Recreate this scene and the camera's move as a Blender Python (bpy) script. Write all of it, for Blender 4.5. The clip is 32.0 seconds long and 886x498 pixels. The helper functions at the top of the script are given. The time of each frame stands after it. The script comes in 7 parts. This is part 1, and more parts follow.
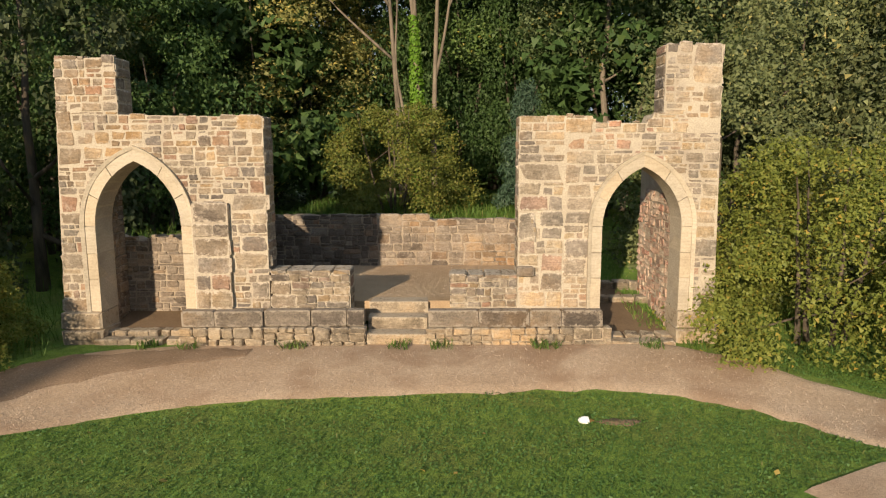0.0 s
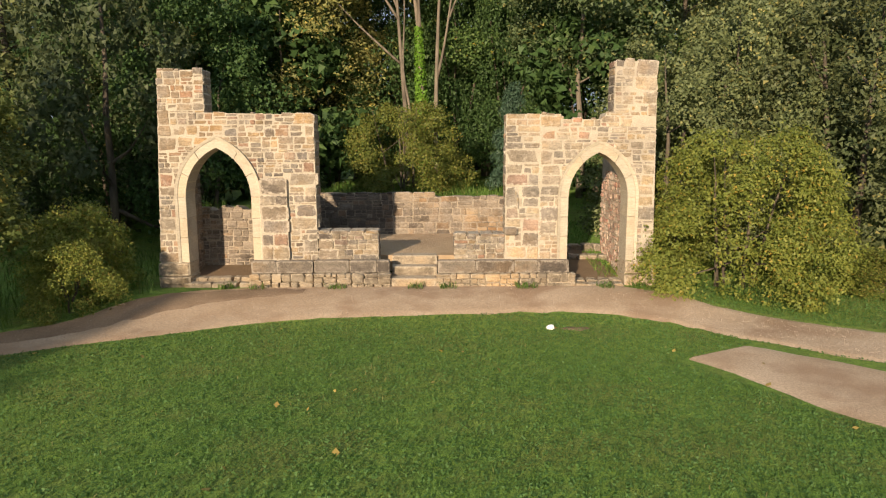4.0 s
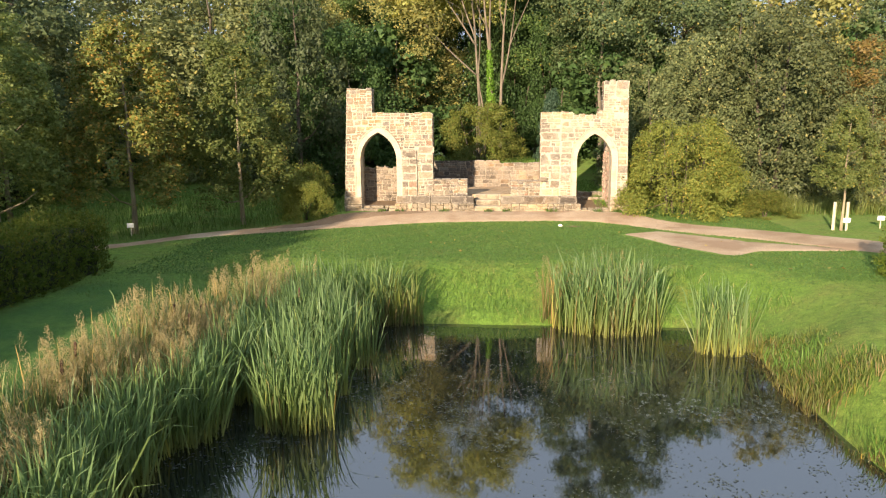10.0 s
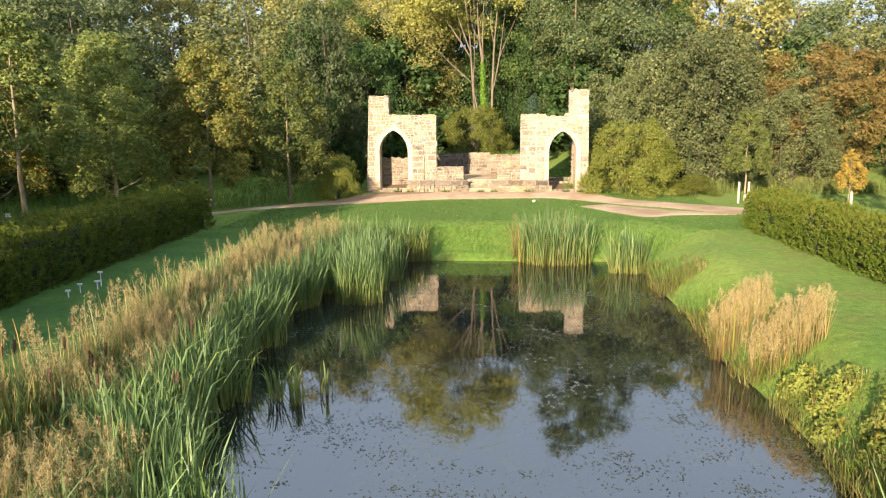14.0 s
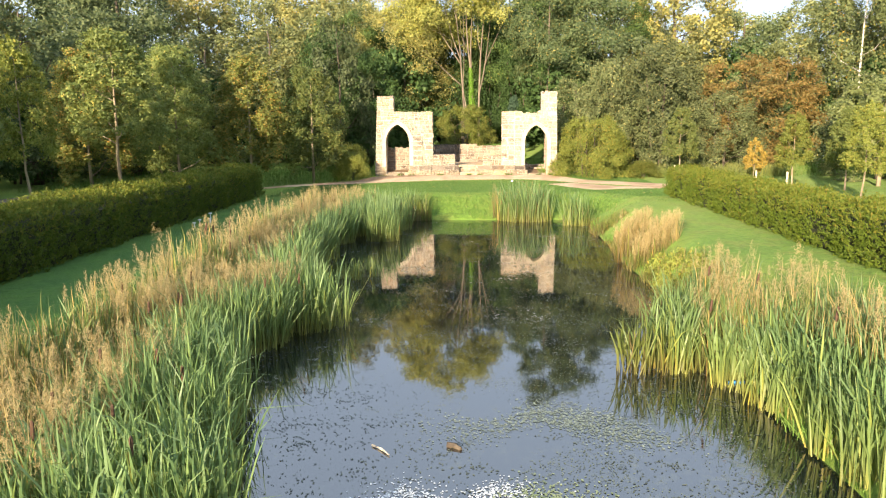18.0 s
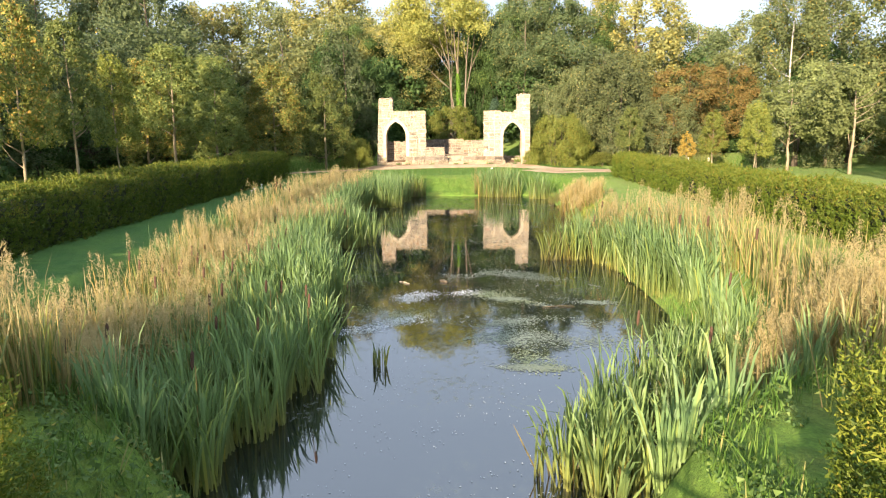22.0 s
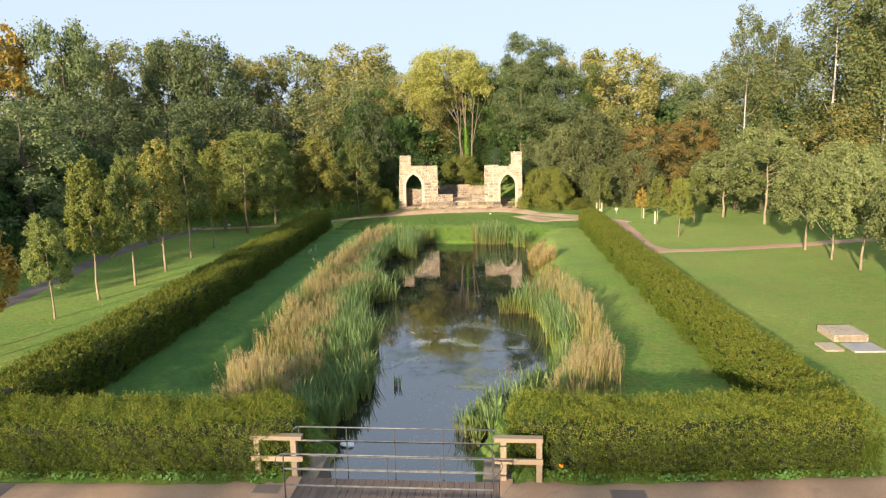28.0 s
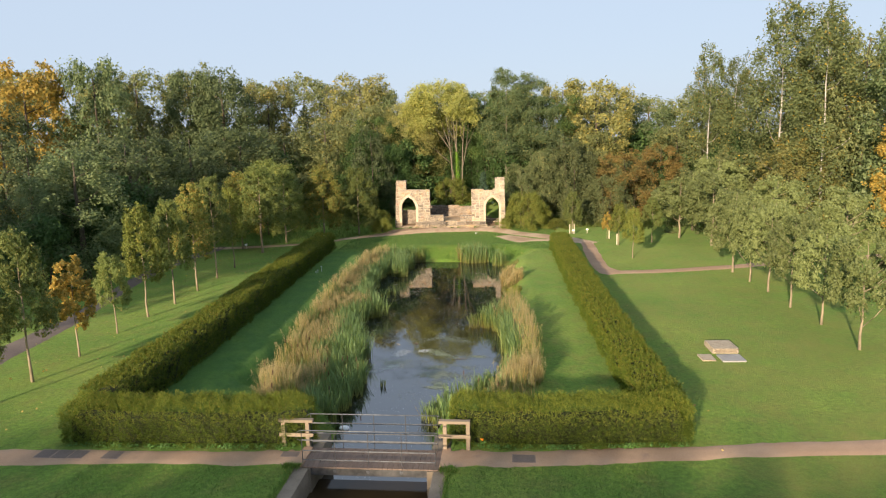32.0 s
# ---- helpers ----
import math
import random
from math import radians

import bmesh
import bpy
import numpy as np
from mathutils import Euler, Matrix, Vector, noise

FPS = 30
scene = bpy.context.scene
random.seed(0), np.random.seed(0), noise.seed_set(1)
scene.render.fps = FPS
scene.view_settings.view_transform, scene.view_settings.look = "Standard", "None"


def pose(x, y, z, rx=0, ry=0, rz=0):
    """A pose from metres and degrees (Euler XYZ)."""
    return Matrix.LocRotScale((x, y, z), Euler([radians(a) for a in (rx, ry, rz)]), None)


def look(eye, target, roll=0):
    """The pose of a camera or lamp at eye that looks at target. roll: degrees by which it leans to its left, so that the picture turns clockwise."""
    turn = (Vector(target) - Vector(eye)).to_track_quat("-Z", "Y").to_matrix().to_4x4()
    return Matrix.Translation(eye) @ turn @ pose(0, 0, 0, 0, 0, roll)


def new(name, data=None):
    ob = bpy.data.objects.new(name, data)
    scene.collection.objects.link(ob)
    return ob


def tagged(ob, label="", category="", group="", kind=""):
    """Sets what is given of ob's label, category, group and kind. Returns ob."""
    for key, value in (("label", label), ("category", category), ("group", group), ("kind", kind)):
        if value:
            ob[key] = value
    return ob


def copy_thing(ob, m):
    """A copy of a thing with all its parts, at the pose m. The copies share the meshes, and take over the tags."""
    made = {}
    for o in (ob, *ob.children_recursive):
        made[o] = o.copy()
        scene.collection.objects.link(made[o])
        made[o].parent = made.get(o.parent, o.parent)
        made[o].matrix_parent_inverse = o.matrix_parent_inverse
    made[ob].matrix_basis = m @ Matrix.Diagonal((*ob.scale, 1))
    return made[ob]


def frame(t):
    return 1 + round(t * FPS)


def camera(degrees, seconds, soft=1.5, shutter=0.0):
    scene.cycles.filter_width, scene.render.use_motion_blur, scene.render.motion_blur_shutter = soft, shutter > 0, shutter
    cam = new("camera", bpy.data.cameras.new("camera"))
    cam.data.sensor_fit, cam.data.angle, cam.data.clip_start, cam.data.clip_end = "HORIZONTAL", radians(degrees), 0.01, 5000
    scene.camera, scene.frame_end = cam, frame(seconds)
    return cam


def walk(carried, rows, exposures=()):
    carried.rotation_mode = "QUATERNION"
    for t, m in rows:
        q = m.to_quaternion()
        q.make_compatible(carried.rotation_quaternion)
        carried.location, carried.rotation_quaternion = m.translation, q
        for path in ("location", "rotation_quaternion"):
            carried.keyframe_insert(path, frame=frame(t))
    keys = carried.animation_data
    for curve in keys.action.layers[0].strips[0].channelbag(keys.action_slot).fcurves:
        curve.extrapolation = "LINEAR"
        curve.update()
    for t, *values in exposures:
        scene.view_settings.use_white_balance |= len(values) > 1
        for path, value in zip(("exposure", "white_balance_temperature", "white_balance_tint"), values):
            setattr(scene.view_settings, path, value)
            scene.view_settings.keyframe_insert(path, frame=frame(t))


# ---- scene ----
cam = camera(66.5, 32.0, 1.2)
PATH = [
    (0, (0.910, -10.925, 3.204), (0.900, -8.948, 2.902), -0.20),
    (0.5, (0.905, -11.190, 3.192), (0.895, -9.213, 2.891), -0.20),
    (1, (0.875, -11.459, 3.195), (0.868, -9.482, 2.893), -0.20),
    (1.5, (0.827, -11.746, 3.215), (0.824, -9.770, 2.908), -0.20),
    (2, (0.771, -12.073, 3.226), (0.772, -10.098, 2.915), -0.20),
    (2.5, (0.718, -12.477, 3.208), (0.723, -10.501, 2.896), -0.18),
    (3, (0.678, -13.005, 3.173), (0.689, -11.029, 2.865), -0.15),
    (3.5, (0.647, -13.699, 3.156), (0.661, -11.724, 2.842), -0.18),
    (5.5, (0.557, -17.782, 3.116), (0.574, -15.810, 2.783), -0.12),
    (6, (0.589, -18.780, 3.076), (0.488, -16.811, 2.743), -0.18),
    (6.5, (0.604, -19.735, 3.076), (0.497, -17.766, 2.740), -0.20),
    (7, (0.568, -20.650, 3.169), (0.465, -18.683, 2.820), -0.23),
    (7.5, (0.512, -21.537, 3.255), (0.412, -19.572, 2.894), -0.30),
    (8, (0.463, -22.404, 3.229), (0.339, -20.440, 2.870), -0.38),
    (8.5, (0.443, -23.260, 3.143), (0.302, -21.297, 2.790), -0.40),
    (9, (0.460, -24.117, 3.097), (0.304, -22.154, 2.747), -0.40),
    (9.5, (0.510, -24.994, 3.110), (0.346, -23.032, 2.759), -0.43),
    (10, (0.593, -25.891, 3.152), (0.424, -23.930, 2.797), -0.50),
    (10.5, (0.692, -26.781, 3.191), (0.519, -24.821, 2.834), -0.55),
    (11, (0.772, -27.659, 3.205), (0.600, -25.699, 2.846), -0.56),
    (11.5, (0.814, -28.538, 3.200), (0.643, -26.578, 2.842), -0.58),
    (12, (0.825, -29.441, 3.204), (0.657, -27.481, 2.846), -0.60),
    (12.5, (0.851, -30.359, 3.230), (0.686, -28.399, 2.871), -0.60),
    (13, (0.932, -31.273, 3.261), (0.765, -29.313, 2.900), -0.60),
    (13.5, (1.048, -32.182, 3.269), (0.878, -30.222, 2.905), -0.60),
    (14, (1.148, -33.086, 3.218), (0.978, -31.127, 2.856), -0.60),
    (14.5, (1.216, -33.983, 3.116), (1.049, -32.022, 2.757), -0.60),
    (16.5, (1.302, -37.629, 2.867), (1.154, -35.666, 2.513), -0.52),
    (17, (1.331, -38.566, 2.842), (1.186, -36.603, 2.488), -0.55),
    (17.5, (1.373, -39.493, 2.810), (1.232, -37.530, 2.454), -0.52),
    (18, (1.435, -40.416, 2.774), (1.295, -38.452, 2.420), -0.53),
    (18.5, (1.503, -41.337, 2.740), (1.366, -39.373, 2.386), -0.57),
    (19, (1.568, -42.261, 2.706), (1.432, -40.297, 2.353), -0.57),
    (19.5, (1.626, -43.196, 2.667), (1.490, -41.232, 2.316), -0.55),
    (20, (1.673, -44.139, 2.627), (1.541, -42.174, 2.277), -0.58),
    (20.5, (1.710, -45.093, 2.592), (1.582, -43.128, 2.242), -0.60),
    (21, (1.740, -46.074, 2.532), (1.617, -44.109, 2.183), -0.58),
    (21.5, (1.784, -47.083, 2.425), (1.668, -45.117, 2.078), -0.56),
    (22, (1.856, -48.068, 2.328), (1.745, -46.101, 1.983), -0.56),
    (22.5, (1.973, -48.997, 2.267), (1.865, -47.03, 1.922), -0.5),
    (23, (2.024, -49.873, 2.402), (1.922, -47.907, 2.049), -0.2),
    (23.5, (2.167, -50.763, 2.239), (2.066, -48.797, 1.888), -0.1),
    (24, (2.365, -51.683, 2.235), (2.246, -49.718, 1.883), -0.2),
    (24.5, (2.506, -52.498, 2.876), (2.333, -50.537, 2.526), -0.5),
    (25, (2.677, -53.345, 3.604), (2.497, -51.384, 3.255), -1.0),
    (25.5, (2.798, -54.161, 4.234), (2.615, -52.2, 3.887), -1.1),
    (27.5, (3.564, -57.707, 6.462), (3.380, -55.747, 6.109), -1.30),
    (28, (3.782, -58.616, 6.920), (3.600, -56.656, 6.567), -1.30),
    (28.5, (4.017, -59.514, 7.354), (3.833, -57.554, 7.002), -1.30),
    (29, (4.255, -60.400, 7.765), (4.071, -58.440, 7.415), -1.32),
    (29.5, (4.486, -61.260, 8.141), (4.303, -59.300, 7.791), -1.35),
    (30, (4.714, -62.096, 8.477), (4.530, -60.136, 8.126), -1.35),
    (30.5, (4.949, -62.922, 8.787), (4.764, -60.962, 8.435), -1.38),
    (31, (5.202, -63.727, 9.084), (5.007, -61.767, 8.733), -1.40),
    (31.5, (5.479, -64.511, 9.373), (5.283, -62.553, 9.019), -1.40),
    (32, (5.783, -65.290, 9.661), (5.585, -63.332, 9.306), -1.40),
]
walk(cam, [(t, look(eye, target, roll)) for t, eye, target, roll in PATH],
     [(0.0, 0.9), (3.0, 0.99), (6.0, 1.25), (9.0, 1.62), (13.0, 1.9), (17.0, 2.16), (20.0, 2.24), (22.0, 2.2), (24.0, 2.04), (28.0, 1.68), (32.0, 1.40)])

# ---- light ----
SUN_EL, SUN_AZ = 14.0, 20.0
world = bpy.data.worlds.new("sky")
scene.world = world
world.use_nodes = True
wn = world.node_tree.nodes
sky = wn.new("ShaderNodeTexSky")
sky.sky_type = "NISHITA"
sky.sun_disc = False
sky.sun_elevation = radians(SUN_EL)
sky.sun_rotation = radians(180 + SUN_AZ)
sky.air_density = 1.0
sky.dust_density = 0.7
sky.ozone_density = 1.5
wn["Background"].inputs["Strength"].default_value = 0.155
haze = wn.new("ShaderNodeMix")
haze.data_type = "RGBA"
haze.inputs[0].default_value = 0.96
haze.inputs[7].default_value = (1.40, 1.66, 2.06, 1)
world.node_tree.links.new(sky.outputs["Color"], haze.inputs[6])
world.node_tree.links.new(haze.outputs[2], wn["Background"].inputs["Color"])
sun = new("sun", bpy.data.lights.new("sun", "SUN"))
sun.data.energy, sun.data.angle, sun.data.color = 3.8, radians(1.0), (1.0, 0.80, 0.58)
toward = Vector((math.sin(radians(SUN_AZ)) * math.cos(radians(SUN_EL)), math.cos(radians(SUN_AZ)) * math.cos(radians(SUN_EL)), -math.sin(radians(SUN_EL))))
sun.matrix_world = look(-40 * toward + Vector((0, -20, 0)), Vector((0, -20, 0)))

WATER = -1.2
LAWN = -0.2


# ---- materials ----
def material(name):
    m = bpy.data.materials.new(name)
    m.use_nodes = True
    nt = m.node_tree
    return m, nt, nt.nodes["Principled BSDF"]


def node(nt, kind, **values):
    n = nt.nodes.new(kind)
    for key, value in values.items():
        n.inputs[key.replace("_", " ")].default_value = value
    return n


def math_node(nt, operation):
    n = nt.nodes.new("ShaderNodeMath")
    n.operation = operation
    return n


def ramp(nt, source, stops):
    r = nt.nodes.new("ShaderNodeValToRGB")
    els = r.color_ramp.elements
    while len(els) < len(stops):
        els.new(0.5)
    for e, (p, c) in zip(els, stops):
        e.position, e.color = p, (*c, 1)
    nt.links.new(source, r.inputs["Fac"])
    return r.outputs["Color"]


def mix(nt, fac, a, b, blend="MIX"):
    n = nt.nodes.new("ShaderNodeMix")
    n.data_type, n.blend_type = "RGBA", blend
    for k, v in ((0, fac), (6, a), (7, b)):
        if hasattr(v, "is_linked"):
            nt.links.new(v, n.inputs[k])
        elif k == 0:
            n.inputs[0].default_value = v
        else:
            n.inputs[k].default_value = (*v, 1)
    return n.outputs[2]


def noise_tex(nt, scale, detail=4, rough=0.55, where="Object", squash=None):
    tc = nt.nodes.new("ShaderNodeTexCoord")
    src = tc.outputs[where]
    if where == "World":
        src = nt.nodes.new("ShaderNodeNewGeometry").outputs["Position"]
    if squash:
        mp = nt.nodes.new("ShaderNodeMapping")
        mp.inputs["Scale"].default_value = squash
        nt.links.new(src, mp.inputs["Vector"])
        src = mp.outputs["Vector"]
    n = node(nt, "ShaderNodeTexNoise", Scale=scale, Detail=detail, Roughness=rough)
    nt.links.new(src, n.inputs["Vector"])
    return n.outputs["Fac"]


def world_noise(nt, scale, detail=4, rough=0.55, squash=None):
    g = nt.nodes.new("ShaderNodeNewGeometry")
    src = g.outputs["Position"]
    if squash:
        mp = nt.nodes.new("ShaderNodeMapping")
        mp.inputs["Scale"].default_value = squash
        nt.links.new(src, mp.inputs["Vector"])
        src = mp.outputs["Vector"]
    n = node(nt, "ShaderNodeTexNoise", Scale=scale, Detail=detail, Roughness=rough)
    nt.links.new(src, n.inputs["Vector"])
    return n.outputs["Fac"]


def bump(nt, bsdf, height, strength, distance):
    b = node(nt, "ShaderNodeBump", Strength=strength, Distance=distance)
    nt.links.new(height, b.inputs["Height"])
    nt.links.new(b.outputs["Normal"], bsdf.inputs["Normal"])


def leaf_material(name, dark, mid, light, translucent=0.3, odd=None, odd_share=0.0):
    """Foliage: each leaf has its own shade, each plant a slight tint."""
    m, nt, p = material(name)
    g = nt.nodes.new("ShaderNodeNewGeometry")
    info = nt.nodes.new("ShaderNodeObjectInfo")
    stops = [(0.0, dark), (0.5, mid), (1.0 - odd_share, light)]
    if odd:
        stops.append((1.0 - odd_share * 0.8, odd))
    col = ramp(nt, g.outputs["Random Per Island"], stops)
    big = world_noise(nt, 0.5, 2)
    col = mix(nt, ramp(nt, big, [(0.35, (0, 0, 0)), (0.7, (0.55, 0.55, 0.55))]), col, mid)
    hsv = nt.nodes.new("ShaderNodeHueSaturation")
    mr = nt.nodes.new("ShaderNodeMapRange")
    mr.inputs["To Min"].default_value, mr.inputs["To Max"].default_value = 0.75, 1.25
    nt.links.new(info.outputs["Random"], mr.inputs["Value"])
    nt.links.new(mr.outputs["Result"], hsv.inputs["Value"])
    nt.links.new(col, hsv.inputs["Color"])
    col = hsv.outputs["Color"]
    nt.links.new(col, p.inputs["Base Color"])
    p.inputs["Roughness"].default_value = 0.55
    p.inputs["Specular IOR Level"].default_value = 0.25
    t = nt.nodes.new("ShaderNodeBsdfTranslucent")
    nt.links.new(col, t.inputs["Color"])
    ms = node(nt, "ShaderNodeMixShader", Fac=translucent)
    nt.links.new(p.outputs["BSDF"], ms.inputs[1])
    nt.links.new(t.outputs["BSDF"], ms.inputs[2])
    nt.links.new(ms.outputs["Shader"], nt.nodes["Material Output"].inputs["Surface"])
    return m


def bark_material(name, dark, light, scale=6):
    m, nt, p = material(name)
    f = world_noise(nt, scale, 6, 0.65, (1, 1, 0.25))
    nt.links.new(ramp(nt, f, [(0.3, dark), (0.65, light)]), p.inputs["Base Color"])
    p.inputs["Roughness"].default_value = 0.9
    bump(nt, p, f, 0.6, 0.03)
    return m


def stone_material(name, stops, spread=1.0, lime_tint=None):
    """Sandstone block: each stone takes its own tint, with bedding, stains and grit."""
    m, nt, p = material(name)
    info = nt.nodes.new("ShaderNodeObjectInfo")
    col = ramp(nt, info.outputs["Random"], stops)
    big = world_noise(nt, 1.6, 5, 0.6)
    fine = world_noise(nt, 30, 8, 0.75)
    bed = world_noise(nt, 5, 4, 0.6, (1, 1, 6))
    col = mix(nt, 0.75 if spread > 0.8 else 0.35, col, ramp(nt, fine, [(0.3, (0.38, 0.36, 0.34)), (0.5, (0.9, 0.89, 0.87)), (0.68, (1.3, 1.28, 1.25))]), "MULTIPLY")
    col = mix(nt, 0.55 * spread, col, ramp(nt, bed, [(0.35, (0.55, 0.52, 0.5)), (0.6, (1, 1, 1))]), "MULTIPLY")
    col = mix(nt, 0.5 * spread, col, ramp(nt, big, [(0.38, (0.42, 0.40, 0.38)), (0.55, (1, 1, 1))]), "MULTIPLY")
    if lime_tint:
        weather = world_noise(nt, 0.75, 5, 0.65)
        col = mix(nt, 0.8, col, ramp(nt, weather, [(0.36, (0.56, 0.57, 0.6)), (0.5, (1, 1, 1)), (0.64, (1.25, 1.06, 0.82))]), "MULTIPLY")
        # mortar smeared over the worn edges of each block
        tc = nt.nodes.new("ShaderNodeTexCoord")
        xyz = nt.nodes.new("ShaderNodeSeparateXYZ")
        nt.links.new(tc.outputs["Generated"], xyz.inputs[0])
        edge = None
        for axis, weight in (("X", 1.7), ("Z", 1.0)):
            off = math_node(nt, "SUBTRACT")
            nt.links.new(xyz.outputs[axis], off.inputs[0])
            off.inputs[1].default_value = 0.5
            size = math_node(nt, "ABSOLUTE")
            nt.links.new(off.outputs[0], size.inputs[0])
            inward = math_node(nt, "MULTIPLY_ADD")
            nt.links.new(size.outputs[0], inward.inputs[0])
            inward.inputs[1].default_value, inward.inputs[2].default_value = -weight, 0.5 * weight
            if edge is None:
                edge = inward
            else:
                least = math_node(nt, "MINIMUM")
                nt.links.new(edge.outputs[0], least.inputs[0])
                nt.links.new(inward.outputs[0], least.inputs[1])
                edge = least
        worn = math_node(nt, "MULTIPLY_ADD")
        nt.links.new(world_noise(nt, 13, 7, 0.75), worn.inputs[0])
        worn.inputs[1].default_value = 1.1
        nt.links.new(edge.outputs[0], worn.inputs[2])
        col = mix(nt, ramp(nt, worn.outputs[0], [(0.58, (0.9, 0.9, 0.9)), (0.68, (0, 0, 0))]), col, lime_tint)
        lime = world_noise(nt, 5.5, 8, 0.75)
        col = mix(nt, ramp(nt, lime, [(0.53, (0, 0, 0)), (0.65, (0.55, 0.55, 0.55))]), col, lime_tint)
    nt.links.new(col, p.inputs["Base Color"])
    p.inputs["Roughness"].default_value = 0.92
    p.inputs["Specular IOR Level"].default_value = 0.2
    bump(nt, p, fine, 0.8, 0.02)
    return m


LEAF_DARK = leaf_material("leaf_dark_green", (0.037, 0.074, 0.022), (0.059, 0.110, 0.033), (0.103, 0.163, 0.048), 0.38)
LEAF_OAK = leaf_material("leaf_oak", (0.084, 0.123, 0.050), (0.140, 0.185, 0.076), (0.224, 0.263, 0.112), 0.42)
LEAF_MID = leaf_material("leaf_mid_green", (0.06, 0.11, 0.028), (0.095, 0.158, 0.04), (0.155, 0.215, 0.06), 0.3, (0.340, 0.289, 0.051), 0.03)
LEAF_YELLOW = leaf_material("leaf_yellow_green", (0.13, 0.17, 0.035), (0.215, 0.25, 0.05), (0.32, 0.335, 0.08), 0.42, (0.42, 0.33, 0.07), 0.06)
LEAF_AUTUMN = leaf_material("leaf_golden_lime", (0.17, 0.182, 0.06), (0.27, 0.265, 0.088), (0.365, 0.345, 0.125), 0.45, (0.5, 0.38, 0.09), 0.1)
LEAF_AMBER = leaf_material("leaf_amber", (0.26, 0.2, 0.05), (0.42, 0.29, 0.06), (0.55, 0.38, 0.09), 0.42, (0.2, 0.2, 0.06), 0.25)
LEAF_OLIVE = leaf_material("leaf_olive", (0.13, 0.16, 0.062), (0.21, 0.24, 0.092), (0.305, 0.32, 0.135), 0.42, (0.42, 0.35, 0.1), 0.07)
LEAF_SALLOW = leaf_material("leaf_sallow", (0.078, 0.1, 0.04), (0.128, 0.152, 0.06), (0.2, 0.222, 0.093), 0.34, (0.36, 0.32, 0.11), 0.05)
LEAF_SYC = leaf_material("leaf_sycamore", (0.078, 0.12, 0.052), (0.13, 0.178, 0.075), (0.205, 0.25, 0.105), 0.44, (0.38, 0.32, 0.09), 0.06)
LEAF_WILLOW = leaf_material("leaf_willow", (0.066, 0.094, 0.04), (0.107, 0.138, 0.058), (0.165, 0.198, 0.09), 0.36)
LEAF_WHITEBEAM = leaf_material("leaf_whitebeam", (0.129, 0.165, 0.054), (0.202, 0.240, 0.083), (0.297, 0.330, 0.131), 0.38)
LEAF_ORANGE = leaf_material("leaf_orange_brown", (0.17, 0.13, 0.045), (0.27, 0.185, 0.058), (0.36, 0.245, 0.075), 0.4, (0.13, 0.14, 0.04), 0.3)
LEAF_BIRCH = leaf_material("leaf_birch", (0.11, 0.14, 0.05), (0.16, 0.195, 0.074), (0.235, 0.265, 0.105), 0.4, (0.500, 0.340, 0.051), 0.05)
LEAF_GOLD_ASH = leaf_material("leaf_golden_ash", (0.198, 0.220, 0.057), (0.319, 0.330, 0.088), (0.451, 0.429, 0.127), 0.45, (0.506, 0.407, 0.088), 0.07)
LEAF_BLUE = leaf_material("leaf_pine", (0.032, 0.066, 0.036), (0.052, 0.095, 0.054), (0.085, 0.135, 0.082), 0.15)
LEAF_IVY = leaf_material("leaf_ivy", (0.082, 0.173, 0.018), (0.128, 0.255, 0.025), (0.193, 0.338, 0.043), 0.25)
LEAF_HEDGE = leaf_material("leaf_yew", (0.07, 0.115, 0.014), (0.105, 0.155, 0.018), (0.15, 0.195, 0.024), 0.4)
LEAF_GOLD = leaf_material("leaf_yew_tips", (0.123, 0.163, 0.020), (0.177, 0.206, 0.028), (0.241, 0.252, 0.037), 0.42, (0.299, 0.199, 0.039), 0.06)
LEAF_BUSH = leaf_material("leaf_dogwood", (0.125, 0.165, 0.032), (0.205, 0.24, 0.046), (0.31, 0.32, 0.07), 0.36, (0.44, 0.31, 0.06), 0.06)
LEAF_LIME = leaf_material("leaf_lime", (0.112, 0.159, 0.045), (0.190, 0.233, 0.065), (0.293, 0.323, 0.101), 0.45, (0.426, 0.347, 0.078), 0.05)
LEAF_RUST = leaf_material("leaf_rusty_lime", (0.125, 0.169, 0.040), (0.200, 0.225, 0.054), (0.325, 0.294, 0.075), 0.38, (0.525, 0.312, 0.075), 0.15)
LEAF_MIXED = leaf_material("leaf_green_gold", (0.10, 0.14, 0.026), (0.18, 0.21, 0.04), (0.29, 0.28, 0.06), 0.3, (0.26, 0.20, 0.05), 0.08)
BARK_STEM = bark_material("bark_stem", (0.06, 0.048, 0.034), (0.22, 0.18, 0.13))
BARK = bark_material("bark_brown", (0.035, 0.026, 0.018), (0.12, 0.095, 0.065))
BARK_BIRCH = bark_material("bark_birch", (0.16, 0.14, 0.12), (0.62, 0.58, 0.52), 3)
BARK_YOUNG = bark_material("bark_young", (0.12, 0.095, 0.06), (0.36, 0.29, 0.19))
# near-black hedge filling: the shade between the sprays is put into its colour
SHADE_CORE, _nt, _p = material("hedge_shade_core")
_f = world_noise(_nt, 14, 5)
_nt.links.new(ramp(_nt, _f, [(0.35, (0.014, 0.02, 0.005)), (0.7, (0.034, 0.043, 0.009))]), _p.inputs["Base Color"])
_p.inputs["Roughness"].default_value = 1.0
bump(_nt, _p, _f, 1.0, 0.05)

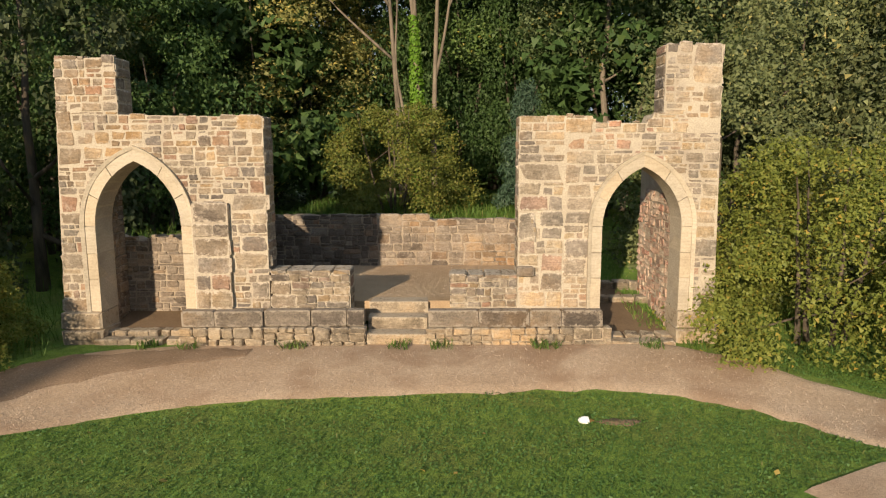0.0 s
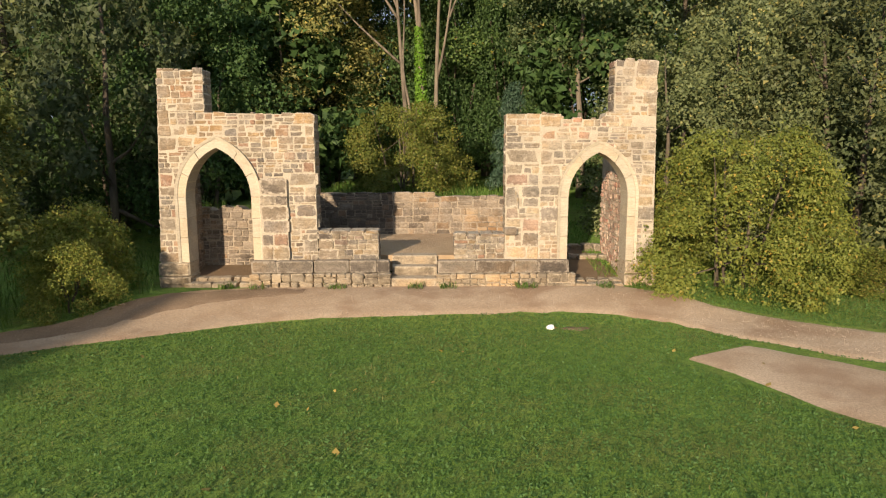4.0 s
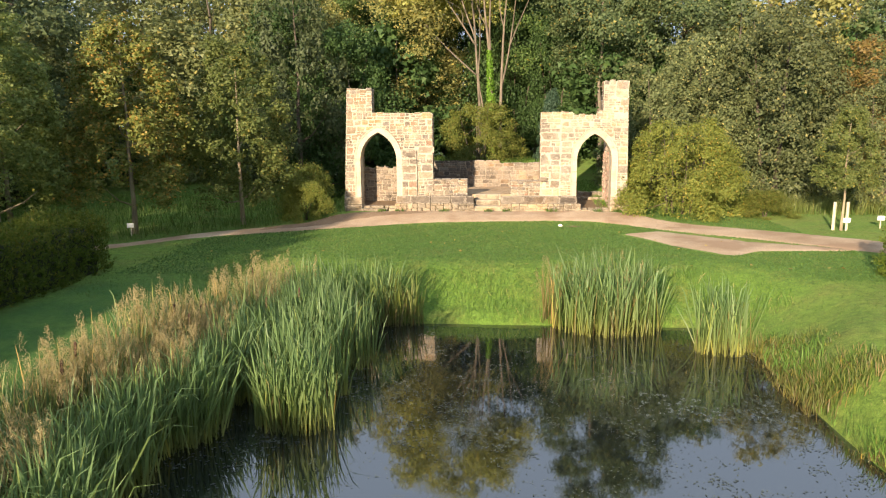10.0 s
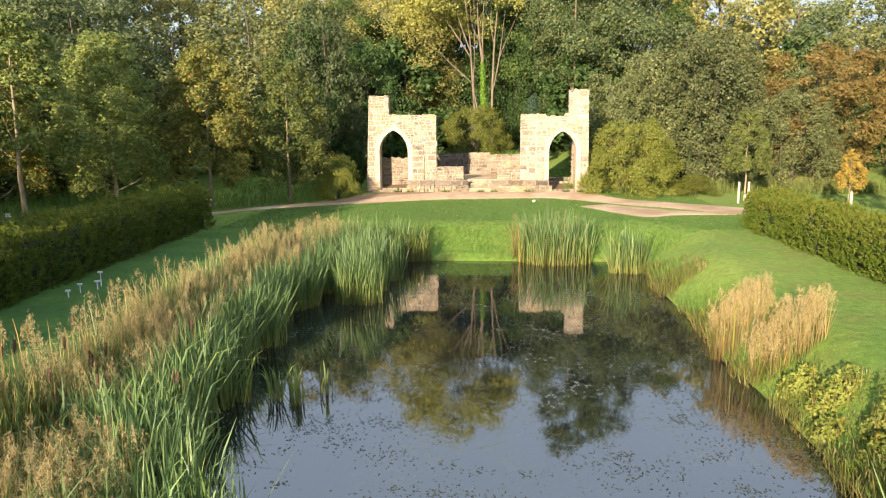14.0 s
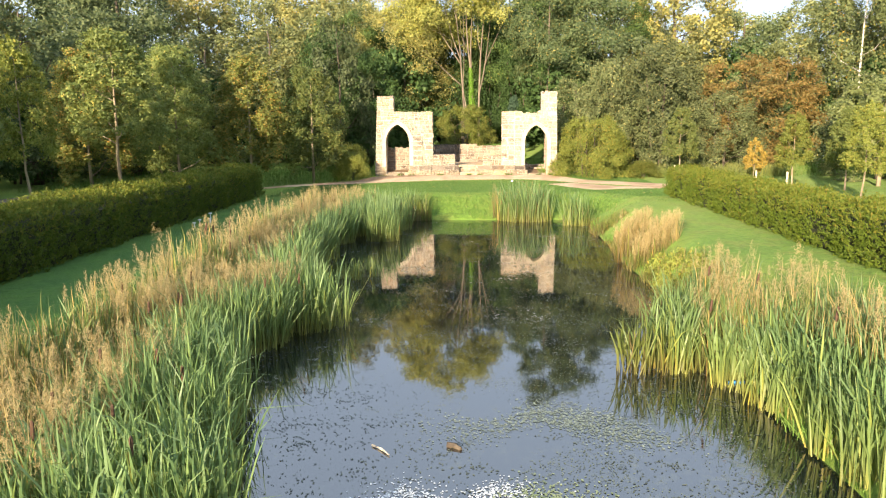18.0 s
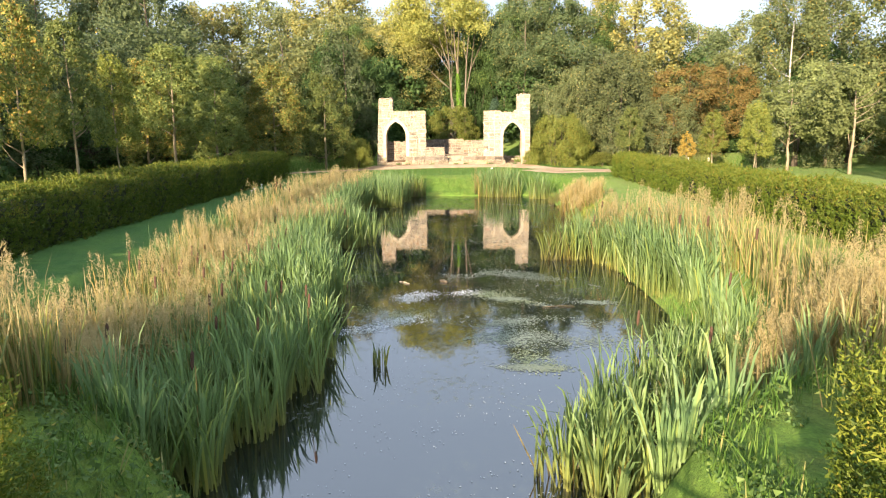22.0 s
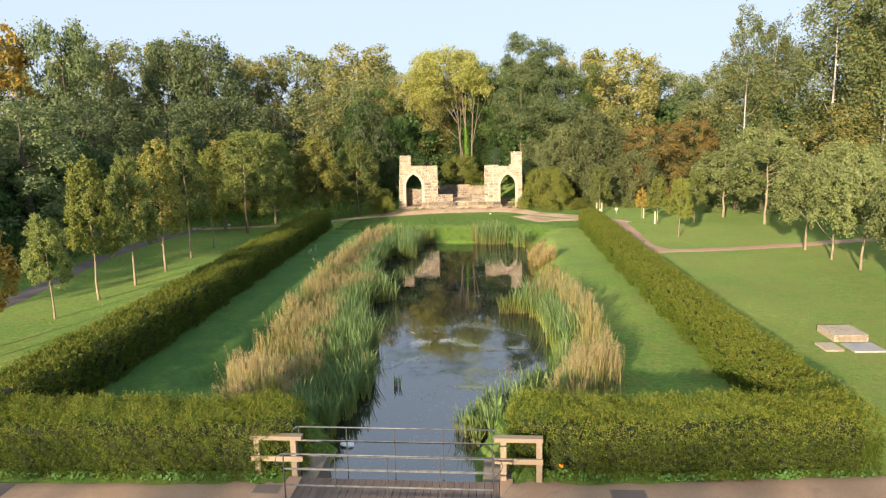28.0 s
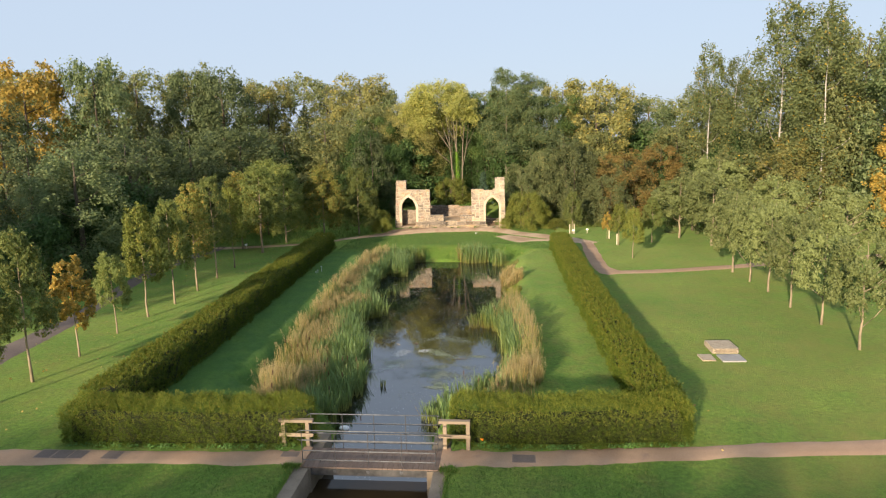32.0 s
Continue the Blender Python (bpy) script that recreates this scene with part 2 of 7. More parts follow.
GRASS_BLADE = leaf_material("grass_blade", (0.06, 0.12, 0.02), (0.095, 0.18, 0.03), (0.16, 0.23, 0.05), 0.3, (0.30, 0.27, 0.10), 0.06)
CLOVER = leaf_material("clover_leaf", (0.075, 0.155, 0.034), (0.1, 0.20, 0.046), (0.135, 0.255, 0.07), 0.3)
PETAL = leaf_material("orange_petal", (0.6, 0.16, 0.01), (0.75, 0.25, 0.015), (0.8, 0.33, 0.03), 0.3)
DEAD_LEAF = leaf_material("fallen_leaf", (0.30, 0.20, 0.05), (0.42, 0.32, 0.08), (0.25, 0.12, 0.04), 0.1)
STONE = stone_material("rubble_stone", [(0.0, (0.142, 0.123, 0.109)), (0.1, (0.323, 0.261, 0.190)), (0.2, (0.237, 0.214, 0.185)), (0.32, (0.399, 0.323, 0.223)), (0.44, (0.275, 0.242, 0.204)), (0.54, (0.380, 0.275, 0.157)), (0.64, (0.418, 0.356, 0.271)), (0.74, (0.199, 0.176, 0.157)), (0.84, (0.342, 0.280, 0.209)), (0.93, (0.370, 0.228, 0.157)), (1.0, (0.294, 0.261, 0.223))], 1.0, (0.475, 0.413, 0.328))
STONE_PALE = stone_material("pale_rubble_stone", [(0.0, (0.195, 0.172, 0.149)), (0.1, (0.391, 0.330, 0.251)), (0.2, (0.298, 0.265, 0.223)), (0.32, (0.446, 0.377, 0.279)), (0.44, (0.335, 0.293, 0.242)), (0.56, (0.428, 0.339, 0.219)), (0.68, (0.456, 0.391, 0.302)), (0.78, (0.270, 0.237, 0.205)), (0.87, (0.400, 0.335, 0.256)), (0.94, (0.419, 0.251, 0.186)), (1.0, (0.372, 0.326, 0.260))], 1.0, (0.502, 0.442, 0.353))
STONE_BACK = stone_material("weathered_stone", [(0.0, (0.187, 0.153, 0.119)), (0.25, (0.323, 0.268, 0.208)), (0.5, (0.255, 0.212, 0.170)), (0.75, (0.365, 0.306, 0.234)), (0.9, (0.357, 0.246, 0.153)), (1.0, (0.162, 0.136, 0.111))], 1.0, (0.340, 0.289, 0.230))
STONE_SOOT_SHADE = stone_material("sooty_shaded_rubble", [(0.0, (0.10, 0.085, 0.07)), (0.4, (0.20, 0.17, 0.14)), (0.7, (0.14, 0.12, 0.10)), (0.9, (0.30, 0.26, 0.21)), (1.0, (0.26, 0.17, 0.11))])
STONE_DARK = stone_material("sooty_plinth_stone", [(0.0, (0.13, 0.112, 0.095)), (0.5, (0.2, 0.172, 0.142)), (1.0, (0.25, 0.215, 0.17))], 1.0, (0.29, 0.25, 0.20))
STONE_FOOT = stone_material("footing_stone", [(0.0, (0.30, 0.245, 0.175)), (0.3, (0.43, 0.355, 0.255)), (0.6, (0.34, 0.28, 0.20)), (1.0, (0.26, 0.225, 0.175))], 1.0, (0.43, 0.36, 0.265))
DRESSED = stone_material("dressed_limestone", [(0.0, (0.495, 0.432, 0.333)), (0.5, (0.549, 0.486, 0.378)), (1.0, (0.513, 0.423, 0.297))], 0.5)
BRICK = stone_material("red_rubble", [(0.0, (0.46, 0.32, 0.24)), (0.35, (0.54, 0.42, 0.33)), (0.6, (0.56, 0.47, 0.37)), (0.8, (0.48, 0.27, 0.20)), (1.0, (0.38, 0.32, 0.26))])


def ground_like(name, stops, scale, fine_scale, rough=0.95, strength=0.5, dist=0.02, second=None):
    m, nt, p = material(name)
    a, b = world_noise(nt, scale, 5, 0.6), world_noise(nt, fine_scale, 6, 0.7)
    col = ramp(nt, a, stops)
    col = mix(nt, 0.7, col, ramp(nt, b, [(0.32, (0.55, 0.55, 0.52)), (0.68, (1.2, 1.2, 1.15))]), "MULTIPLY")
    if second:
        c = world_noise(nt, second[0], 4, 0.6)
        col = mix(nt, ramp(nt, c, [(second[1], (0, 0, 0)), (second[1] + 0.12, (second[3],) * 3)]), col, second[2])
    nt.links.new(col, p.inputs["Base Color"])
    p.inputs["Roughness"].default_value = rough
    p.inputs["Specular IOR Level"].default_value = 0.15
    bump(nt, p, b, strength, dist)
    return m


GRASS, _nt, _p = material("lawn_grass")
_big, _mid, _fine, _tuft = world_noise(_nt, 0.16, 4, 0.6), world_noise(_nt, 1.1, 5, 0.65), world_noise(_nt, 26, 6, 0.75), world_noise(_nt, 6, 5, 0.7)
_col = ramp(_nt, _big, [(0.3, (0.092, 0.178, 0.028)), (0.5, (0.132, 0.22, 0.036)), (0.7, (0.2, 0.262, 0.05))])
_col = mix(_nt, ramp(_nt, _mid, [(0.46, (0, 0, 0)), (0.66, (0.75, 0.75, 0.75))]), _col, (0.17, 0.19, 0.048))
_col = mix(_nt, 0.75, _col, ramp(_nt, _tuft, [(0.3, (0.45, 0.5, 0.42)), (0.7, (1.4, 1.36, 1.25))]), "MULTIPLY")
_col = mix(_nt, 0.8, _col, ramp(_nt, _fine, [(0.3, (0.45, 0.48, 0.42)), (0.7, (1.45, 1.4, 1.3))]), "MULTIPLY")
_worn = world_noise(_nt, 0.35, 6, 0.7)
_col = mix(_nt, ramp(_nt, _worn, [(0.62, (0, 0, 0)), (0.74, (0.6, 0.6, 0.6))]), _col, (0.17, 0.155, 0.06))
# deeper green turf between west hedge and reeds: the strip's shade painted into it
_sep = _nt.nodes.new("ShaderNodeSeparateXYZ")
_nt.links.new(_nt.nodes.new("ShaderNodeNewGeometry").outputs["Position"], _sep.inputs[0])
_strip_shade = None
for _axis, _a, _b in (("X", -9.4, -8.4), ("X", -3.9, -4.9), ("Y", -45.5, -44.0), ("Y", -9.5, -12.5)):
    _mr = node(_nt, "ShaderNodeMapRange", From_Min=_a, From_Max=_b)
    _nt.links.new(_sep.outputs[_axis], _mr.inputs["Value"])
    _strip_shade = _mr.outputs["Result"] if _strip_shade is None else mix(_nt, 1.0, _strip_shade, _mr.outputs["Result"], "MULTIPLY")
_strip_shade = mix(_nt, 1.0, _strip_shade, ramp(_nt, _mid, [(0.3, (0.6, 0.6, 0.6)), (0.6, (0.95, 0.95, 0.95))]), "MULTIPLY")
_col = mix(_nt, _strip_shade, _col, mix(_nt, 0.7, (0.032, 0.098, 0.018), ramp(_nt, _tuft, [(0.3, (0.6, 0.65, 0.6)), (0.7, (1.3, 1.3, 1.2))]), "MULTIPLY"))
# drier, trodden turf on the open east lawn
_dry = None
for _axis, _a, _b in (("X", 11.0, 13.5), ("Y", -7.0, -13.0)):
    _mr = node(_nt, "ShaderNodeMapRange", From_Min=_a, From_Max=_b)
    _nt.links.new(_sep.outputs[_axis], _mr.inputs["Value"])
    _dry = _mr.outputs["Result"] if _dry is None else mix(_nt, 1.0, _dry, _mr.outputs["Result"], "MULTIPLY")
_dry = mix(_nt, 1.0, _dry, ramp(_nt, _worn, [(0.4, (0.05, 0.05, 0.05)), (0.66, (0.7, 0.7, 0.7))]), "MULTIPLY")
_col = mix(_nt, _dry, _col, mix(_nt, 0.8, (0.19, 0.19, 0.046), ramp(_nt, _fine, [(0.3, (0.55, 0.58, 0.5)), (0.7, (1.35, 1.3, 1.2))]), "MULTIPLY"))
_nt.links.new(_col, _p.inputs["Base Color"])
_p.inputs["Roughness"].default_value, _p.inputs["Specular IOR Level"].default_value = 0.9, 0.15
_p.inputs["Sheen Weight"].default_value, _p.inputs["Sheen Roughness"].default_value = 0.12, 0.6
_p.inputs["Sheen Tint"].default_value = (0.5, 0.7, 0.3, 1)
bump(_nt, _p, mix(_nt, 0.5, _fine, _tuft), 1.0, 0.06)
GRAVEL = ground_like("gravel", [(0.3, (0.42, 0.29, 0.185)), (0.7, (0.60, 0.455, 0.325))], 0.45, 28, 0.95, 0.8, 0.015, (0.55, 0.5, (0.32, 0.205, 0.125), 0.7))
FLOOR_GRAVEL = ground_like("floor_gravel", [(0.3, (0.36, 0.255, 0.16)), (0.7, (0.50, 0.37, 0.24))], 0.9, 38, 0.95, 0.9, 0.02)
TARMAC = ground_like("path_surface", [(0.3, (0.371, 0.242, 0.160)), (0.7, (0.474, 0.325, 0.223))], 0.6, 60, 0.9, 0.5, 0.008, (1.1, 0.6, (0.206, 0.150, 0.131), 0.5))
DARK_PATH = ground_like("worn_path", [(0.3, (0.15, 0.12, 0.11)), (0.7, (0.22, 0.175, 0.15))], 0.6, 60, 0.9, 0.5, 0.008)
MORTAR = ground_like("lime_mortar", [(0.3, (0.380, 0.328, 0.261)), (0.7, (0.513, 0.451, 0.361))], 1.5, 40, 0.95, 0.7, 0.012, (1.2, 0.55, (0.314, 0.266, 0.209), 0.6))
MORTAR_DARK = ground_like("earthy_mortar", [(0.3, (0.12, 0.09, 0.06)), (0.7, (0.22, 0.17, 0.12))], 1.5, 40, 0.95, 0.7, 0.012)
MORTAR_BACK = ground_like("weathered_mortar", [(0.3, (0.26, 0.21, 0.16)), (0.7, (0.42, 0.35, 0.27))], 0.5, 40, 0.95, 0.7, 0.012, (0.6, 0.52, (0.09, 0.075, 0.06), 0.8))
EARTH = ground_like("bare_earth", [(0.3, (0.16, 0.11, 0.07)), (0.7, (0.25, 0.175, 0.11))], 1.2, 35, 0.95, 0.7, 0.02)
CONCRETE = ground_like("old_concrete", [(0.3, (0.19, 0.155, 0.12)), (0.7, (0.30, 0.25, 0.195))], 1.2, 40, 0.9, 0.4, 0.006, (2.5, 0.58, (0.16, 0.14, 0.11), 0.6))
SLAB = ground_like("grey_slab", [(0.3, (0.28, 0.27, 0.27)), (0.7, (0.38, 0.37, 0.36))], 2.0, 40, 0.8, 0.3, 0.004)


def wood_material(name, dark, light, squash):
    m, nt, p = material(name)
    f = noise_tex(nt, 9, 5, 0.6, "Object", squash)
    info = nt.nodes.new("ShaderNodeObjectInfo")
    col = ramp(nt, f, [(0.3, dark), (0.7, light)])
    col = mix(nt, 0.6, col, ramp(nt, info.outputs["Random"], [(0.0, (0.72, 0.72, 0.72)), (1.0, (1.1, 1.08, 1.05))]), "MULTIPLY")
    nt.links.new(col, p.inputs["Base Color"])
    p.inputs["Roughness"].default_value = 0.75
    bump(nt, p, f, 0.3, 0.004)
    return m


TIMBER = wood_material("sawn_timber", (0.213, 0.164, 0.112), (0.308, 0.246, 0.175), (0.6, 3, 3))
DECK = wood_material("brown_decking", (0.155, 0.11, 0.086), (0.225, 0.168, 0.132), (3, 0.5, 3))
STAKE = wood_material("pale_stake", (0.50, 0.42, 0.30), (0.68, 0.60, 0.46), (4, 4, 0.5))
STEEL, _nt, _p = material("galvanised_steel")
_f = world_noise(_nt, 9, 4)
_nt.links.new(ramp(_nt, _f, [(0.3, (0.10, 0.105, 0.115)), (0.7, (0.19, 0.20, 0.215))]), _p.inputs["Base Color"])
_p.inputs["Metallic"].default_value, _p.inputs["Roughness"].default_value = 0.5, 0.6
IRON, _nt, _p = material("dark_iron_cover")
_f = world_noise(_nt, 30, 4)
_nt.links.new(ramp(_nt, _f, [(0.3, (0.17, 0.125, 0.10)), (0.7, (0.24, 0.18, 0.145))]), _p.inputs["Base Color"])
_p.inputs["Roughness"].default_value = 0.7
POST_STEEL, _nt, _p = material("dull_dark_steel")
_f = world_noise(_nt, 9, 4)
_nt.links.new(ramp(_nt, _f, [(0.3, (0.03, 0.032, 0.036)), (0.7, (0.075, 0.078, 0.085))]), _p.inputs["Base Color"])
_p.inputs["Metallic"].default_value, _p.inputs["Roughness"].default_value = 0.3, 0.6
WHITE, _nt, _p = material("white_plastic")
_p.inputs["Base Color"].default_value, _p.inputs["Roughness"].default_value = (0.8, 0.8, 0.78, 1), 0.5
BEAM, _nt, _p = material("painted_bridge_beam")
_f = world_noise(_nt, 6, 5)
_nt.links.new(ramp(_nt, _f, [(0.35, (0.035, 0.035, 0.037)), (0.7, (0.095, 0.093, 0.09))]), _p.inputs["Base Color"])
_p.inputs["Roughness"].default_value = 0.6
POND, _nt, _p = material("pond_water")
_p.inputs["Base Color"].default_value = (0.008, 0.012, 0.016, 1)
_p.inputs["Roughness"].default_value, _p.inputs["IOR"].default_value = 0.03, 2.7
_film = mix(_nt, 1.0, ramp(_nt, world_noise(_nt, 0.55, 6, 0.65), [(0.48, (0, 0, 0)), (0.66, (1, 1, 1))]), ramp(_nt, world_noise(_nt, 9, 6, 0.75, (1, 0.7, 1)), [(0.5, (0, 0, 0)), (0.62, (1, 1, 1))]), "MULTIPLY")
_nt.links.new(mix(_nt, _film, (0.006, 0.008, 0.009), (0.055, 0.062, 0.04)), _p.inputs["Base Color"])
_nt.links.new(mix(_nt, _film, (0.03, 0.03, 0.03), (0.4, 0.4, 0.4)), _p.inputs["Roughness"])
bump(_nt, _p, world_noise(_nt, 3.5, 3, 0.5, (1, 0.6, 1)), 0.04, 0.02)
BROWN_WATER, _nt, _p = material("silty_water")
_p.inputs["Base Color"].default_value = (0.05, 0.035, 0.018, 1)
_p.inputs["Roughness"].default_value, _p.inputs["IOR"].default_value = 0.08, 1.33


# ---- mesh helpers ----
class Build:
    """Collects vertices and faces for one mesh."""

    def __init__(self):
        self.v, self.f = [], []

    def add(self, verts, faces):
        n = len(self.v)
        self.v += [tuple(p) for p in verts]
        self.f += [tuple(i + n for i in q) for q in faces]
        return self

    def box(self, x0, x1, y0, y1, z0, z1):
        v = [(x, y, z) for z in (z0, z1) for y in (y0, y1) for x in (x0, x1)]
        return self.add(v, [(0, 2, 3, 1), (4, 5, 7, 6), (0, 1, 5, 4), (2, 6, 7, 3), (0, 4, 6, 2), (1, 3, 7, 5)])

    def prism(self, outline, y0, y1):
        """An outline of (x, z), counter-clockwise seen from the front, pulled from y0 back to y1."""
        n = len(outline)
        v = [(x, y0, z) for x, z in outline] + [(x, y1, z) for x, z in outline]
        return self.add(v, [tuple(range(n)), tuple(range(2 * n - 1, n - 1, -1))] + [(i, i + n, (i + 1) % n + n, (i + 1) % n) for i in range(n)])

    def tube(self, points, radii, sides=7, caps=True):
        pts = [Vector(p) for p in points]
        v, f = [], []
        for i, p in enumerate(pts):
            d = (pts[min(i + 1, len(pts) - 1)] - pts[max(i - 1, 0)]).normalized()
            a = d.orthogonal().normalized() if abs(d.z) < 0.9 else Vector((1, 0, 0)).cross(d).normalized()
            b = d.cross(a)
            for k in range(sides):
                w = 2 * math.pi * k / sides
                v.append(p + float(radii[i]) * (math.cos(w) * a + math.sin(w) * b))
        for i in range(len(pts) - 1):
            for k in range(sides):
                f.append((i * sides + k, i * sides + (k + 1) % sides, (i + 1) * sides + (k + 1) % sides, (i + 1) * sides + k))
        if caps:
            f += [tuple(range(sides - 1, -1, -1)), tuple(range((len(pts) - 1) * sides, len(pts) * sides))]
        return self.add(v, f)

    def mesh(self, name, mat, smooth=False):
        me = bpy.data.meshes.new(name)
        me.from_pydata(self.v, [], self.f)
        me.materials.append(mat)
        if smooth:
            me.shade_smooth()
        me.update()
        return me


def strips_mesh(name, co, per, faces, mat):
    """Many alike little pieces: co is (n, per, 3), faces the corner numbers of one piece."""
    n = len(co)
    me = bpy.data.meshes.new(name)
    me.vertices.add(n * per)
    me.vertices.foreach_set("co", np.ascontiguousarray(co, dtype=np.float32).ravel())
    sizes = np.tile([len(q) for q in faces], n)
    idx = (np.concatenate([np.array(q) for q in faces])[None, :] + per * np.arange(n)[:, None]).ravel()
    me.loops.add(len(idx))
    me.loops.foreach_set("vertex_index", idx.astype(np.int32))
    me.polygons.add(len(sizes))
    me.polygons.foreach_set("loop_start", np.r_[0, np.cumsum(sizes)[:-1]].astype(np.int32))
    me.materials.append(mat)
    me.update(calc_edges=True)
    me.validate()
    return me


def unit(a):
    return a / np.maximum(np.linalg.norm(a, axis=-1, keepdims=True), 1e-6)


def leaves(name, centres, outward, size, mat, rng, aspect=0.5, droop=0.0, spread=0.6):
    """A pointed leaf at each centre, facing roughly outward."""
    n = len(centres)
    nor = unit(outward + spread * rng.normal(size=(n, 3)))
    along = rng.normal(size=(n, 3)) + np.array([0, 0, -droop])
    along = unit(along - (along * nor).sum(-1, keepdims=True) * nor)
    side = np.cross(nor, along)
    s = (size * rng.uniform(0.6, 1.35, n))[:, None]
    co = np.stack([centres - along * s * 0.5, centres + side * s * 0.5 * aspect, centres + along * s * 0.5 + nor * s * 0.08, centres - side * s * 0.5 * aspect], 1)
    return strips_mesh(name, co, 4, [(0, 1, 2, 3)], mat)


def small_leaves(name, centres, outward, size, mat, rng, aspect=0.7, droop=0.0, spread=0.9):
    """A three-cornered leaf at each centre, for crowns of very many leaves."""
    n = len(centres)
    nor = unit(outward + spread * rng.normal(size=(n, 3)))
    along = rng.normal(size=(n, 3)) + np.array([0, 0, -droop])
    along = unit(along - (along * nor).sum(-1, keepdims=True) * nor)
    side = np.cross(nor, along)
    s = (size * rng.uniform(0.6, 1.4, n))[:, None]
    co = np.stack([centres - along * s * 0.4 + side * s * 0.5 * aspect, centres + along * s * 0.6, centres - along * s * 0.4 - side * s * 0.5 * aspect], 1)
    return strips_mesh(name, co, 3, [(0, 1, 2)], mat)


def blades(name, base, height, width, mat, rng, lean=0.25, curl=0.25):
    """Reed and grass blades, each a bent tapering strip."""
    n = len(base)
    h = height[:, None]
    yaw = rng.uniform(0, 2 * math.pi, n)
    d = np.stack([np.cos(yaw), np.sin(yaw), 0 * yaw], 1)
    face = rng.uniform(0, 2 * math.pi, n)
    side = np.stack([np.cos(face), np.sin(face), 0 * face], 1) * (width * rng.uniform(0.7, 1.3, n))[:, None] / 2
    l = np.abs(rng.normal(0, lean, n))[:, None]
    c = (rng.uniform(0, 1, n) ** 2 * curl)[:, None]
    up = np.array([0, 0, 1.0])
    p1 = base + up * h * 0.45 + d * h * 0.45 * l
    p2 = base + up * h * 0.80 + d * h * (0.80 * l + 0.3 * c)
    p3 = base + up * h * (1.0 - 0.5 * c) + d * h * (1.0 * l + 0.9 * c)
    co = np.stack([base - side * 0.8, base + side * 0.8, p1 + side, p1 - side, p2 + side * 0.75, p2 - side * 0.75, p3], 1)
    return strips_mesh(name, co, 7, [(0, 1, 2, 3), (3, 2, 4, 5), (5, 4, 6)], mat)


def thing(name, label, category, at=(0, 0, 0), group="", kind=""):
    ob = new(name)
    ob.location = at
    ob.empty_display_size = 0.2
    return tagged(ob, label, category, group, kind)


def part(name, me, parent, label="", at=None, kind=""):
    """One mesh object under a thing; meshes are given in world places unless at is given (then local to the parent)."""
    ob = new(name, me)
    ob.parent = parent
    if at is None:
        ob.location = tuple(-c for c in root_place(parent))
    else:
        ob.location = at
    return tagged(ob, label, kind=kind) if label or kind else ob


def root_place(ob):
    p = Vector((0, 0, 0))
    while ob is not None:
        p += Vector(ob.location)
        ob = ob.parent
    return p


def solid(name, me, label, category, kind="", group=""):
    return tagged(new(name, me), label, category, group, kind)


def chamfered(seed, rough=0.05, cut=0.09):
    """A unit block with broken edges."""
    rng = random.Random(seed)
    bm = bmesh.new()
    bmesh.ops.create_cube(bm, size=1.0)
    bmesh.ops.bevel(bm, geom=bm.edges[:], offset=cut, segments=1, affect="EDGES")
    for v in bm.verts:
        v.co += Vector((rng.uniform(-rough, rough), rng.uniform(-rough, rough) * 0.6, rng.uniform(-rough, rough)))
    me = bpy.data.meshes.new("block")
    bm.to_mesh(me)
    bm.free()
    return me


BLOCKS = {}


def block_mesh(mat, rough=0.05, cut=0.09, count=9):
    key = (mat.name, rough, cut)
    if key not in BLOCKS:
        BLOCKS[key] = []
        for i in range(count):
            me = chamfered(i * 7 + len(BLOCKS), rough, cut)
            me.materials.append(mat)
            BLOCKS[key].append(me)
    return random.choice(BLOCKS[key])


def place_block(name, mat, parent, centre, size, turn=0.0, rough=0.05, cut=0.09, label=""):
    ob = new(name, block_mesh(mat, rough, cut))
    ob.parent = parent
    ob.location = Vector(centre) - root_place(parent)
    ob.scale = size
    ob.rotation_euler = (0, 0, turn)
    if label:
        ob["label"] = label
    return ob


# ---- ground ----
def smooth(x):
    x = np.clip(x, 0, 1)
    return x * x * (3 - 2 * x)


def lawn_height(x, y):
    """The ground without the pond."""
    x, y = np.asarray(x, float), np.asarray(y, float)
    z = LAWN + 0.17 * smooth((y + 3.0) / 2.3) * smooth((8 - np.abs(x)) / 3)
    rise = np.where(np.abs(x) < 6.5, 1.4, 0.55) * smooth((y - 2.0) / 9.0)
    inside = (np.abs(x) < 5.9) & (y < 4.6)
    behind = (np.abs(x + 0.2) < 3.2) & (y > 4.2)
    z = z + np.where(inside, 0, rise)
    z = np.where(behind, np.maximum(z, 1.3 + 0.02 * (y - 4)), z)
    z = np.where((x > 2.9) & (x < 5.9) & (y > 0.3), np.maximum(-0.03, -0.03 + 0.14 * np.clip(y - 0.4, 0, 12)), z)
    z = np.where((x < -2.9) & (x > -5.9) & (y > 1.4), 1.2, z)
    z = z + 0.05 * np.sin(x * 0.31 + 1) * np.sin(y * 0.27) * smooth((np.abs(x) - 10) / 8)
    return z


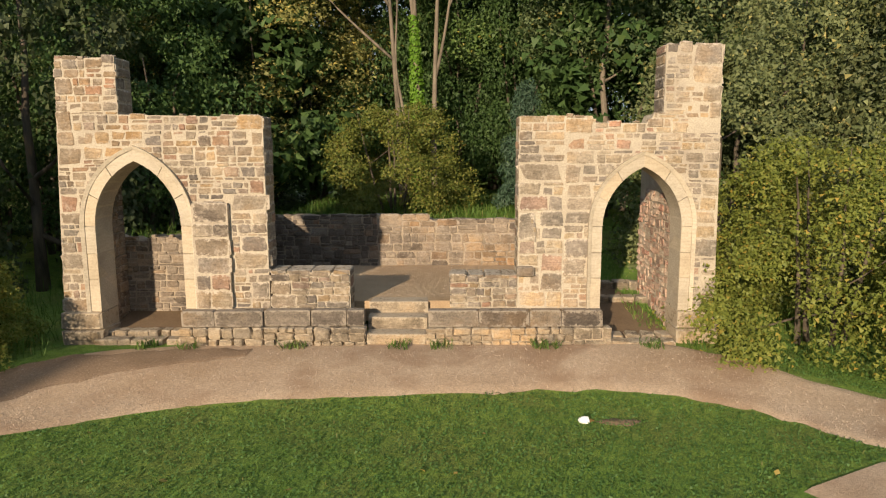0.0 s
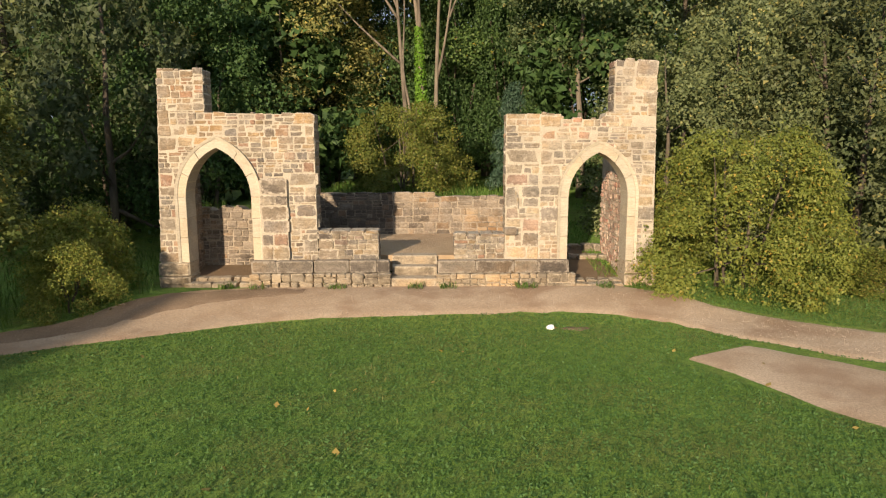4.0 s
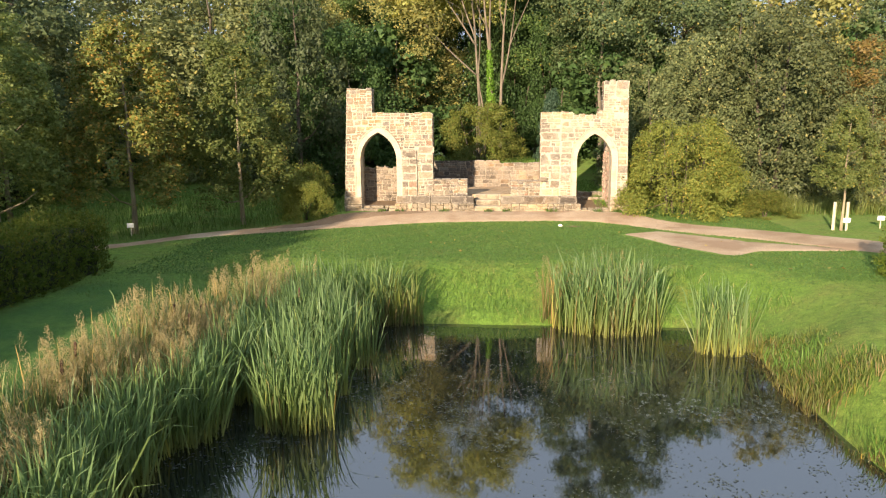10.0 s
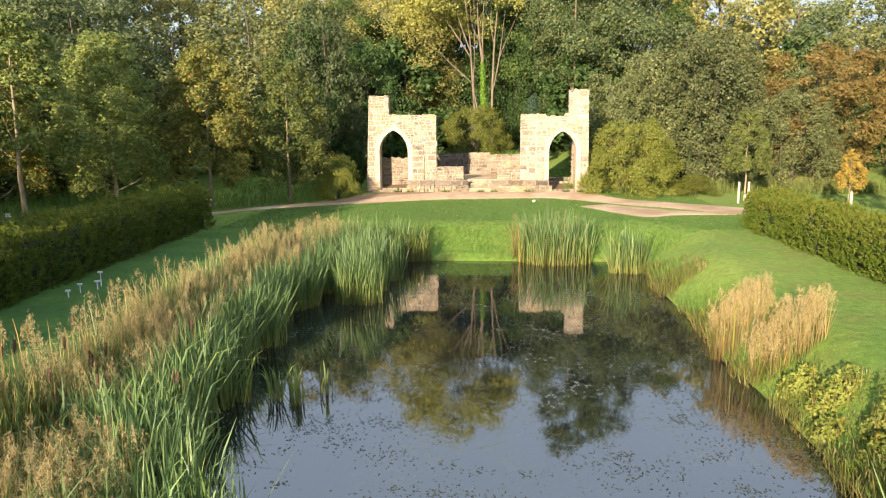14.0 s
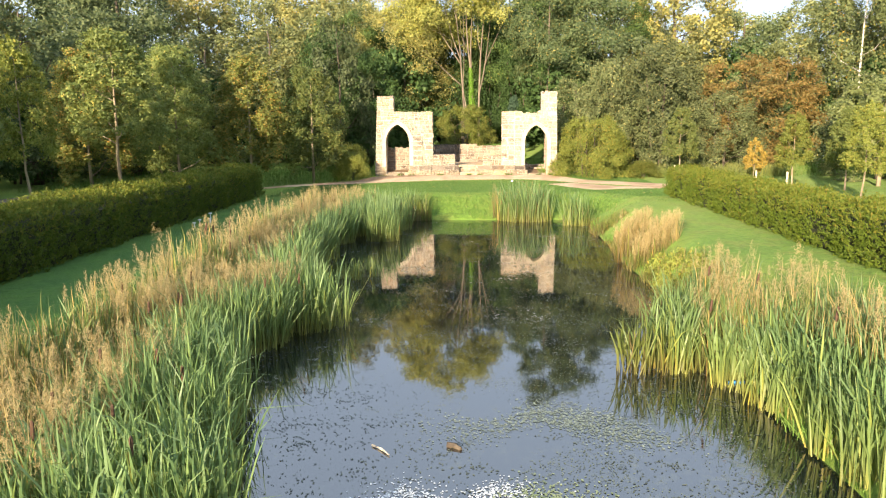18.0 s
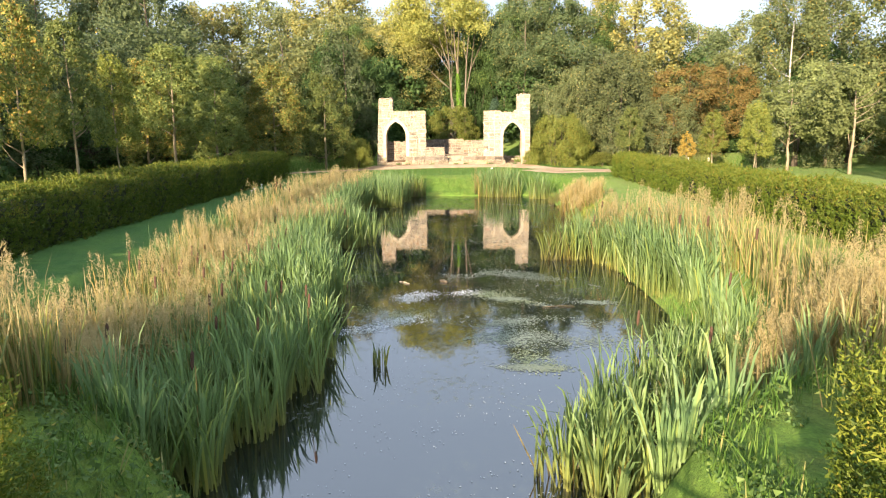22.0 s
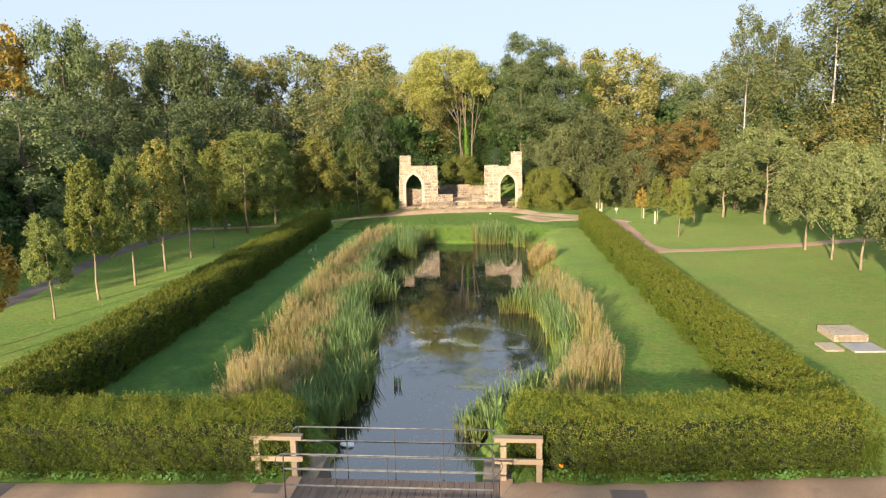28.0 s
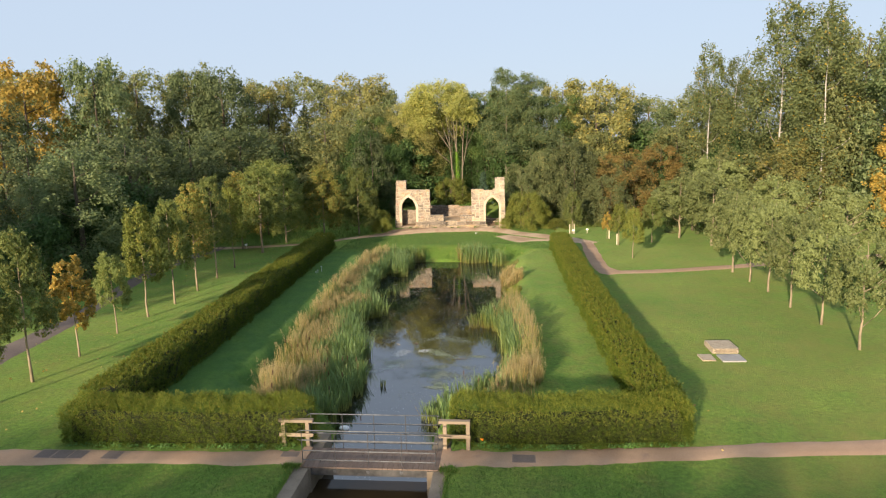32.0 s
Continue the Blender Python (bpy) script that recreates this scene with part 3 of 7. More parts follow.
def pond_edge(x, y):
    """How far a place lies outside the pond's waterline, in metres (negative inside)."""
    mid = 0.47 + 0.78 * smooth((-y - 40.0) / 2.9)
    half = 5.12 - 3.02 * smooth((-y - 40.0) / 3.0)
    across = np.abs(x - mid) - half + 0.09 * np.sin(y * 1.15 + 0.4) + 0.03 * np.sin(y * 2.9)
    end = y + 11.1 + 0.08 * np.sin(x * 2.1)
    far = np.where((across > 0) & (end > 0), np.hypot(np.maximum(across, 0), np.maximum(end, 0)), np.maximum(across, end))
    return far


def ground_height(x, y):
    x, y = np.asarray(x, float), np.asarray(y, float)
    z = lawn_height(x, y)
    d = pond_edge(x, y)
    d = np.where(y < -44.7, np.abs(x - 1.6) - 2.25, d)
    bank_w = 2.6 - 1.1 * smooth((-y - 11.8) / 3.0) - 0.7 * smooth((-y - 39.5) / 1.5)
    narrow = y < -44.7
    dip = np.where(narrow, np.where(d < 0.02, 1.0, 0.0), 1 - smooth((d + 0.3) / bank_w))
    low = np.where(d < -0.25, -0.35 - 0.25 * smooth(-d / 3), 0.0)
    return np.where(dip > 0, z + dip * (WATER + 0.08 - z) + low * dip, z)


def ground_mesh():
    xs = np.unique(np.r_[-400, -200, -110, np.arange(-62, -14, 1.5), np.arange(-14, 15, 0.4), np.arange(15, 62, 1.5), 110, 200, 400, np.array([-0.69, -0.64, 3.84, 3.89])])
    ys = np.unique(np.r_[-400, -200, -110, np.arange(-80, -52, 1.5), np.arange(-52, 8, 0.4), np.arange(8, 60, 1.5), 110, 200, 400, np.array([1.3, 1.42, 4.15, 4.25, -44.72, -44.68])])
    gx, gy = np.meshgrid(xs, ys)
    z = ground_height(gx, gy)
    v = np.stack([gx, gy, z], -1).reshape(-1, 3)
    nx, ny = len(xs), len(ys)
    i = (np.arange(ny - 1)[:, None] * nx + np.arange(nx - 1)[None, :]).ravel()
    f = np.stack([i, i + 1, i + nx + 1, i + nx], 1)
    me = bpy.data.meshes.new("ground")
    me.from_pydata(v.tolist(), [], f.tolist())
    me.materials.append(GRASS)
    me.shade_smooth()
    return me


solid("ground", ground_mesh(), "mown green lawn sloping down to the pond", "ground", "structure")


def curve_points(pts, n):
    """A smooth line through the given points."""
    p = [np.array(q, float) for q in pts]
    p = [2 * p[0] - p[1]] + p + [2 * p[-1] - p[-2]]
    out = []
    spans = len(p) - 3
    for k in range(n + 1):
        u = k / n * spans
        i = min(int(u), spans - 1)
        t = u - i
        a, b, c, d = p[i : i + 4]
        out.append(0.5 * (2 * b + (c - a) * t + (2 * a - 5 * b + 4 * c - d) * t * t + (3 * b - a - 3 * c + d) * t**3))
    return np.array(out)


def ribbon(name, one, other, mat, n=60, m=7, lift=0.025, ragged=0.06):
    a, b = curve_points(one, n), curve_points(other, n)
    rng = np.random.default_rng(len(name))
    wob = lambda: np.convolve(rng.normal(0, ragged, n + 3), np.ones(3) / 2, "valid")[:, None]
    d = unit(b - a)
    a, b = a + d * wob(), b + d * wob()
    t = np.linspace(0, 1, m + 1)[None, :, None]
    g = a[:, None] * (1 - t) + b[:, None] * t
    z = ground_height(g[..., 0], g[..., 1]) + lift
    z[:, 0] -= 0.05
    z[:, -1] -= 0.05
    v = np.concatenate([g, z[..., None]], -1).reshape(-1, 3)
    i = (np.arange(n)[:, None] * (m + 1) + np.arange(m)[None, :]).ravel()
    f = np.stack([i, i + 1, i + m + 2, i + m + 1], 1)
    up = np.cross(v[f[0][1]] - v[f[0][0]], v[f[0][3]] - v[f[0][0]])[2] > 0
    me = bpy.data.meshes.new(name)
    me.from_pydata(v.tolist(), [], (f if up else f[:, ::-1]).tolist())
    me.materials.append(mat)
    me.shade_smooth()
    return me


solid("gravel_path", ribbon("gravel_path",
    [(-19.5, -10.5), (-15, -9.6), (-11, -7.9), (-8.8, -5.7), (-5.6, -4.0), (-3.0, -2.75), (-1.3, -2.4), (1.8, -2.15), (3.7, -2.2), (4.9, -2.8), (5.9, -3.8), (8.0, -5.5), (10.0, -7.2), (12.3, -9.5)],
    [(-20.0, -9.3), (-15, -8.5), (-11, -7.1), (-9.2, -4.9), (-6.5, -2.6), (-5.6, -1.0), (-3.0, 0.0), (1.8, 0.0), (4.0, 0.1), (5.3, -0.7), (6.5, -1.9), (9.2, -3.8), (11.2, -5.4), (13.2, -8.2)], GRAVEL, 160, 12, 0.025, 0.045),
    "sandy gravel path running along the ruin", "path", "structure")
solid("gravel_patch", ribbon("gravel_patch", [(4.25, -4.75), (6.3, -8.15), (7.6, -7.5), (9.9, -7.3)], [(5.9, -3.9), (7.6, -5.3), (8.5, -6.1), (10.1, -7.1)], GRAVEL, 30, 6, 0.02), "worn diamond patch of gravel in the lawn", "path", "structure")
solid("left_path", ribbon("left_path", [(-15.8, -46), (-16.4, -39), (-17.1, -33.3), (-18.0, -28.4), (-19.1, -21.6), (-19.0, -14.9), (-18.6, -9.3)], [(-18.2, -46), (-18.6, -38), (-18.9, -30.9), (-19.9, -25.8), (-20.8, -18.8), (-20.4, -12.4), (-19.8, -9.0)], DARK_PATH, 60, 6), "dark worn tarmac path curving past young trees", "path", "structure")
solid("right_path", ribbon("right_path", [(11.6, -8.0), (11.4, -13), (11.6, -20.2), (13.4, -20.6), (20.0, -19.5), (26.4, -17.2), (40, -13)], [(12.9, -8.2), (12.8, -14), (12.9, -18.6), (14.6, -19.2), (20.5, -18.0), (27.0, -15.6), (40, -11.5)], TARMAC, 70, 5), "narrow path crossing the mown lawn", "path", "structure")
solid("bridge_path", ribbon("bridge_path", [(-40, -48.5), (-16, -47.9), (-9.8, -47.6), (-5, -47.3), (-1.6, -47.2), (-0.72, -47.12)], [(-40, -47.0), (-16, -46.6), (-10.6, -46.45), (-5, -46.25), (-1.6, -46.1), (-0.72, -45.97)], TARMAC, 60, 5), "pinkish tarmac path leading to the footbridge", "path", "structure")
solid("bridge_path_east", ribbon("bridge_path_east", [(3.9, -47.0), (4.6, -46.98), (7.3, -46.8), (12.3, -46.1), (16.7, -45.7), (40, -43.5)], [(3.9, -45.78), (4.6, -45.76), (7.4, -45.65), (12.6, -44.9), (17.4, -44.4), (40, -42)], TARMAC, 60, 5), "pinkish tarmac path leading away from the footbridge", "path", "structure")

# water
wb = Build()
wb.add([(-7, -46.3, WATER), (8.5, -46.3, WATER), (8.5, -9.5, WATER), (-7, -9.5, WATER)], [(0, 1, 2, 3)])
solid("water", wb.mesh("water", POND), "still dark pond water mirroring ruin and trees", "pond", "structure")
wb = Build()
wb.add([(-0.4, -58, -1.05), (3.6, -58, -1.05), (3.6, -46.3, -1.05), (-0.4, -46.3, -1.05)], [(0, 1, 2, 3)])
solid("channel_water", wb.mesh("channel_water", BROWN_WATER), "shallow brown water in the outlet channel", "water", "structure")


# ---- the ruin ----
def half_width(z, w, spring, rise, grow=0.0):
    R = (w * w + rise * rise) / (2 * w)
    if z <= spring:
        return w + grow
    h = z - spring
    s = (R + grow) ** 2 - h * h
    return math.sqrt(s) - (R - w) if s > 0 and math.sqrt(s) > R - w else -1


def arch_outline(cx, w, spring, rise, foot, n=10):
    """From the opening's right foot up over the point and down to the left foot."""
    R = (w * w + rise * rise) / (2 * w)
    top = math.asin(min(1, rise / R))
    right = [(cx + R * math.cos(a) - (R - w), spring + R * math.sin(a)) for a in np.linspace(0, top, n)]
    return [(cx + w, foot)] + right + [(2 * cx - x, z) for x, z in right[-2::-1]] + [(cx - w, foot)]


def arch_ring(parent, cx, w, spring, rise, foot, thick=0.5):
    R = (w * w + rise * rise) / (2 * w)
    top_in = math.asin(min(1, rise / R))
    out = R + 0.17
    top_out = math.acos((R - w) / out)
    for sgn in (1, -1):
        pieces = 3
        for k in range(pieces):
            g = 0.004
            a0, a1 = k / pieces, (k + 1) / pieces
            pts = []
            for u in np.linspace(a0 + g, a1 - g * (k < pieces - 1), 4):
                pts.append((cx + sgn * (R * math.cos(u * top_in) - (R - w)), spring + R * math.sin(u * top_in)))
            for u in np.linspace(a1 - g * (k < pieces - 1), a0 + g, 4):
                pts.append((cx + sgn * (out * math.cos(u * top_out) - (R - w)), spring + out * math.sin(u * top_out)))
            b = Build().prism(pts if sgn > 0 else pts[::-1], -0.035 - 0.006 * (k % 2), thick)
            part("voussoir", b.mesh("voussoir", DRESSED), parent)
        z = foot
        for h in (0.55, 0.42, 0.5, 0.4):
            z1 = min(z + h, spring)
            if z1 - z < 0.08:
                break
            wide = 0.17 + (0.02 if h == 0.42 else 0)
            xa, xb = sorted((cx + sgn * w, cx + sgn * (w + wide)))
            place_block("jamb_stone", DRESSED, parent, ((xa + xb) / 2, thick / 2 - 0.018, (z + z1) / 2), (xb - xa, thick + 0.036, z1 - z - 0.004), 0, 0.006, 0.02)
            z = z1
    # hood mould
    b = Build()
    n = 22
    ring = []
    for a in np.linspace(0, 1, n):
        ring.append([(cx + (r * math.cos(a * math.acos((R - w) / r)) - (R - w)), spring + r * math.sin(a * math.acos((R - w) / r))) for r in (out, out + 0.06)])
    pts = [q[0] for q in ring] + [(2 * cx - q[0][0], q[0][1]) for q in ring[::-1]][1:]
    ptsb = [q[1] for q in ring] + [(2 * cx - q[1][0], q[1][1]) for q in ring[::-1]][1:]
    pts = [(cx + w + 0.17, foot)] + pts + [(cx - w - 0.17, foot)]
    ptsb = [(cx + w + 0.225, foot)] + ptsb + [(cx - w - 0.225, foot)]
    m = len(pts)
    v = [(x, y, z) for (x, z), y in [(p, -0.05) for p in pts] + [(p, -0.075) for p in ptsb] + [(p, 0.02) for p in ptsb] + [(p, 0.02) for p in pts]]
    f = []
    for k in range(m - 1):
        for j in range(4):
            f.append((j * m + k, j * m + k + 1, ((j + 1) % 4) * m + k + 1, ((j + 1) % 4) * m + k))
    b.add(v, f)
    part("hood_mould", b.mesh("hood_mould", DRESSED), parent, "thin carved moulding round the arch")


def split(rng, total, least, most):
    """Cuts a length into uneven pieces."""
    cuts, a = [], 0.0
    while total - a > 1e-6:
        b = rng.uniform(least, most)
        if total - a - b < least * 0.9:
            b = total - a if total - a < most * 1.25 else (total - a) / 2
        cuts.append((a, a + b))
        a += b
    return cuts


def lay_stones(parent, mat, x0, x1, z0, top, free, front=0.0, course=(0.06, 0.2), wide=(0.1, 0.4), depth=0.12, seed=1, limit=330, rough=0.06, name="stone", axis="x", quoin=0.0, cut=0.13):
    """Snecked rubble on a face that looks towards -y (axis x) or sideways (axis y); front is that face's place."""
    rng = random.Random(seed)
    made = 0
    highest = max(top(x) for x in np.linspace(x0, x1, 60))
    for za, zb in split(rng, highest - z0, course[1] * 1.1, course[1] * 1.9):
        for ca, cb in split(rng, x1 - x0, wide[1] * 0.7, wide[1] * 1.6):
            edge = ca < 0.02 or cb > x1 - x0 - 0.02
            whole = quoin and edge and rng.random() < quoin
            slip = rng.uniform(-0.03, 0.03) if za > 0.01 else 0.0
            rows = [(za, zb)] if whole else [(za + a, za + b) for a, b in split(rng, zb - za, course[0], course[1])]
            for ra, rb in rows:
                za1, zb1 = z0 + ra + (slip if ra > za else 0), z0 + rb + (slip if rb < zb else 0)
                zm = (za1 + zb1) / 2
                xs = np.arange(x0 + ca, x0 + cb + 0.001, 0.015)
                ok = [free(x, zm) and top(x) > za1 + 0.035 and free(x, za1 + 0.3 * (zb1 - za1)) for x in xs]
                k = 0
                while k < len(xs):
                    if not ok[k]:
                        k += 1
                        continue
                    e = k
                    while e + 1 < len(xs) and ok[e + 1]:
                        e += 1
                    run = xs[e] - xs[k]
                    h = zb1 - za1
                    pieces = [(0, run)] if whole or run < 0.12 else split(rng, run, max(wide[0], h * 0.8), max(wide[1] * 0.85, h * 1.6))
                    for a, b in pieces:
                        mid, w = xs[k] + (a + b) / 2, b - a
                        hh = min(h, top(mid) - za1)
                        if w < 0.05 or hh < 0.035 or made >= limit:
                            continue
                        gap = rng.uniform(0.004, 0.018)
                        out = rng.uniform(0.002, 0.016)
                        size = (w - gap, depth, hh - gap)
                        tilt = rng.uniform(-0.04, 0.04) if w < 0.3 else 0.0
                        zc = za1 + hh / 2
                        if axis == "x":
                            ob = place_block(name, mat, parent, (mid, front + depth / 2 - out, zc), size, 0, rough, cut)
                            ob.rotation_euler = (0, tilt, 0)
                        else:
                            sgn = 1 if axis == "y+" else -1
                            place_block(name, mat, parent, (front + sgn * (out - depth / 2), mid, zc), size, math.pi / 2, rough, cut)
                        made += 1
                    k = e + 1


L_CX, L_W, L_SPRING, L_RISE = -4.10, 0.70, 1.93, 1.05
R_CX, R_W, R_SPRING, R_RISE = 4.08, 0.64, 1.90, 0.96
THICK = 0.52


def ragged(x, amp=0.02, k=1.0):
    return amp * (math.sin(x * 17.3 * k + 2) + math.sin(x * 7.1 * k))


def left_top(x):
    return (4.62 if x < -4.30 else 3.72 - 0.015 * (x + 4.3)) + ragged(x, 0.012)


def right_top(x):
    if x > 4.36:
        return 4.79 + ragged(x, 0.012)
    if x > 4.2:
        return 3.72
    return (3.69 if x < 3.25 else 3.58) + ragged(x, 0.012)


def left_edge(z):
    return -5.46 + 0.2 * min(1, max(0, (z - 0.3) / 4.3))


def right_edge(z):
    return 5.34 - 0.09 * min(1, max(0, (z - 0.3) / 4.4))


left_tower = thing("left_gateway", "ruined sandstone gateway with pointed arch and turret stub", "ruin", (-3.7, 0.25, 0), "ruined gateways")
arch = arch_outline(L_CX, L_W, L_SPRING, L_RISE, 0.0)
outline = [(left_edge(0), 0.0), (L_CX - L_W, 0.0)] + arch[::-1][1:-1] + [(L_CX + L_W, 0.0), (-2.01, 0.0), (-2.01, 3.66), (-3.2, 3.69), (-4.31, 3.71), (-4.31, 4.6), (left_edge(4.6) + 0.01, 4.58), (left_edge(2.2), 2.2)]
part("core", Build().prism(outline, 0.0, THICK).mesh("core", MORTAR), left_tower, "pale lime mortar core")
arch_ring(left_tower, L_CX, L_W, L_SPRING, L_RISE, 0.5, THICK + 0.02)
lay_stones(left_tower, STONE, -5.46, -2.0, 0.5, left_top,
    lambda x, z: x > left_edge(z) - 0.01 and (z > 4.62 or abs(x - L_CX) > half_width(z, L_W, L_SPRING, L_RISE, 0.16)) and (x < -4.3 or z < 3.75) and not (-3.33 < x < -2.6 and z < 2.25), 0.0, (0.055, 0.17), (0.09, 0.36), seed=3, quoin=0.5, rough=0.095, limit=460)

right_tower = thing("right_gateway", "ruined sandstone gateway with pointed arch and taller turret", "ruin", (3.7, 0.25, 0), "ruined gateways")
arch = arch_outline(R_CX, R_W, R_SPRING, R_RISE, 0.0)
outline = [(2.08, 0.0), (R_CX - R_W, 0.0)] + arch[::-1][1:-1] + [(R_CX + R_W, 0.0), (right_edge(0), 0.0), (right_edge(2.2), 2.2), (right_edge(4.7) - 0.01, 4.76), (4.36, 4.74), (4.36, 3.72), (4.2, 3.68), (4.15, 3.55), (3.26, 3.56), (3.24, 3.66), (2.08, 3.66)]
part("core", Build().prism(outline, 0.0, THICK).mesh("core", MORTAR), right_tower, "pale lime mortar core")
arch_ring(right_tower, R_CX, R_W, R_SPRING, R_RISE, 0.5, THICK + 0.02)
for x0, x1, z0, tp, course, wide, sd in ((2.08, 2.82, 2.62, right_top, (0.1, 0.22), (0.2, 0.5), 11), (2.08, 2.82, 0.55, lambda x: 2.62, (0.06, 0.19), (0.1, 0.36), 12), (2.82, 5.34, 0.55, right_top, (0.055, 0.18), (0.1, 0.38), 13)):
    lay_stones(right_tower, STONE_PALE, x0, x1, z0, tp,
        lambda x, z: x < right_edge(z) + 0.01 and abs(x - R_CX) > half_width(z, R_W, R_SPRING, R_RISE, 0.16) and (x > 4.15 or z < 3.7) and not (x < 2.36 and 1.66 < z < 2.13), 0.0, course, wide, seed=sd, quoin=0.6, rough=0.085)
place_block("springer_stone", STONE_PALE, right_tower, (2.215, 0.03, 1.895), (0.26, 0.12, 0.45), 0, 0.02, 0.06)
for k in range(6):
    place_block("moulding", STONE_PALE, right_tower, (2.345 - 0.012 * max(0, k - 2) ** 2, -0.012, 1.70 + 0.075 * k), (0.035, 0.06, 0.085), 0, 0.03, 0.1)

# projecting pier beside the left arch, with its deep vertical joint
pier = thing("wall_pier", "shallow projecting stone pier beside the arch", "wall", (-2.97, -0.03, 0))
part("core", Build().box(-3.20, -2.62, -0.085, -0.002, 0.5, 2.3).mesh("core", MORTAR), pier)
lay_stones(pier, STONE, -3.2, -2.61, 0.56, lambda x: 2.32 + 0.2 * (x + 2.9), lambda x, z: True, -0.09, (0.14, 0.36), (0.2, 0.5), seed=5)

for nm, x0, x1, top, sd in (("low_wall", -2.0, -0.68, 1.17, 21), ("low_wall", 0.97, 2.08, 1.09, 22)):
    w = thing(nm, "low broken parapet wall of rubble sandstone", "wall", ((x0 + x1) / 2, 0.25, 0.5), "parapet walls")
    part("core", Build().box(x0 + 0.03, x1 - 0.002, 0.03, THICK - 0.03, 0.3, top - 0.03).mesh("core", MORTAR), w)
    lay_stones(w, STONE, x0, x1, 0.55, lambda x, t=top: t + ragged(x, 0.02), lambda x, z: True, 0.0, (0.07, 0.18), (0.12, 0.38), seed=sd)
    lay_stones(w, STONE, 0.03, THICK, 0.55, lambda x, t=top: t, lambda x, z: True, x1 if x0 < 0 else x0, (0.13, 0.24), (0.2, 0.5), seed=sd + 5, axis="y+" if x0 < 0 else "y-")
    a = x0
    while a < x1 - 0.1:
        b = min(a + random.uniform(0.25, 0.5), x1)
        place_block("coping_stone", STONE, w, ((a + b) / 2, THICK / 2, top - 0.02), (b - a - 0.02, THICK, 0.07), 0, 0.05)
        a = b

# end faces of the two gateways
lay_stones(left_tower, STONE, 0.02, THICK, 0.55, lambda x: 3.68, lambda x, z: z > 1.15, -2.0, (0.14, 0.26), (0.22, 0.5), seed=31, axis="y+")
lay_stones(right_tower, STONE, 0.02, THICK, 0.55, lambda x: 3.66, lambda x, z: z > 1.1, 2.08, (0.14, 0.26), (0.22, 0.5), seed=32, axis="y-")
lay_stones(left_tower, STONE, 0.02, THICK, 3.74, lambda x: 4.6, lambda x, z: True, -4.30, (0.14, 0.24), (0.22, 0.5), seed=33, axis="y+")
lay_stones(right_tower, STONE, 0.02, THICK, 3.72, lambda x: 4.77, lambda x, z: True, 4.35, (0.14, 0.24), (0.22, 0.5), seed=34, axis="y-")

# plinth band and footing course
for x0, x1, z0, z1, mat, nm, lab, sd in (
    (-3.42, -0.43, 0.29, 0.56, STONE_DARK, "plinth", "sooty dark plinth course of large dressed blocks", 1),
    (0.60, 3.46, 0.27, 0.55, STONE_DARK, "plinth", "sooty dark plinth course of large dressed blocks", 2),
    (-3.45, -0.40, -0.08, 0.29, STONE_FOOT, "footing", "rough yellowish footing course of small stones", 3),
    (0.58, 3.62, -0.08, 0.27, STONE_FOOT, "footing", "rough yellowish footing course of small stones", 4)):
    p = thing(nm, lab, "wall", ((x0 + x1) / 2, -0.1, z0), "base courses")
    front = -0.19 if nm == "plinth" else -0.26
    part("core", Build().box(x0 + 0.02, x1 - 0.02, front + 0.04, -0.003, z0, z1 - 0.015).mesh("core", MORTAR_DARK if nm == "plinth" else MORTAR_BACK), p)
    if nm == "plinth":
        a, rng = x0, random.Random(sd)
        while a < x1 - 0.05:
            b = min(a + rng.uniform(0.5, 0.85), x1)
            if x1 - b < 0.2:
                b = x1
            jut = 0.06 if a < -2.65 else 0
            place_block("plinth_block", mat, p, ((a + b) / 2, front / 2 - jut / 2 - 0.006, (z0 + z1) / 2), (b - a - 0.012, -front + jut, z1 - z0 - 0.008), 0, 0.012, 0.05)
            a = b
    else:
        lay_stones(p, mat, x0, x1, z0, lambda x, t=z1: t, lambda x, z: True, front - (0.04 if sd == 3 else 0), (0.09, 0.18), (0.12, 0.4), 0.2, seed=sd, name="footing_stone", rough=0.08)
for cx, w, dirs in ((L_CX, L_W, -1), (R_CX, R_W, 1)):
    q = thing("pier_base", "dressed stone block at the foot of the arch", "wall", (cx + dirs * (w + 0.35), 0.2, 0), "base courses")
    place_block("base_block", STONE_FOOT, q, (cx + dirs * (w + 0.33), 0.2, 0.36), (0.68, 0.62, 0.28), 0, 0.012, 0.05)
    place_block("base_block", STONE_FOOT, q, (cx + dirs * (w + 0.33), 0.2, 0.08), (0.70, 0.70, 0.26), 0, 0.04, 0.08)
q = thing("threshold", "broken rubble threshold stones with tufts of grass", "wall", (L_CX, 0.0, 0))
for k in range(16):
    place_block("threshold_stone", STONE_FOOT, q, (L_CX - 0.68 + 0.19 * (k % 8) + random.uniform(-0.04, 0.04), -0.05 + 0.26 * (k // 8), -0.02 + 0.08 * (k // 8)), (random.uniform(0.14, 0.26), 0.24, 0.16), random.uniform(-0.2, 0.2), 0.08)
q = thing("threshold", "flat worn threshold stones below the passage arch", "wall", (R_CX, 0.0, 0))
for k in range(10):
    place_block("threshold_stone", STONE_FOOT, q, (R_CX - 0.6 + 0.28 * (k % 5) + random.uniform(-0.04, 0.04), -0.1 + 0.3 * (k // 5), -0.04 + 0.03 * (k // 5)), (random.uniform(0.2, 0.34), 0.28, 0.14), random.uniform(-0.2, 0.2), 0.08)

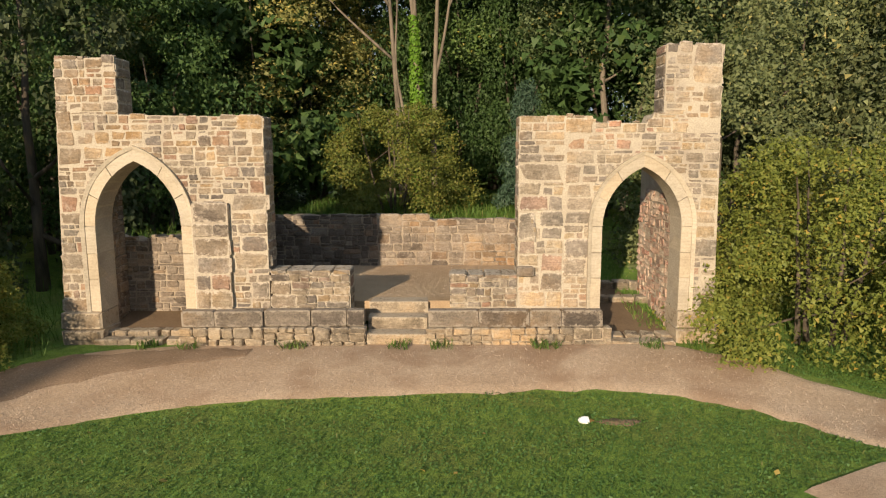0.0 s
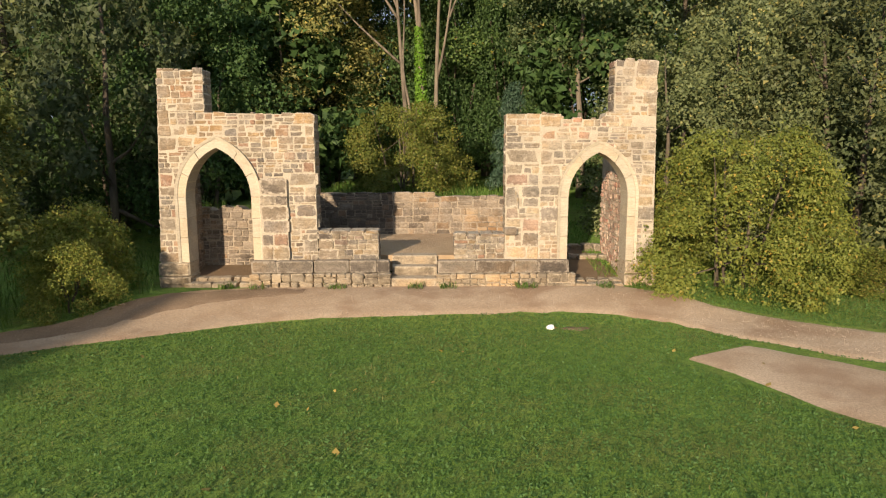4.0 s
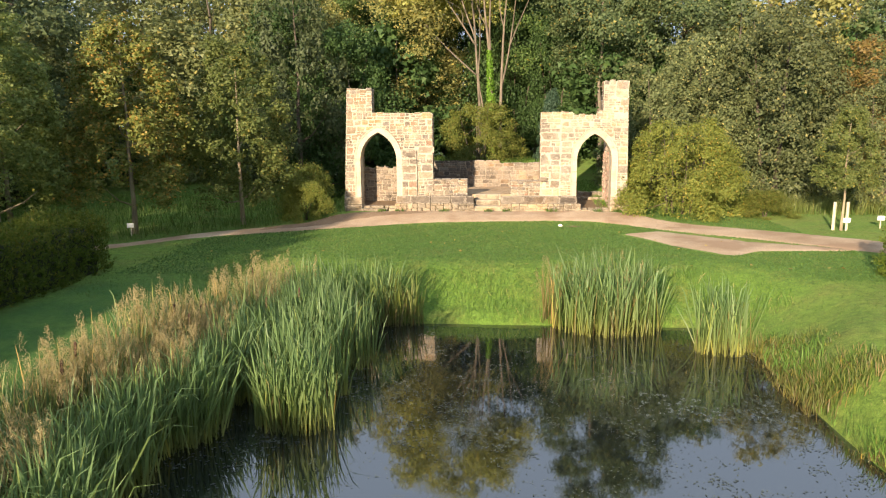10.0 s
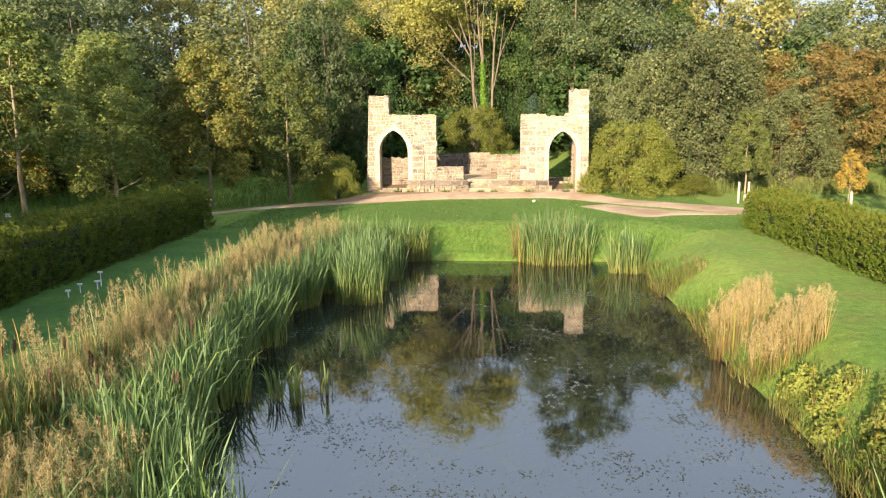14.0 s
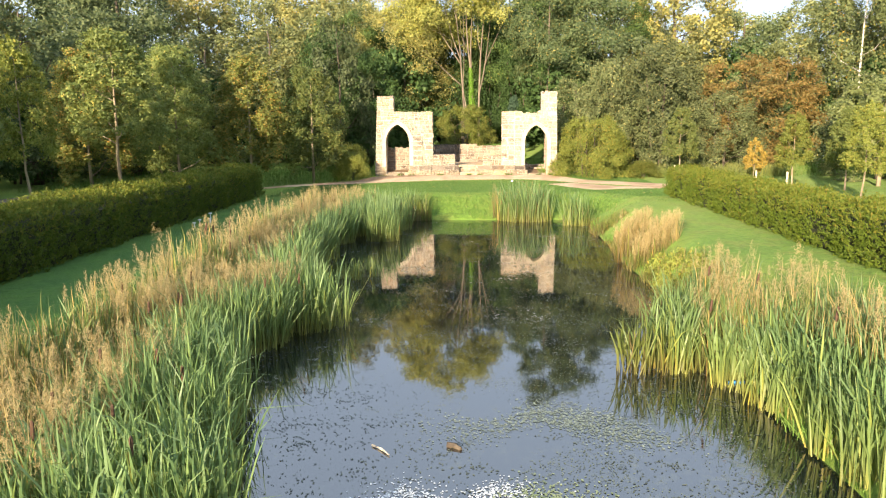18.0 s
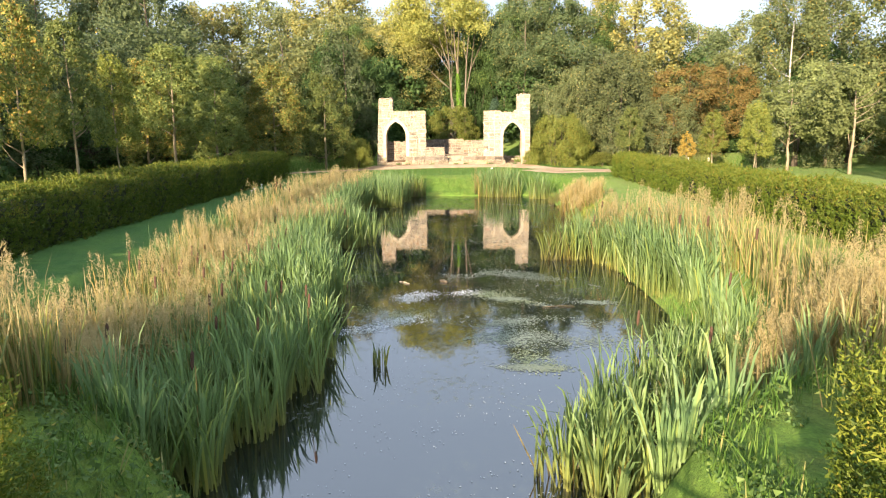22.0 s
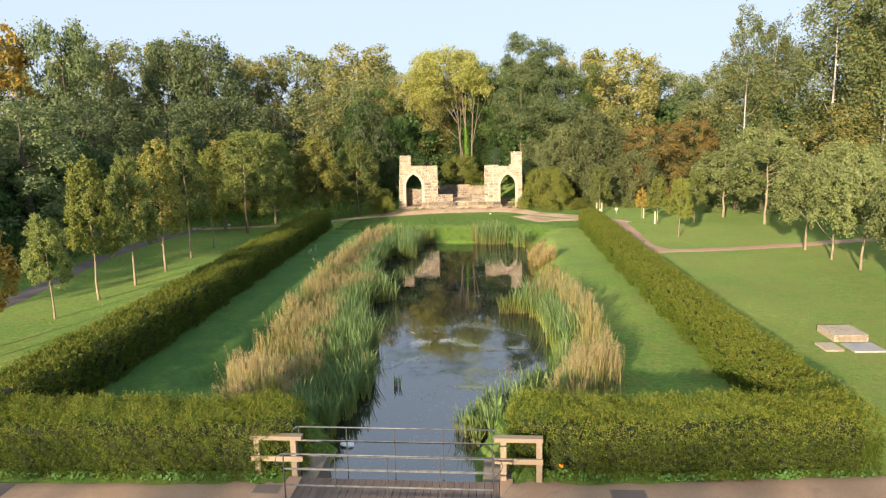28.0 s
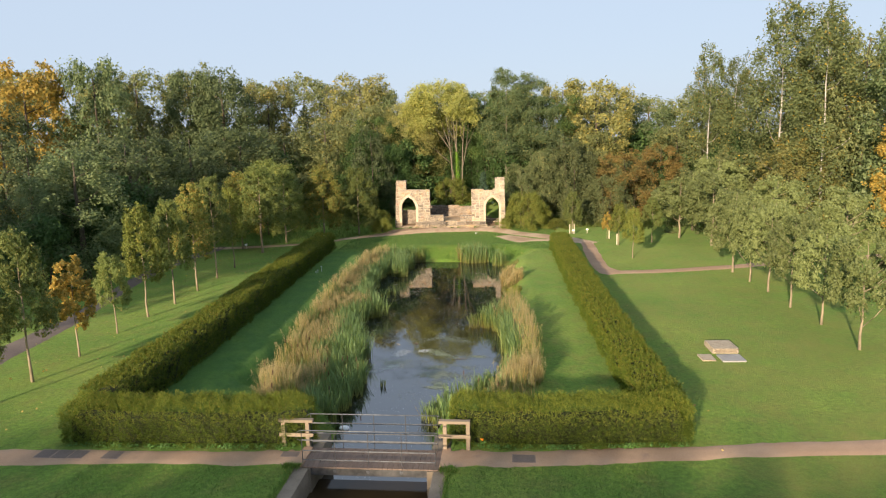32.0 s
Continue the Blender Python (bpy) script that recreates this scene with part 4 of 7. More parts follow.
# steps, terrace, back wall
st = thing("stone_steps", "three worn sandstone steps up to the terrace", "steps", (0.09, 0.0, 0))
for k, (y0, y1, z0, z1) in enumerate(((-0.24, 0.24, -0.08, 0.17), (0.08, 0.5, 0.1, 0.37), (0.40, 0.74, 0.3, 0.565))):
    place_block("step", STONE_FOOT, st, (0.09, (y0 + y1) / 2, (z0 + z1) / 2), (1.0, y1 - y0, z1 - z0), 0, 0.01, 0.04)
fl = Build().box(-2.6, 2.7, 0.5, 4.1, 0.2, 0.555)
solid("terrace_floor", fl.mesh("terrace_floor", FLOOR_GRAVEL), "brown gravel terrace floor inside the ruin", "floor", "structure")


def rubble_wall(name, label, x0, x1, y, thick, z0, top, mat, mortar, seed, course=(0.1, 0.2), wide=(0.14, 0.42), group="", limit=280):
    w = thing(name, label, "wall", ((x0 + x1) / 2, y + thick / 2, z0), group)
    n = 24
    xs = np.linspace(x0 + 0.01, x1 - 0.01, n)
    outline = [(xs[0], z0)] + [(xs[-1], z0)] + [(x, top(x) - 0.03) for x in xs[::-1]]
    part("core", Build().prism(outline, y + 0.012, y + thick).mesh("core", mortar), w)
    if mat:
        lay_stones(w, mat, x0, x1, z0, top, lambda x, z: True, y, course, wide, seed=seed, rough=0.09, limit=limit)
    return w


back = rubble_wall("back_wall", "weathered rubble retaining wall behind the terrace", -3.0, 2.95, 4.0, 0.45, 0.5, lambda x: (1.70 if x < 0.55 else 1.60) + ragged(x, 0.012), None, MORTAR_BACK, 41)
# soot and the gateway's shadow are both in these stones' darker colour
lay_stones(back, STONE_SOOT_SHADE, -3.0, -0.62, 0.5, lambda x: 1.7 + ragged(x, 0.012), lambda x, z: True, 4.0, (0.05, 0.18), (0.1, 0.36), seed=43, rough=0.1, limit=300)
lay_stones(back, STONE_BACK, -0.62, 2.95, 0.5, lambda x: (1.70 if x < 0.55 else 1.60) + ragged(x, 0.012), lambda x, z: True, 4.0, (0.09, 0.26), (0.16, 0.48), seed=44, rough=0.08, limit=300)
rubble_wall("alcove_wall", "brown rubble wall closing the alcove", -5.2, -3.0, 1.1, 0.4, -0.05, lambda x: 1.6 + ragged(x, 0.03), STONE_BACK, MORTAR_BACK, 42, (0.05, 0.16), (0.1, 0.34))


def side_wall(name, label, x, facing, y0, y1, z0, top, mat, mortar, seed):
    w = thing(name, label, "wall", (x, (y0 + y1) / 2, z0))
    lo, hi = (x, x + 0.35) if facing < 0 else (x - 0.35, x)
    b = Build()
    n = 12
    ys = np.linspace(y0, y1, n)
    v, f = [], []
    for yy in ys:
        v += [(lo + 0.012, yy, z0), (hi - 0.012, yy, z0), (hi - 0.012, yy, top(yy) - 0.03), (lo + 0.012, yy, top(yy) - 0.03)]
    for k in range(n - 1):
        for j in range(4):
            f.append((4 * k + j, 4 * k + (j + 1) % 4, 4 * k + 4 + (j + 1) % 4, 4 * k + 4 + j))
    f += [(3, 2, 1, 0), (4 * n - 4, 4 * n - 3, 4 * n - 2, 4 * n - 1)]
    part("core", b.add(v, f).mesh("core", mortar), w)
    lay_stones(w, mat, y0, y1, z0, top, lambda x_, z: True, x, (0.06, 0.15), (0.1, 0.3), seed=seed, axis="y-" if facing < 0 else "y+", rough=0.1 if mat != BRICK else 0.17, limit=240, depth=0.12 if mat != BRICK else 0.2)


side_wall("alcove_side_wall", "rubble side wall of the alcove in dark mortar", -4.86, 1, 0.55, 1.1, -0.05, lambda y: 3.0, STONE_BACK, MORTAR_DARK, 51)
side_wall("passage_wall", "broken red and brown rubble wall lit by sun", 4.78, -1, 0.55, 2.6, 0.0, lambda y: 3.0 - 0.12 * (y - 0.5) + 0.08 * math.sin(y * 5), BRICK, MORTAR, 52)
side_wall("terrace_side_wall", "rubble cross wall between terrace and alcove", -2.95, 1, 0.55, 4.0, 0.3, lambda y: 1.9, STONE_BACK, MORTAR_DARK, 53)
ps = thing("passage_steps", "low rubble steps in the grassy passage", "steps", (4.0, 2.4, 0.2))
for k in range(14):
    place_block("rubble_stone", STONE_FOOT, ps, (3.15 + 0.26 * (k % 7) + random.uniform(-0.04, 0.04), 2.0 + 0.75 * (k // 7), 0.2 + 0.14 * (k // 7)), (random.uniform(0.18, 0.32), 0.3, 0.2), random.uniform(-0.15, 0.15), 0.09)

# bare earth underfoot in the arches
fl = Build().add([(-4.86, 0.02, -0.03), (-3.0, 0.02, -0.03), (-3.0, 0.35, 0.12), (-4.86, 0.35, 0.12), (-3.0, 1.11, 0.24), (-4.86, 1.11, 0.24), (-3.0, 1.11, -0.2), (-4.86, 1.11, -0.2), (-3.0, 0.02, -0.2), (-4.86, 0.02, -0.2)], [(0, 1, 2, 3), (3, 2, 4, 5), (9, 8, 1, 0), (1, 8, 6, 4, 2), (9, 0, 3, 5, 7), (4, 6, 7, 5)])
solid("alcove_floor", fl.mesh("alcove_floor", EARTH), "trodden brown earth floor of the alcove", "floor", "structure")
solid("passage_floor", ribbon("passage_floor", [(3.44, 0.0), (3.4, 1.2), (3.35, 2.8), (3.2, 4.2)], [(4.76, 0.0), (4.74, 1.2), (4.5, 2.4), (3.7, 4.2)], EARTH, 16, 8, 0.03, 0.02), "trodden brown earth path through the arch", "path", "structure")
place_block("stone", STONE_DARK, right_tower, (2.2, 0.0, 1.17), (0.27, 0.22, 0.16), 0.0, 0.04, 0.12)


# ---- plants ----
def crown_clumps(rng, n, lo, hi, radius, shape):
    """Centres of leafy clumps filling a crown between two heights."""
    out = []
    while len(out) < n:
        u = rng.uniform(0, 1)
        if shape == "oval":
            r = math.sin(math.pi * (0.1 + 0.86 * u) ** 0.8) ** 0.7
        elif shape == "cone":
            r = 1.02 - u
        elif shape == "fan":
            r = 0.45 + 0.55 * math.sin(math.pi * min(1, u * 0.8 + 0.1))
        elif shape == "ground":
            r = math.sqrt(max(0, 1 - u * u * 0.92))
        else:
            r = math.sqrt(max(0.02, 1 - (2 * u - 1) ** 2)) ** 0.8
        a = rng.uniform(0, 2 * math.pi)
        q = rng.uniform(0.35, 1.0) ** 0.5
        wob = 1 + 0.22 * math.sin(3 * a + 5 * u + lo)
        out.append((radius * r * q * wob * math.cos(a), radius * r * q * wob * math.sin(a), lo + (hi - lo) * u))
    return np.array(out)


def make_tree(name, label, category, leaf, bark, height, crown_lo, radius, clumps, per, size, seed, trunk=0.18, stems=1, shape="round", clump=0.3, group="", aspect=0.55, limbs=7, flat=0.8, lean=0.0):
    rng = np.random.default_rng(seed)
    root = thing(name, label, category, (0, 0, 0), group)
    centres = crown_clumps(rng, clumps, crown_lo, height - radius * clump * 0.5, radius * (1 - clump * 0.5), shape)
    stems_at = []
    for s in range(stems):
        a = 2 * math.pi * s / max(1, stems) + rng.uniform(0, 1)
        spread = 0.0 if stems == 1 else radius * 0.35
        foot = np.array([math.cos(a), math.sin(a), 0]) * (0.0 if stems == 1 else trunk * 1.2)
        topz = height * (0.86 if stems == 1 else rng.uniform(0.6, 0.85))
        pts, rad = [], []
        for k in range(7):
            u = k / 6
            wob = rng.normal(0, 0.02 * height * (0.35 if stems == 1 else 0.6), 2) * (u > 0)
            pts.append((foot[0] + math.cos(a) * spread * u**1.3 + wob[0], foot[1] + math.sin(a) * spread * u**1.3 + wob[1], topz * u - (0.25 if k == 0 else 0)))
            rad.append(trunk * (1.25 if k == 0 else 1 - 0.82 * u) / (1 if stems == 1 else 1.6))
        part("trunk", Build().tube(pts, rad, 8).mesh("trunk", bark, True), root)
        stems_at.append((pts, rad))
    order = rng.permutation(len(centres))[:limbs]
    for i in order:
        pts, rad = stems_at[rng.integers(stems)]
        c = centres[i]
        z = max(pts[1][2], c[2] - rng.uniform(0.15, 0.5) * height * 0.5)
        k = min(5, max(0, int(z / pts[-1][2] * 6)))
        u = min(1, max(0, z / pts[-1][2] * 6 - k))
        p0 = np.array(pts[k]) * (1 - u) + np.array(pts[k + 1]) * u
        r0 = (rad[k] * (1 - u) + rad[k + 1] * u) * 0.55
        mid = p0 * 0.45 + c * 0.55 + np.array([0, 0, -0.06 * height * rng.uniform(0, 1)])
        part("limb", Build().tube([p0, mid, c], [r0, r0 * 0.55, r0 * 0.15], 5, False).mesh("limb", bark, True), root)
    # leaves on the clumps, thinner inside
    n = clumps * per * 2
    which = rng.integers(0, clumps, n)
    d = unit(rng.normal(size=(n, 3)))
    cr = radius * clump * rng.uniform(0.55, 1.25, clumps)
    r = cr[which][:, None] * (rng.uniform(0.25, 1.0, (n, 1)) ** 0.5)
    pos = centres[which] + d * r * np.array([1, 1, flat])
    axis = pos - np.array([0, 0, (crown_lo + height) / 2])
    out = unit(d * 0.8 + unit(axis) * 0.6 + np.array([0, 0, 0.35]))
    part("crown", small_leaves("crown", pos, out, size * 0.8, leaf, rng, min(0.9, aspect * 1.35), 0.3), root)
    return root


def envelope(u, shape):
    """Half width of a crown at the height u (0 foot, 1 top)."""
    if shape == "egg":
        return 1.3 * (1.08 - u) ** 0.66 * (u + 0.16) ** 0.28
    if shape == "broad":
        return math.sin(math.pi * (0.2 + 0.66 * u)) ** 0.5
    if shape == "column":
        return (0.8 + 0.2 * math.sin(5 * u)) * min(1.0, 1.8 * (1.12 - u)) ** 0.5
    return math.sqrt(max(0.03, 1 - (0.95 * u) ** 2.2))


def lobed_tree(name, label, leaf, bark, height, crown_lo, radius, lobes, count, size, seed, trunk=0.2, shape="broad", lobe=0.34, group="", limbs=8, hang=0.75, droop=0.3, airy=0.0, stems=1, category="tree"):
    """A tree whose crown is built up of boughs: lobes of leafy sprays round a trunk, with shade between them."""
    rng = np.random.default_rng(seed)
    root = thing(name, label, category, (0, 0, 0), group)
    SIZES[root.name] = (height, radius)
    span = height - crown_lo
    cen, rad = [], []
    for k in range(lobes):
        u = ((k + 0.5) / lobes) ** 0.9
        a = 2.4 * k + rng.uniform(-0.5, 0.5)
        r = envelope(u, shape) * radius
        lr = lobe * radius * rng.uniform(0.7, 1.2) * (0.55 + 0.45 * envelope(u, shape))
        out = max(0.0, r - 0.4 * lr) * rng.uniform(0.7, 1.05)
        cen.append((out * math.cos(a), out * math.sin(a), crown_lo + span * min(u, 0.9 + 0.1 * rng.random()) * 0.93 + rng.normal(0, 0.025 * span)))
        rad.append(lr)
    cen, rad = np.array(cen), np.array(rad)
    wide = radius / np.percentile(np.hypot(cen[:, 0], cen[:, 1]) + 0.8 * rad, 85)
    cen, rad = cen * np.array([wide, wide, 1.0]), rad * wide
    cen[:, 2] = crown_lo + (cen[:, 2] - crown_lo) * (height - crown_lo) / (np.max(cen[:, 2] + 0.85 * hang * rad) - crown_lo)
    pts, tr = [], []
    for s in range(stems):
        foot = np.array([(s - (stems - 1) / 2) * 0.12 * radius, 0.1 * radius * (s % 2)])
        way = foot * rng.uniform(0.5, 2.5, 2)
        p, q = [], []
        for k in range(8):
            u = k / 7
            w = rng.normal(0, 0.005 * height, 2) * (u > 0)
            p.append((foot[0] + way[0] * u + w[0], foot[1] + way[1] * u + w[1], height * 0.93 * u - (0.25 if k == 0 else 0)))
            q.append(trunk * (1.3 if k == 0 else 1 - 0.88 * u))
        part("trunk", Build().tube(p, q, 8).mesh("trunk", bark, True), root)
        pts.append(p)
        tr.append(q)
    for i in rng.permutation(lobes)[:limbs]:
        p, q = pts[i % stems], tr[i % stems]
        c = cen[i]
        z = max(p[1][2], c[2] - rng.uniform(0.5, 1.1) * math.hypot(c[0], c[1]))
        k = min(6, int(z / p[-1][2] * 7))
        t = min(1.0, z / p[-1][2] * 7 - k)
        a = np.array(p[k]) * (1 - t) + np.array(p[k + 1]) * t
        r0 = (q[k] * (1 - t) + q[k + 1] * t) * 0.6
        part("limb", Build().tube([a, a * 0.5 + c * 0.5 + np.array([0, 0, -0.02 * height]), c], [r0, r0 * 0.6, r0 * 0.2], 5, False).mesh("limb", bark, True), root)
    # sprays on the lobes, leaves on the sprays
    sprays = max(lobes * 6, count // 26)
    wt = rad**2 / (rad**2).sum()
    li = rng.choice(lobes, sprays, p=wt)
    d = rng.normal(size=(sprays, 3)) + 0.7 * unit(cen[li] * np.array([1, 1, 0.0]) + 1e-6) + np.array([0, 0, 0.35])
    d = unit(d)
    sc = cen[li] + d * (rad[li] * rng.uniform(0.5, 1.05, sprays))[:, None] * np.array([1, 1, hang])
    keep = rng.uniform(0, 1, sprays) > airy * (0.5 + 0.5 * np.sin(7 * sc[:, 0] / radius + 5 * sc[:, 2] / radius))
    sc, li, d = sc[keep], li[keep], d[keep]
    w = rng.integers(0, len(sc), count)
    sr = rad[li] * rng.uniform(0.22, 0.38, len(sc))
    g = rng.normal(size=(count, 3)) * sr[w][:, None] * np.array([0.62, 0.62, 0.42 * (1 + droop)])
    g[:, 2] -= droop * np.abs(rng.normal(size=count)) * sr[w]
    pos = sc[w] + g
    pos[:, 2] = np.maximum(pos[:, 2], 0.05)
    out = unit(d[w] * 0.9 + np.array([0, 0, 0.45]) + 0.5 * unit(g))
    part("crown", small_leaves("crown", pos, out, size, leaf, rng, 0.75, droop, 0.65), root)
    return root


SIZES = {}
PLANTED = {}


def plant(proto, x, y, size=1.0, turn=0.0, tall=1.0, z=None, label=""):
    """Sets a plant, or a copy of it, on the ground."""
    z = float(ground_height(x, y)) if z is None else z
    if proto.name not in PLANTED:
        PLANTED[proto.name] = True
        ob = proto
        ob["set_size"] = 1.0
        ob.matrix_basis = pose(x, y, z, 0, 0, turn)
        PROTO_SIZE[proto.name] = (size, size * tall)
        ob.scale = (size, size, size * tall)
    else:
        s0, t0 = PROTO_SIZE[proto.name]
        ob = copy_thing(proto, pose(x, y, z, 0, 0, turn) @ Matrix.Diagonal((size / s0, size / s0, size * tall / t0, 1)))
    if label:
        ob["label"] = label
    return ob


PROTO_SIZE = {}
W = "woodland trees"
OAK = [lobed_tree("oak_tree", "large dark green broadleaved woodland tree", LEAF_OAK, BARK, 10, 0.4, 3.0, 38, 16500, 0.158, s, 0.22, "broad", 0.4, W) for s in (1, 2)]
OLIVE = [lobed_tree("ash_tree", "olive green broadleaved woodland tree", LEAF_OLIVE, BARK, 10, 0.5, 2.8, 42, 17000, 0.148, s, 0.19, "broad", 0.38, W, 8, 0.9) for s in (5, 6)]
GOLD = [lobed_tree("lime_tree", "tall woodland tree turning golden yellow in autumn", LEAF_AUTUMN, BARK, 10, 0.8, 2.7, 42, 17000, 0.148, s, 0.18, "broad", 0.37, W, 8, 0.95) for s in (3, 4)]
GOLD_NEAR = [lobed_tree("lime_tree", "tall woodland tree turning golden yellow in autumn", LEAF_AUTUMN, BARK, 10, 0.8, 2.7, 42, 42000, 0.082, s, 0.18, "broad", 0.37, W, 8, 0.95) for s in (31,)]
AMBER = [lobed_tree("maple_tree", "tall woodland tree in full amber autumn leaf", LEAF_AMBER, BARK, 10, 0.6, 2.8, 40, 15000, 0.18, 30, 0.18, "broad", 0.37, W)]
BIRCH = [lobed_tree("birch_tree", "tall airy birch with drooping pale foliage and white trunk", LEAF_BIRCH, BARK_BIRCH, 10, 1.9, 1.6, 44, 18000, 0.088, s, 0.055, "column", 0.4, "birch trees", 14, 1.4, 1.2, 0.45) for s in (7, 8)]
WILLOW = [lobed_tree("willow_tree", "soft grey green willow at the wood's edge", LEAF_WILLOW, BARK, 10, 0.2, 3.0, 40, 14000, 0.16, s, 0.16, "egg", 0.26, "willow trees", 4, 1.5, 0.6) for s in (9, 31)]
SALLOW = [lobed_tree("sallow", "dense rounded grey green sallow", LEAF_SALLOW, BARK, 6, 0.1, 2.6, 54, 30000, 0.085, s, 0.1, "ground", 0.27, "sallows beside the ruin", 3, 1.25, 0.3, 0.0, 2) for s in (10, 11)]
NEAR_THICKET = [make_tree("thicket_tree", "dark leafy understorey tree beside the ruin", "tree", LEAF_DARK, BARK, 6, 0.3, 2.6, 70, 160, 0.103, 25, 0.11, 3, "ground", 0.3, "understorey trees", 0.6, 0)]
SCREEN = [make_tree("screen_tree", "unseen tree added to throw shade on lawn and bridge", "tree", LEAF_DARK, BARK, 10, 0.8, 3.2, 44, 18, 0.6, 27, 0.2, 1, "oval", 0.4, "screening trees", 0.7, 0)]
SYCAMORE = [lobed_tree("sycamore_tree", "dark green sycamore with bare lower trunk close behind the ruin", LEAF_SYC, BARK_STEM, 10, 3.6, 2.0, 34, 36000, 0.08, s, 0.075, "egg", 0.4, W, 10, 0.6, 0.2, 0.55) for s in (28, 32)]
ASH_NEAR = [lobed_tree("ash_tree", "mid green woodland tree close behind the ruin", LEAF_MID, BARK, 10, 1.2, 2.8, 34, 34000, 0.088, 29, 0.17, "broad", 0.32, W)]
THICKET = [make_tree("thicket_tree", "dark leafy understorey tree", "tree", LEAF_DARK, BARK, 6, 0.4, 2.6, 42, 54, 0.27, s, 0.11, 2, "ground", 0.32, "understorey trees", 0.55, 0) for s in (12, 13)]
HAZEL = [make_tree("hazel_bush", "mid green bushy hazel", "bush", LEAF_MIXED, BARK, 4, 0.1, 2.2, 55, 170, 0.11, s, 0.07, 4, "ground", 0.32, "bushes", 0.6, 0) for s in (14,)]
ORANGE = [lobed_tree("beech_tree", "small tree with orange brown autumn leaves", LEAF_ORANGE, BARK, 7, 0.6, 2.4, 38, 20000, 0.105, 15, 0.12, "broad", 0.3, "autumn trees", 6)]
WHITEBEAM = [lobed_tree("whitebeam_tree", "young grey green whitebeam with clear trunk", LEAF_WHITEBEAM, BARK_YOUNG, 6, 2.1, 2.2, 34, 11000, 0.14, s, 0.09, "broad", 0.3, "whitebeams", 10, 0.9) for s in (16, 17)]
YOUNG = [lobed_tree("young_lime", "young lime with slim pale trunk and tapering crown", LEAF_LIME, BARK_YOUNG, 6.3, 2.15, 1.4, 52, 19000, 0.086, s, 0.07, "egg", 0.3, "avenue of young limes", 8, 1.2, 0.2) for s in (18, 19)]
YOUNG_FULL = [lobed_tree("young_lime", "young lime with dense ovate crown reaching low on the trunk", leaf, BARK_YOUNG, 6.3, 1.15, 1.45, 64, 30000, 0.075, s, 0.065, "egg", 0.3, "avenue of young limes", 6, 1.2, 0.2) for leaf, s in ((LEAF_LIME, 41), (LEAF_RUST, 42))]
YOUNG_GOLD = [lobed_tree("young_lime", "young lime turning yellow with slim pale trunk", LEAF_YELLOW, BARK_YOUNG, 6.3, 2.15, 1.3, 50, 18000, 0.084, 20, 0.065, "egg", 0.3, "avenue of young limes", 8, 1.2, 0.2)]
YOUNG_RUST = [lobed_tree("young_lime", "young lime with rusty orange tinged crown", LEAF_RUST, BARK_YOUNG, 6.3, 2.0, 1.4, 52, 19000, 0.086, 23, 0.07, "egg", 0.3, "avenue of young limes", 8, 1.2, 0.2)]
YOUNG_ORANGE = [lobed_tree("young_maple", "small young maple with orange leaves", LEAF_AMBER, BARK_YOUNG, 4.6, 1.6, 1.0, 26, 7000, 0.13, 21, 0.045, "egg", 0.32, "avenue of young limes", 9, 1.0, 0.2)]

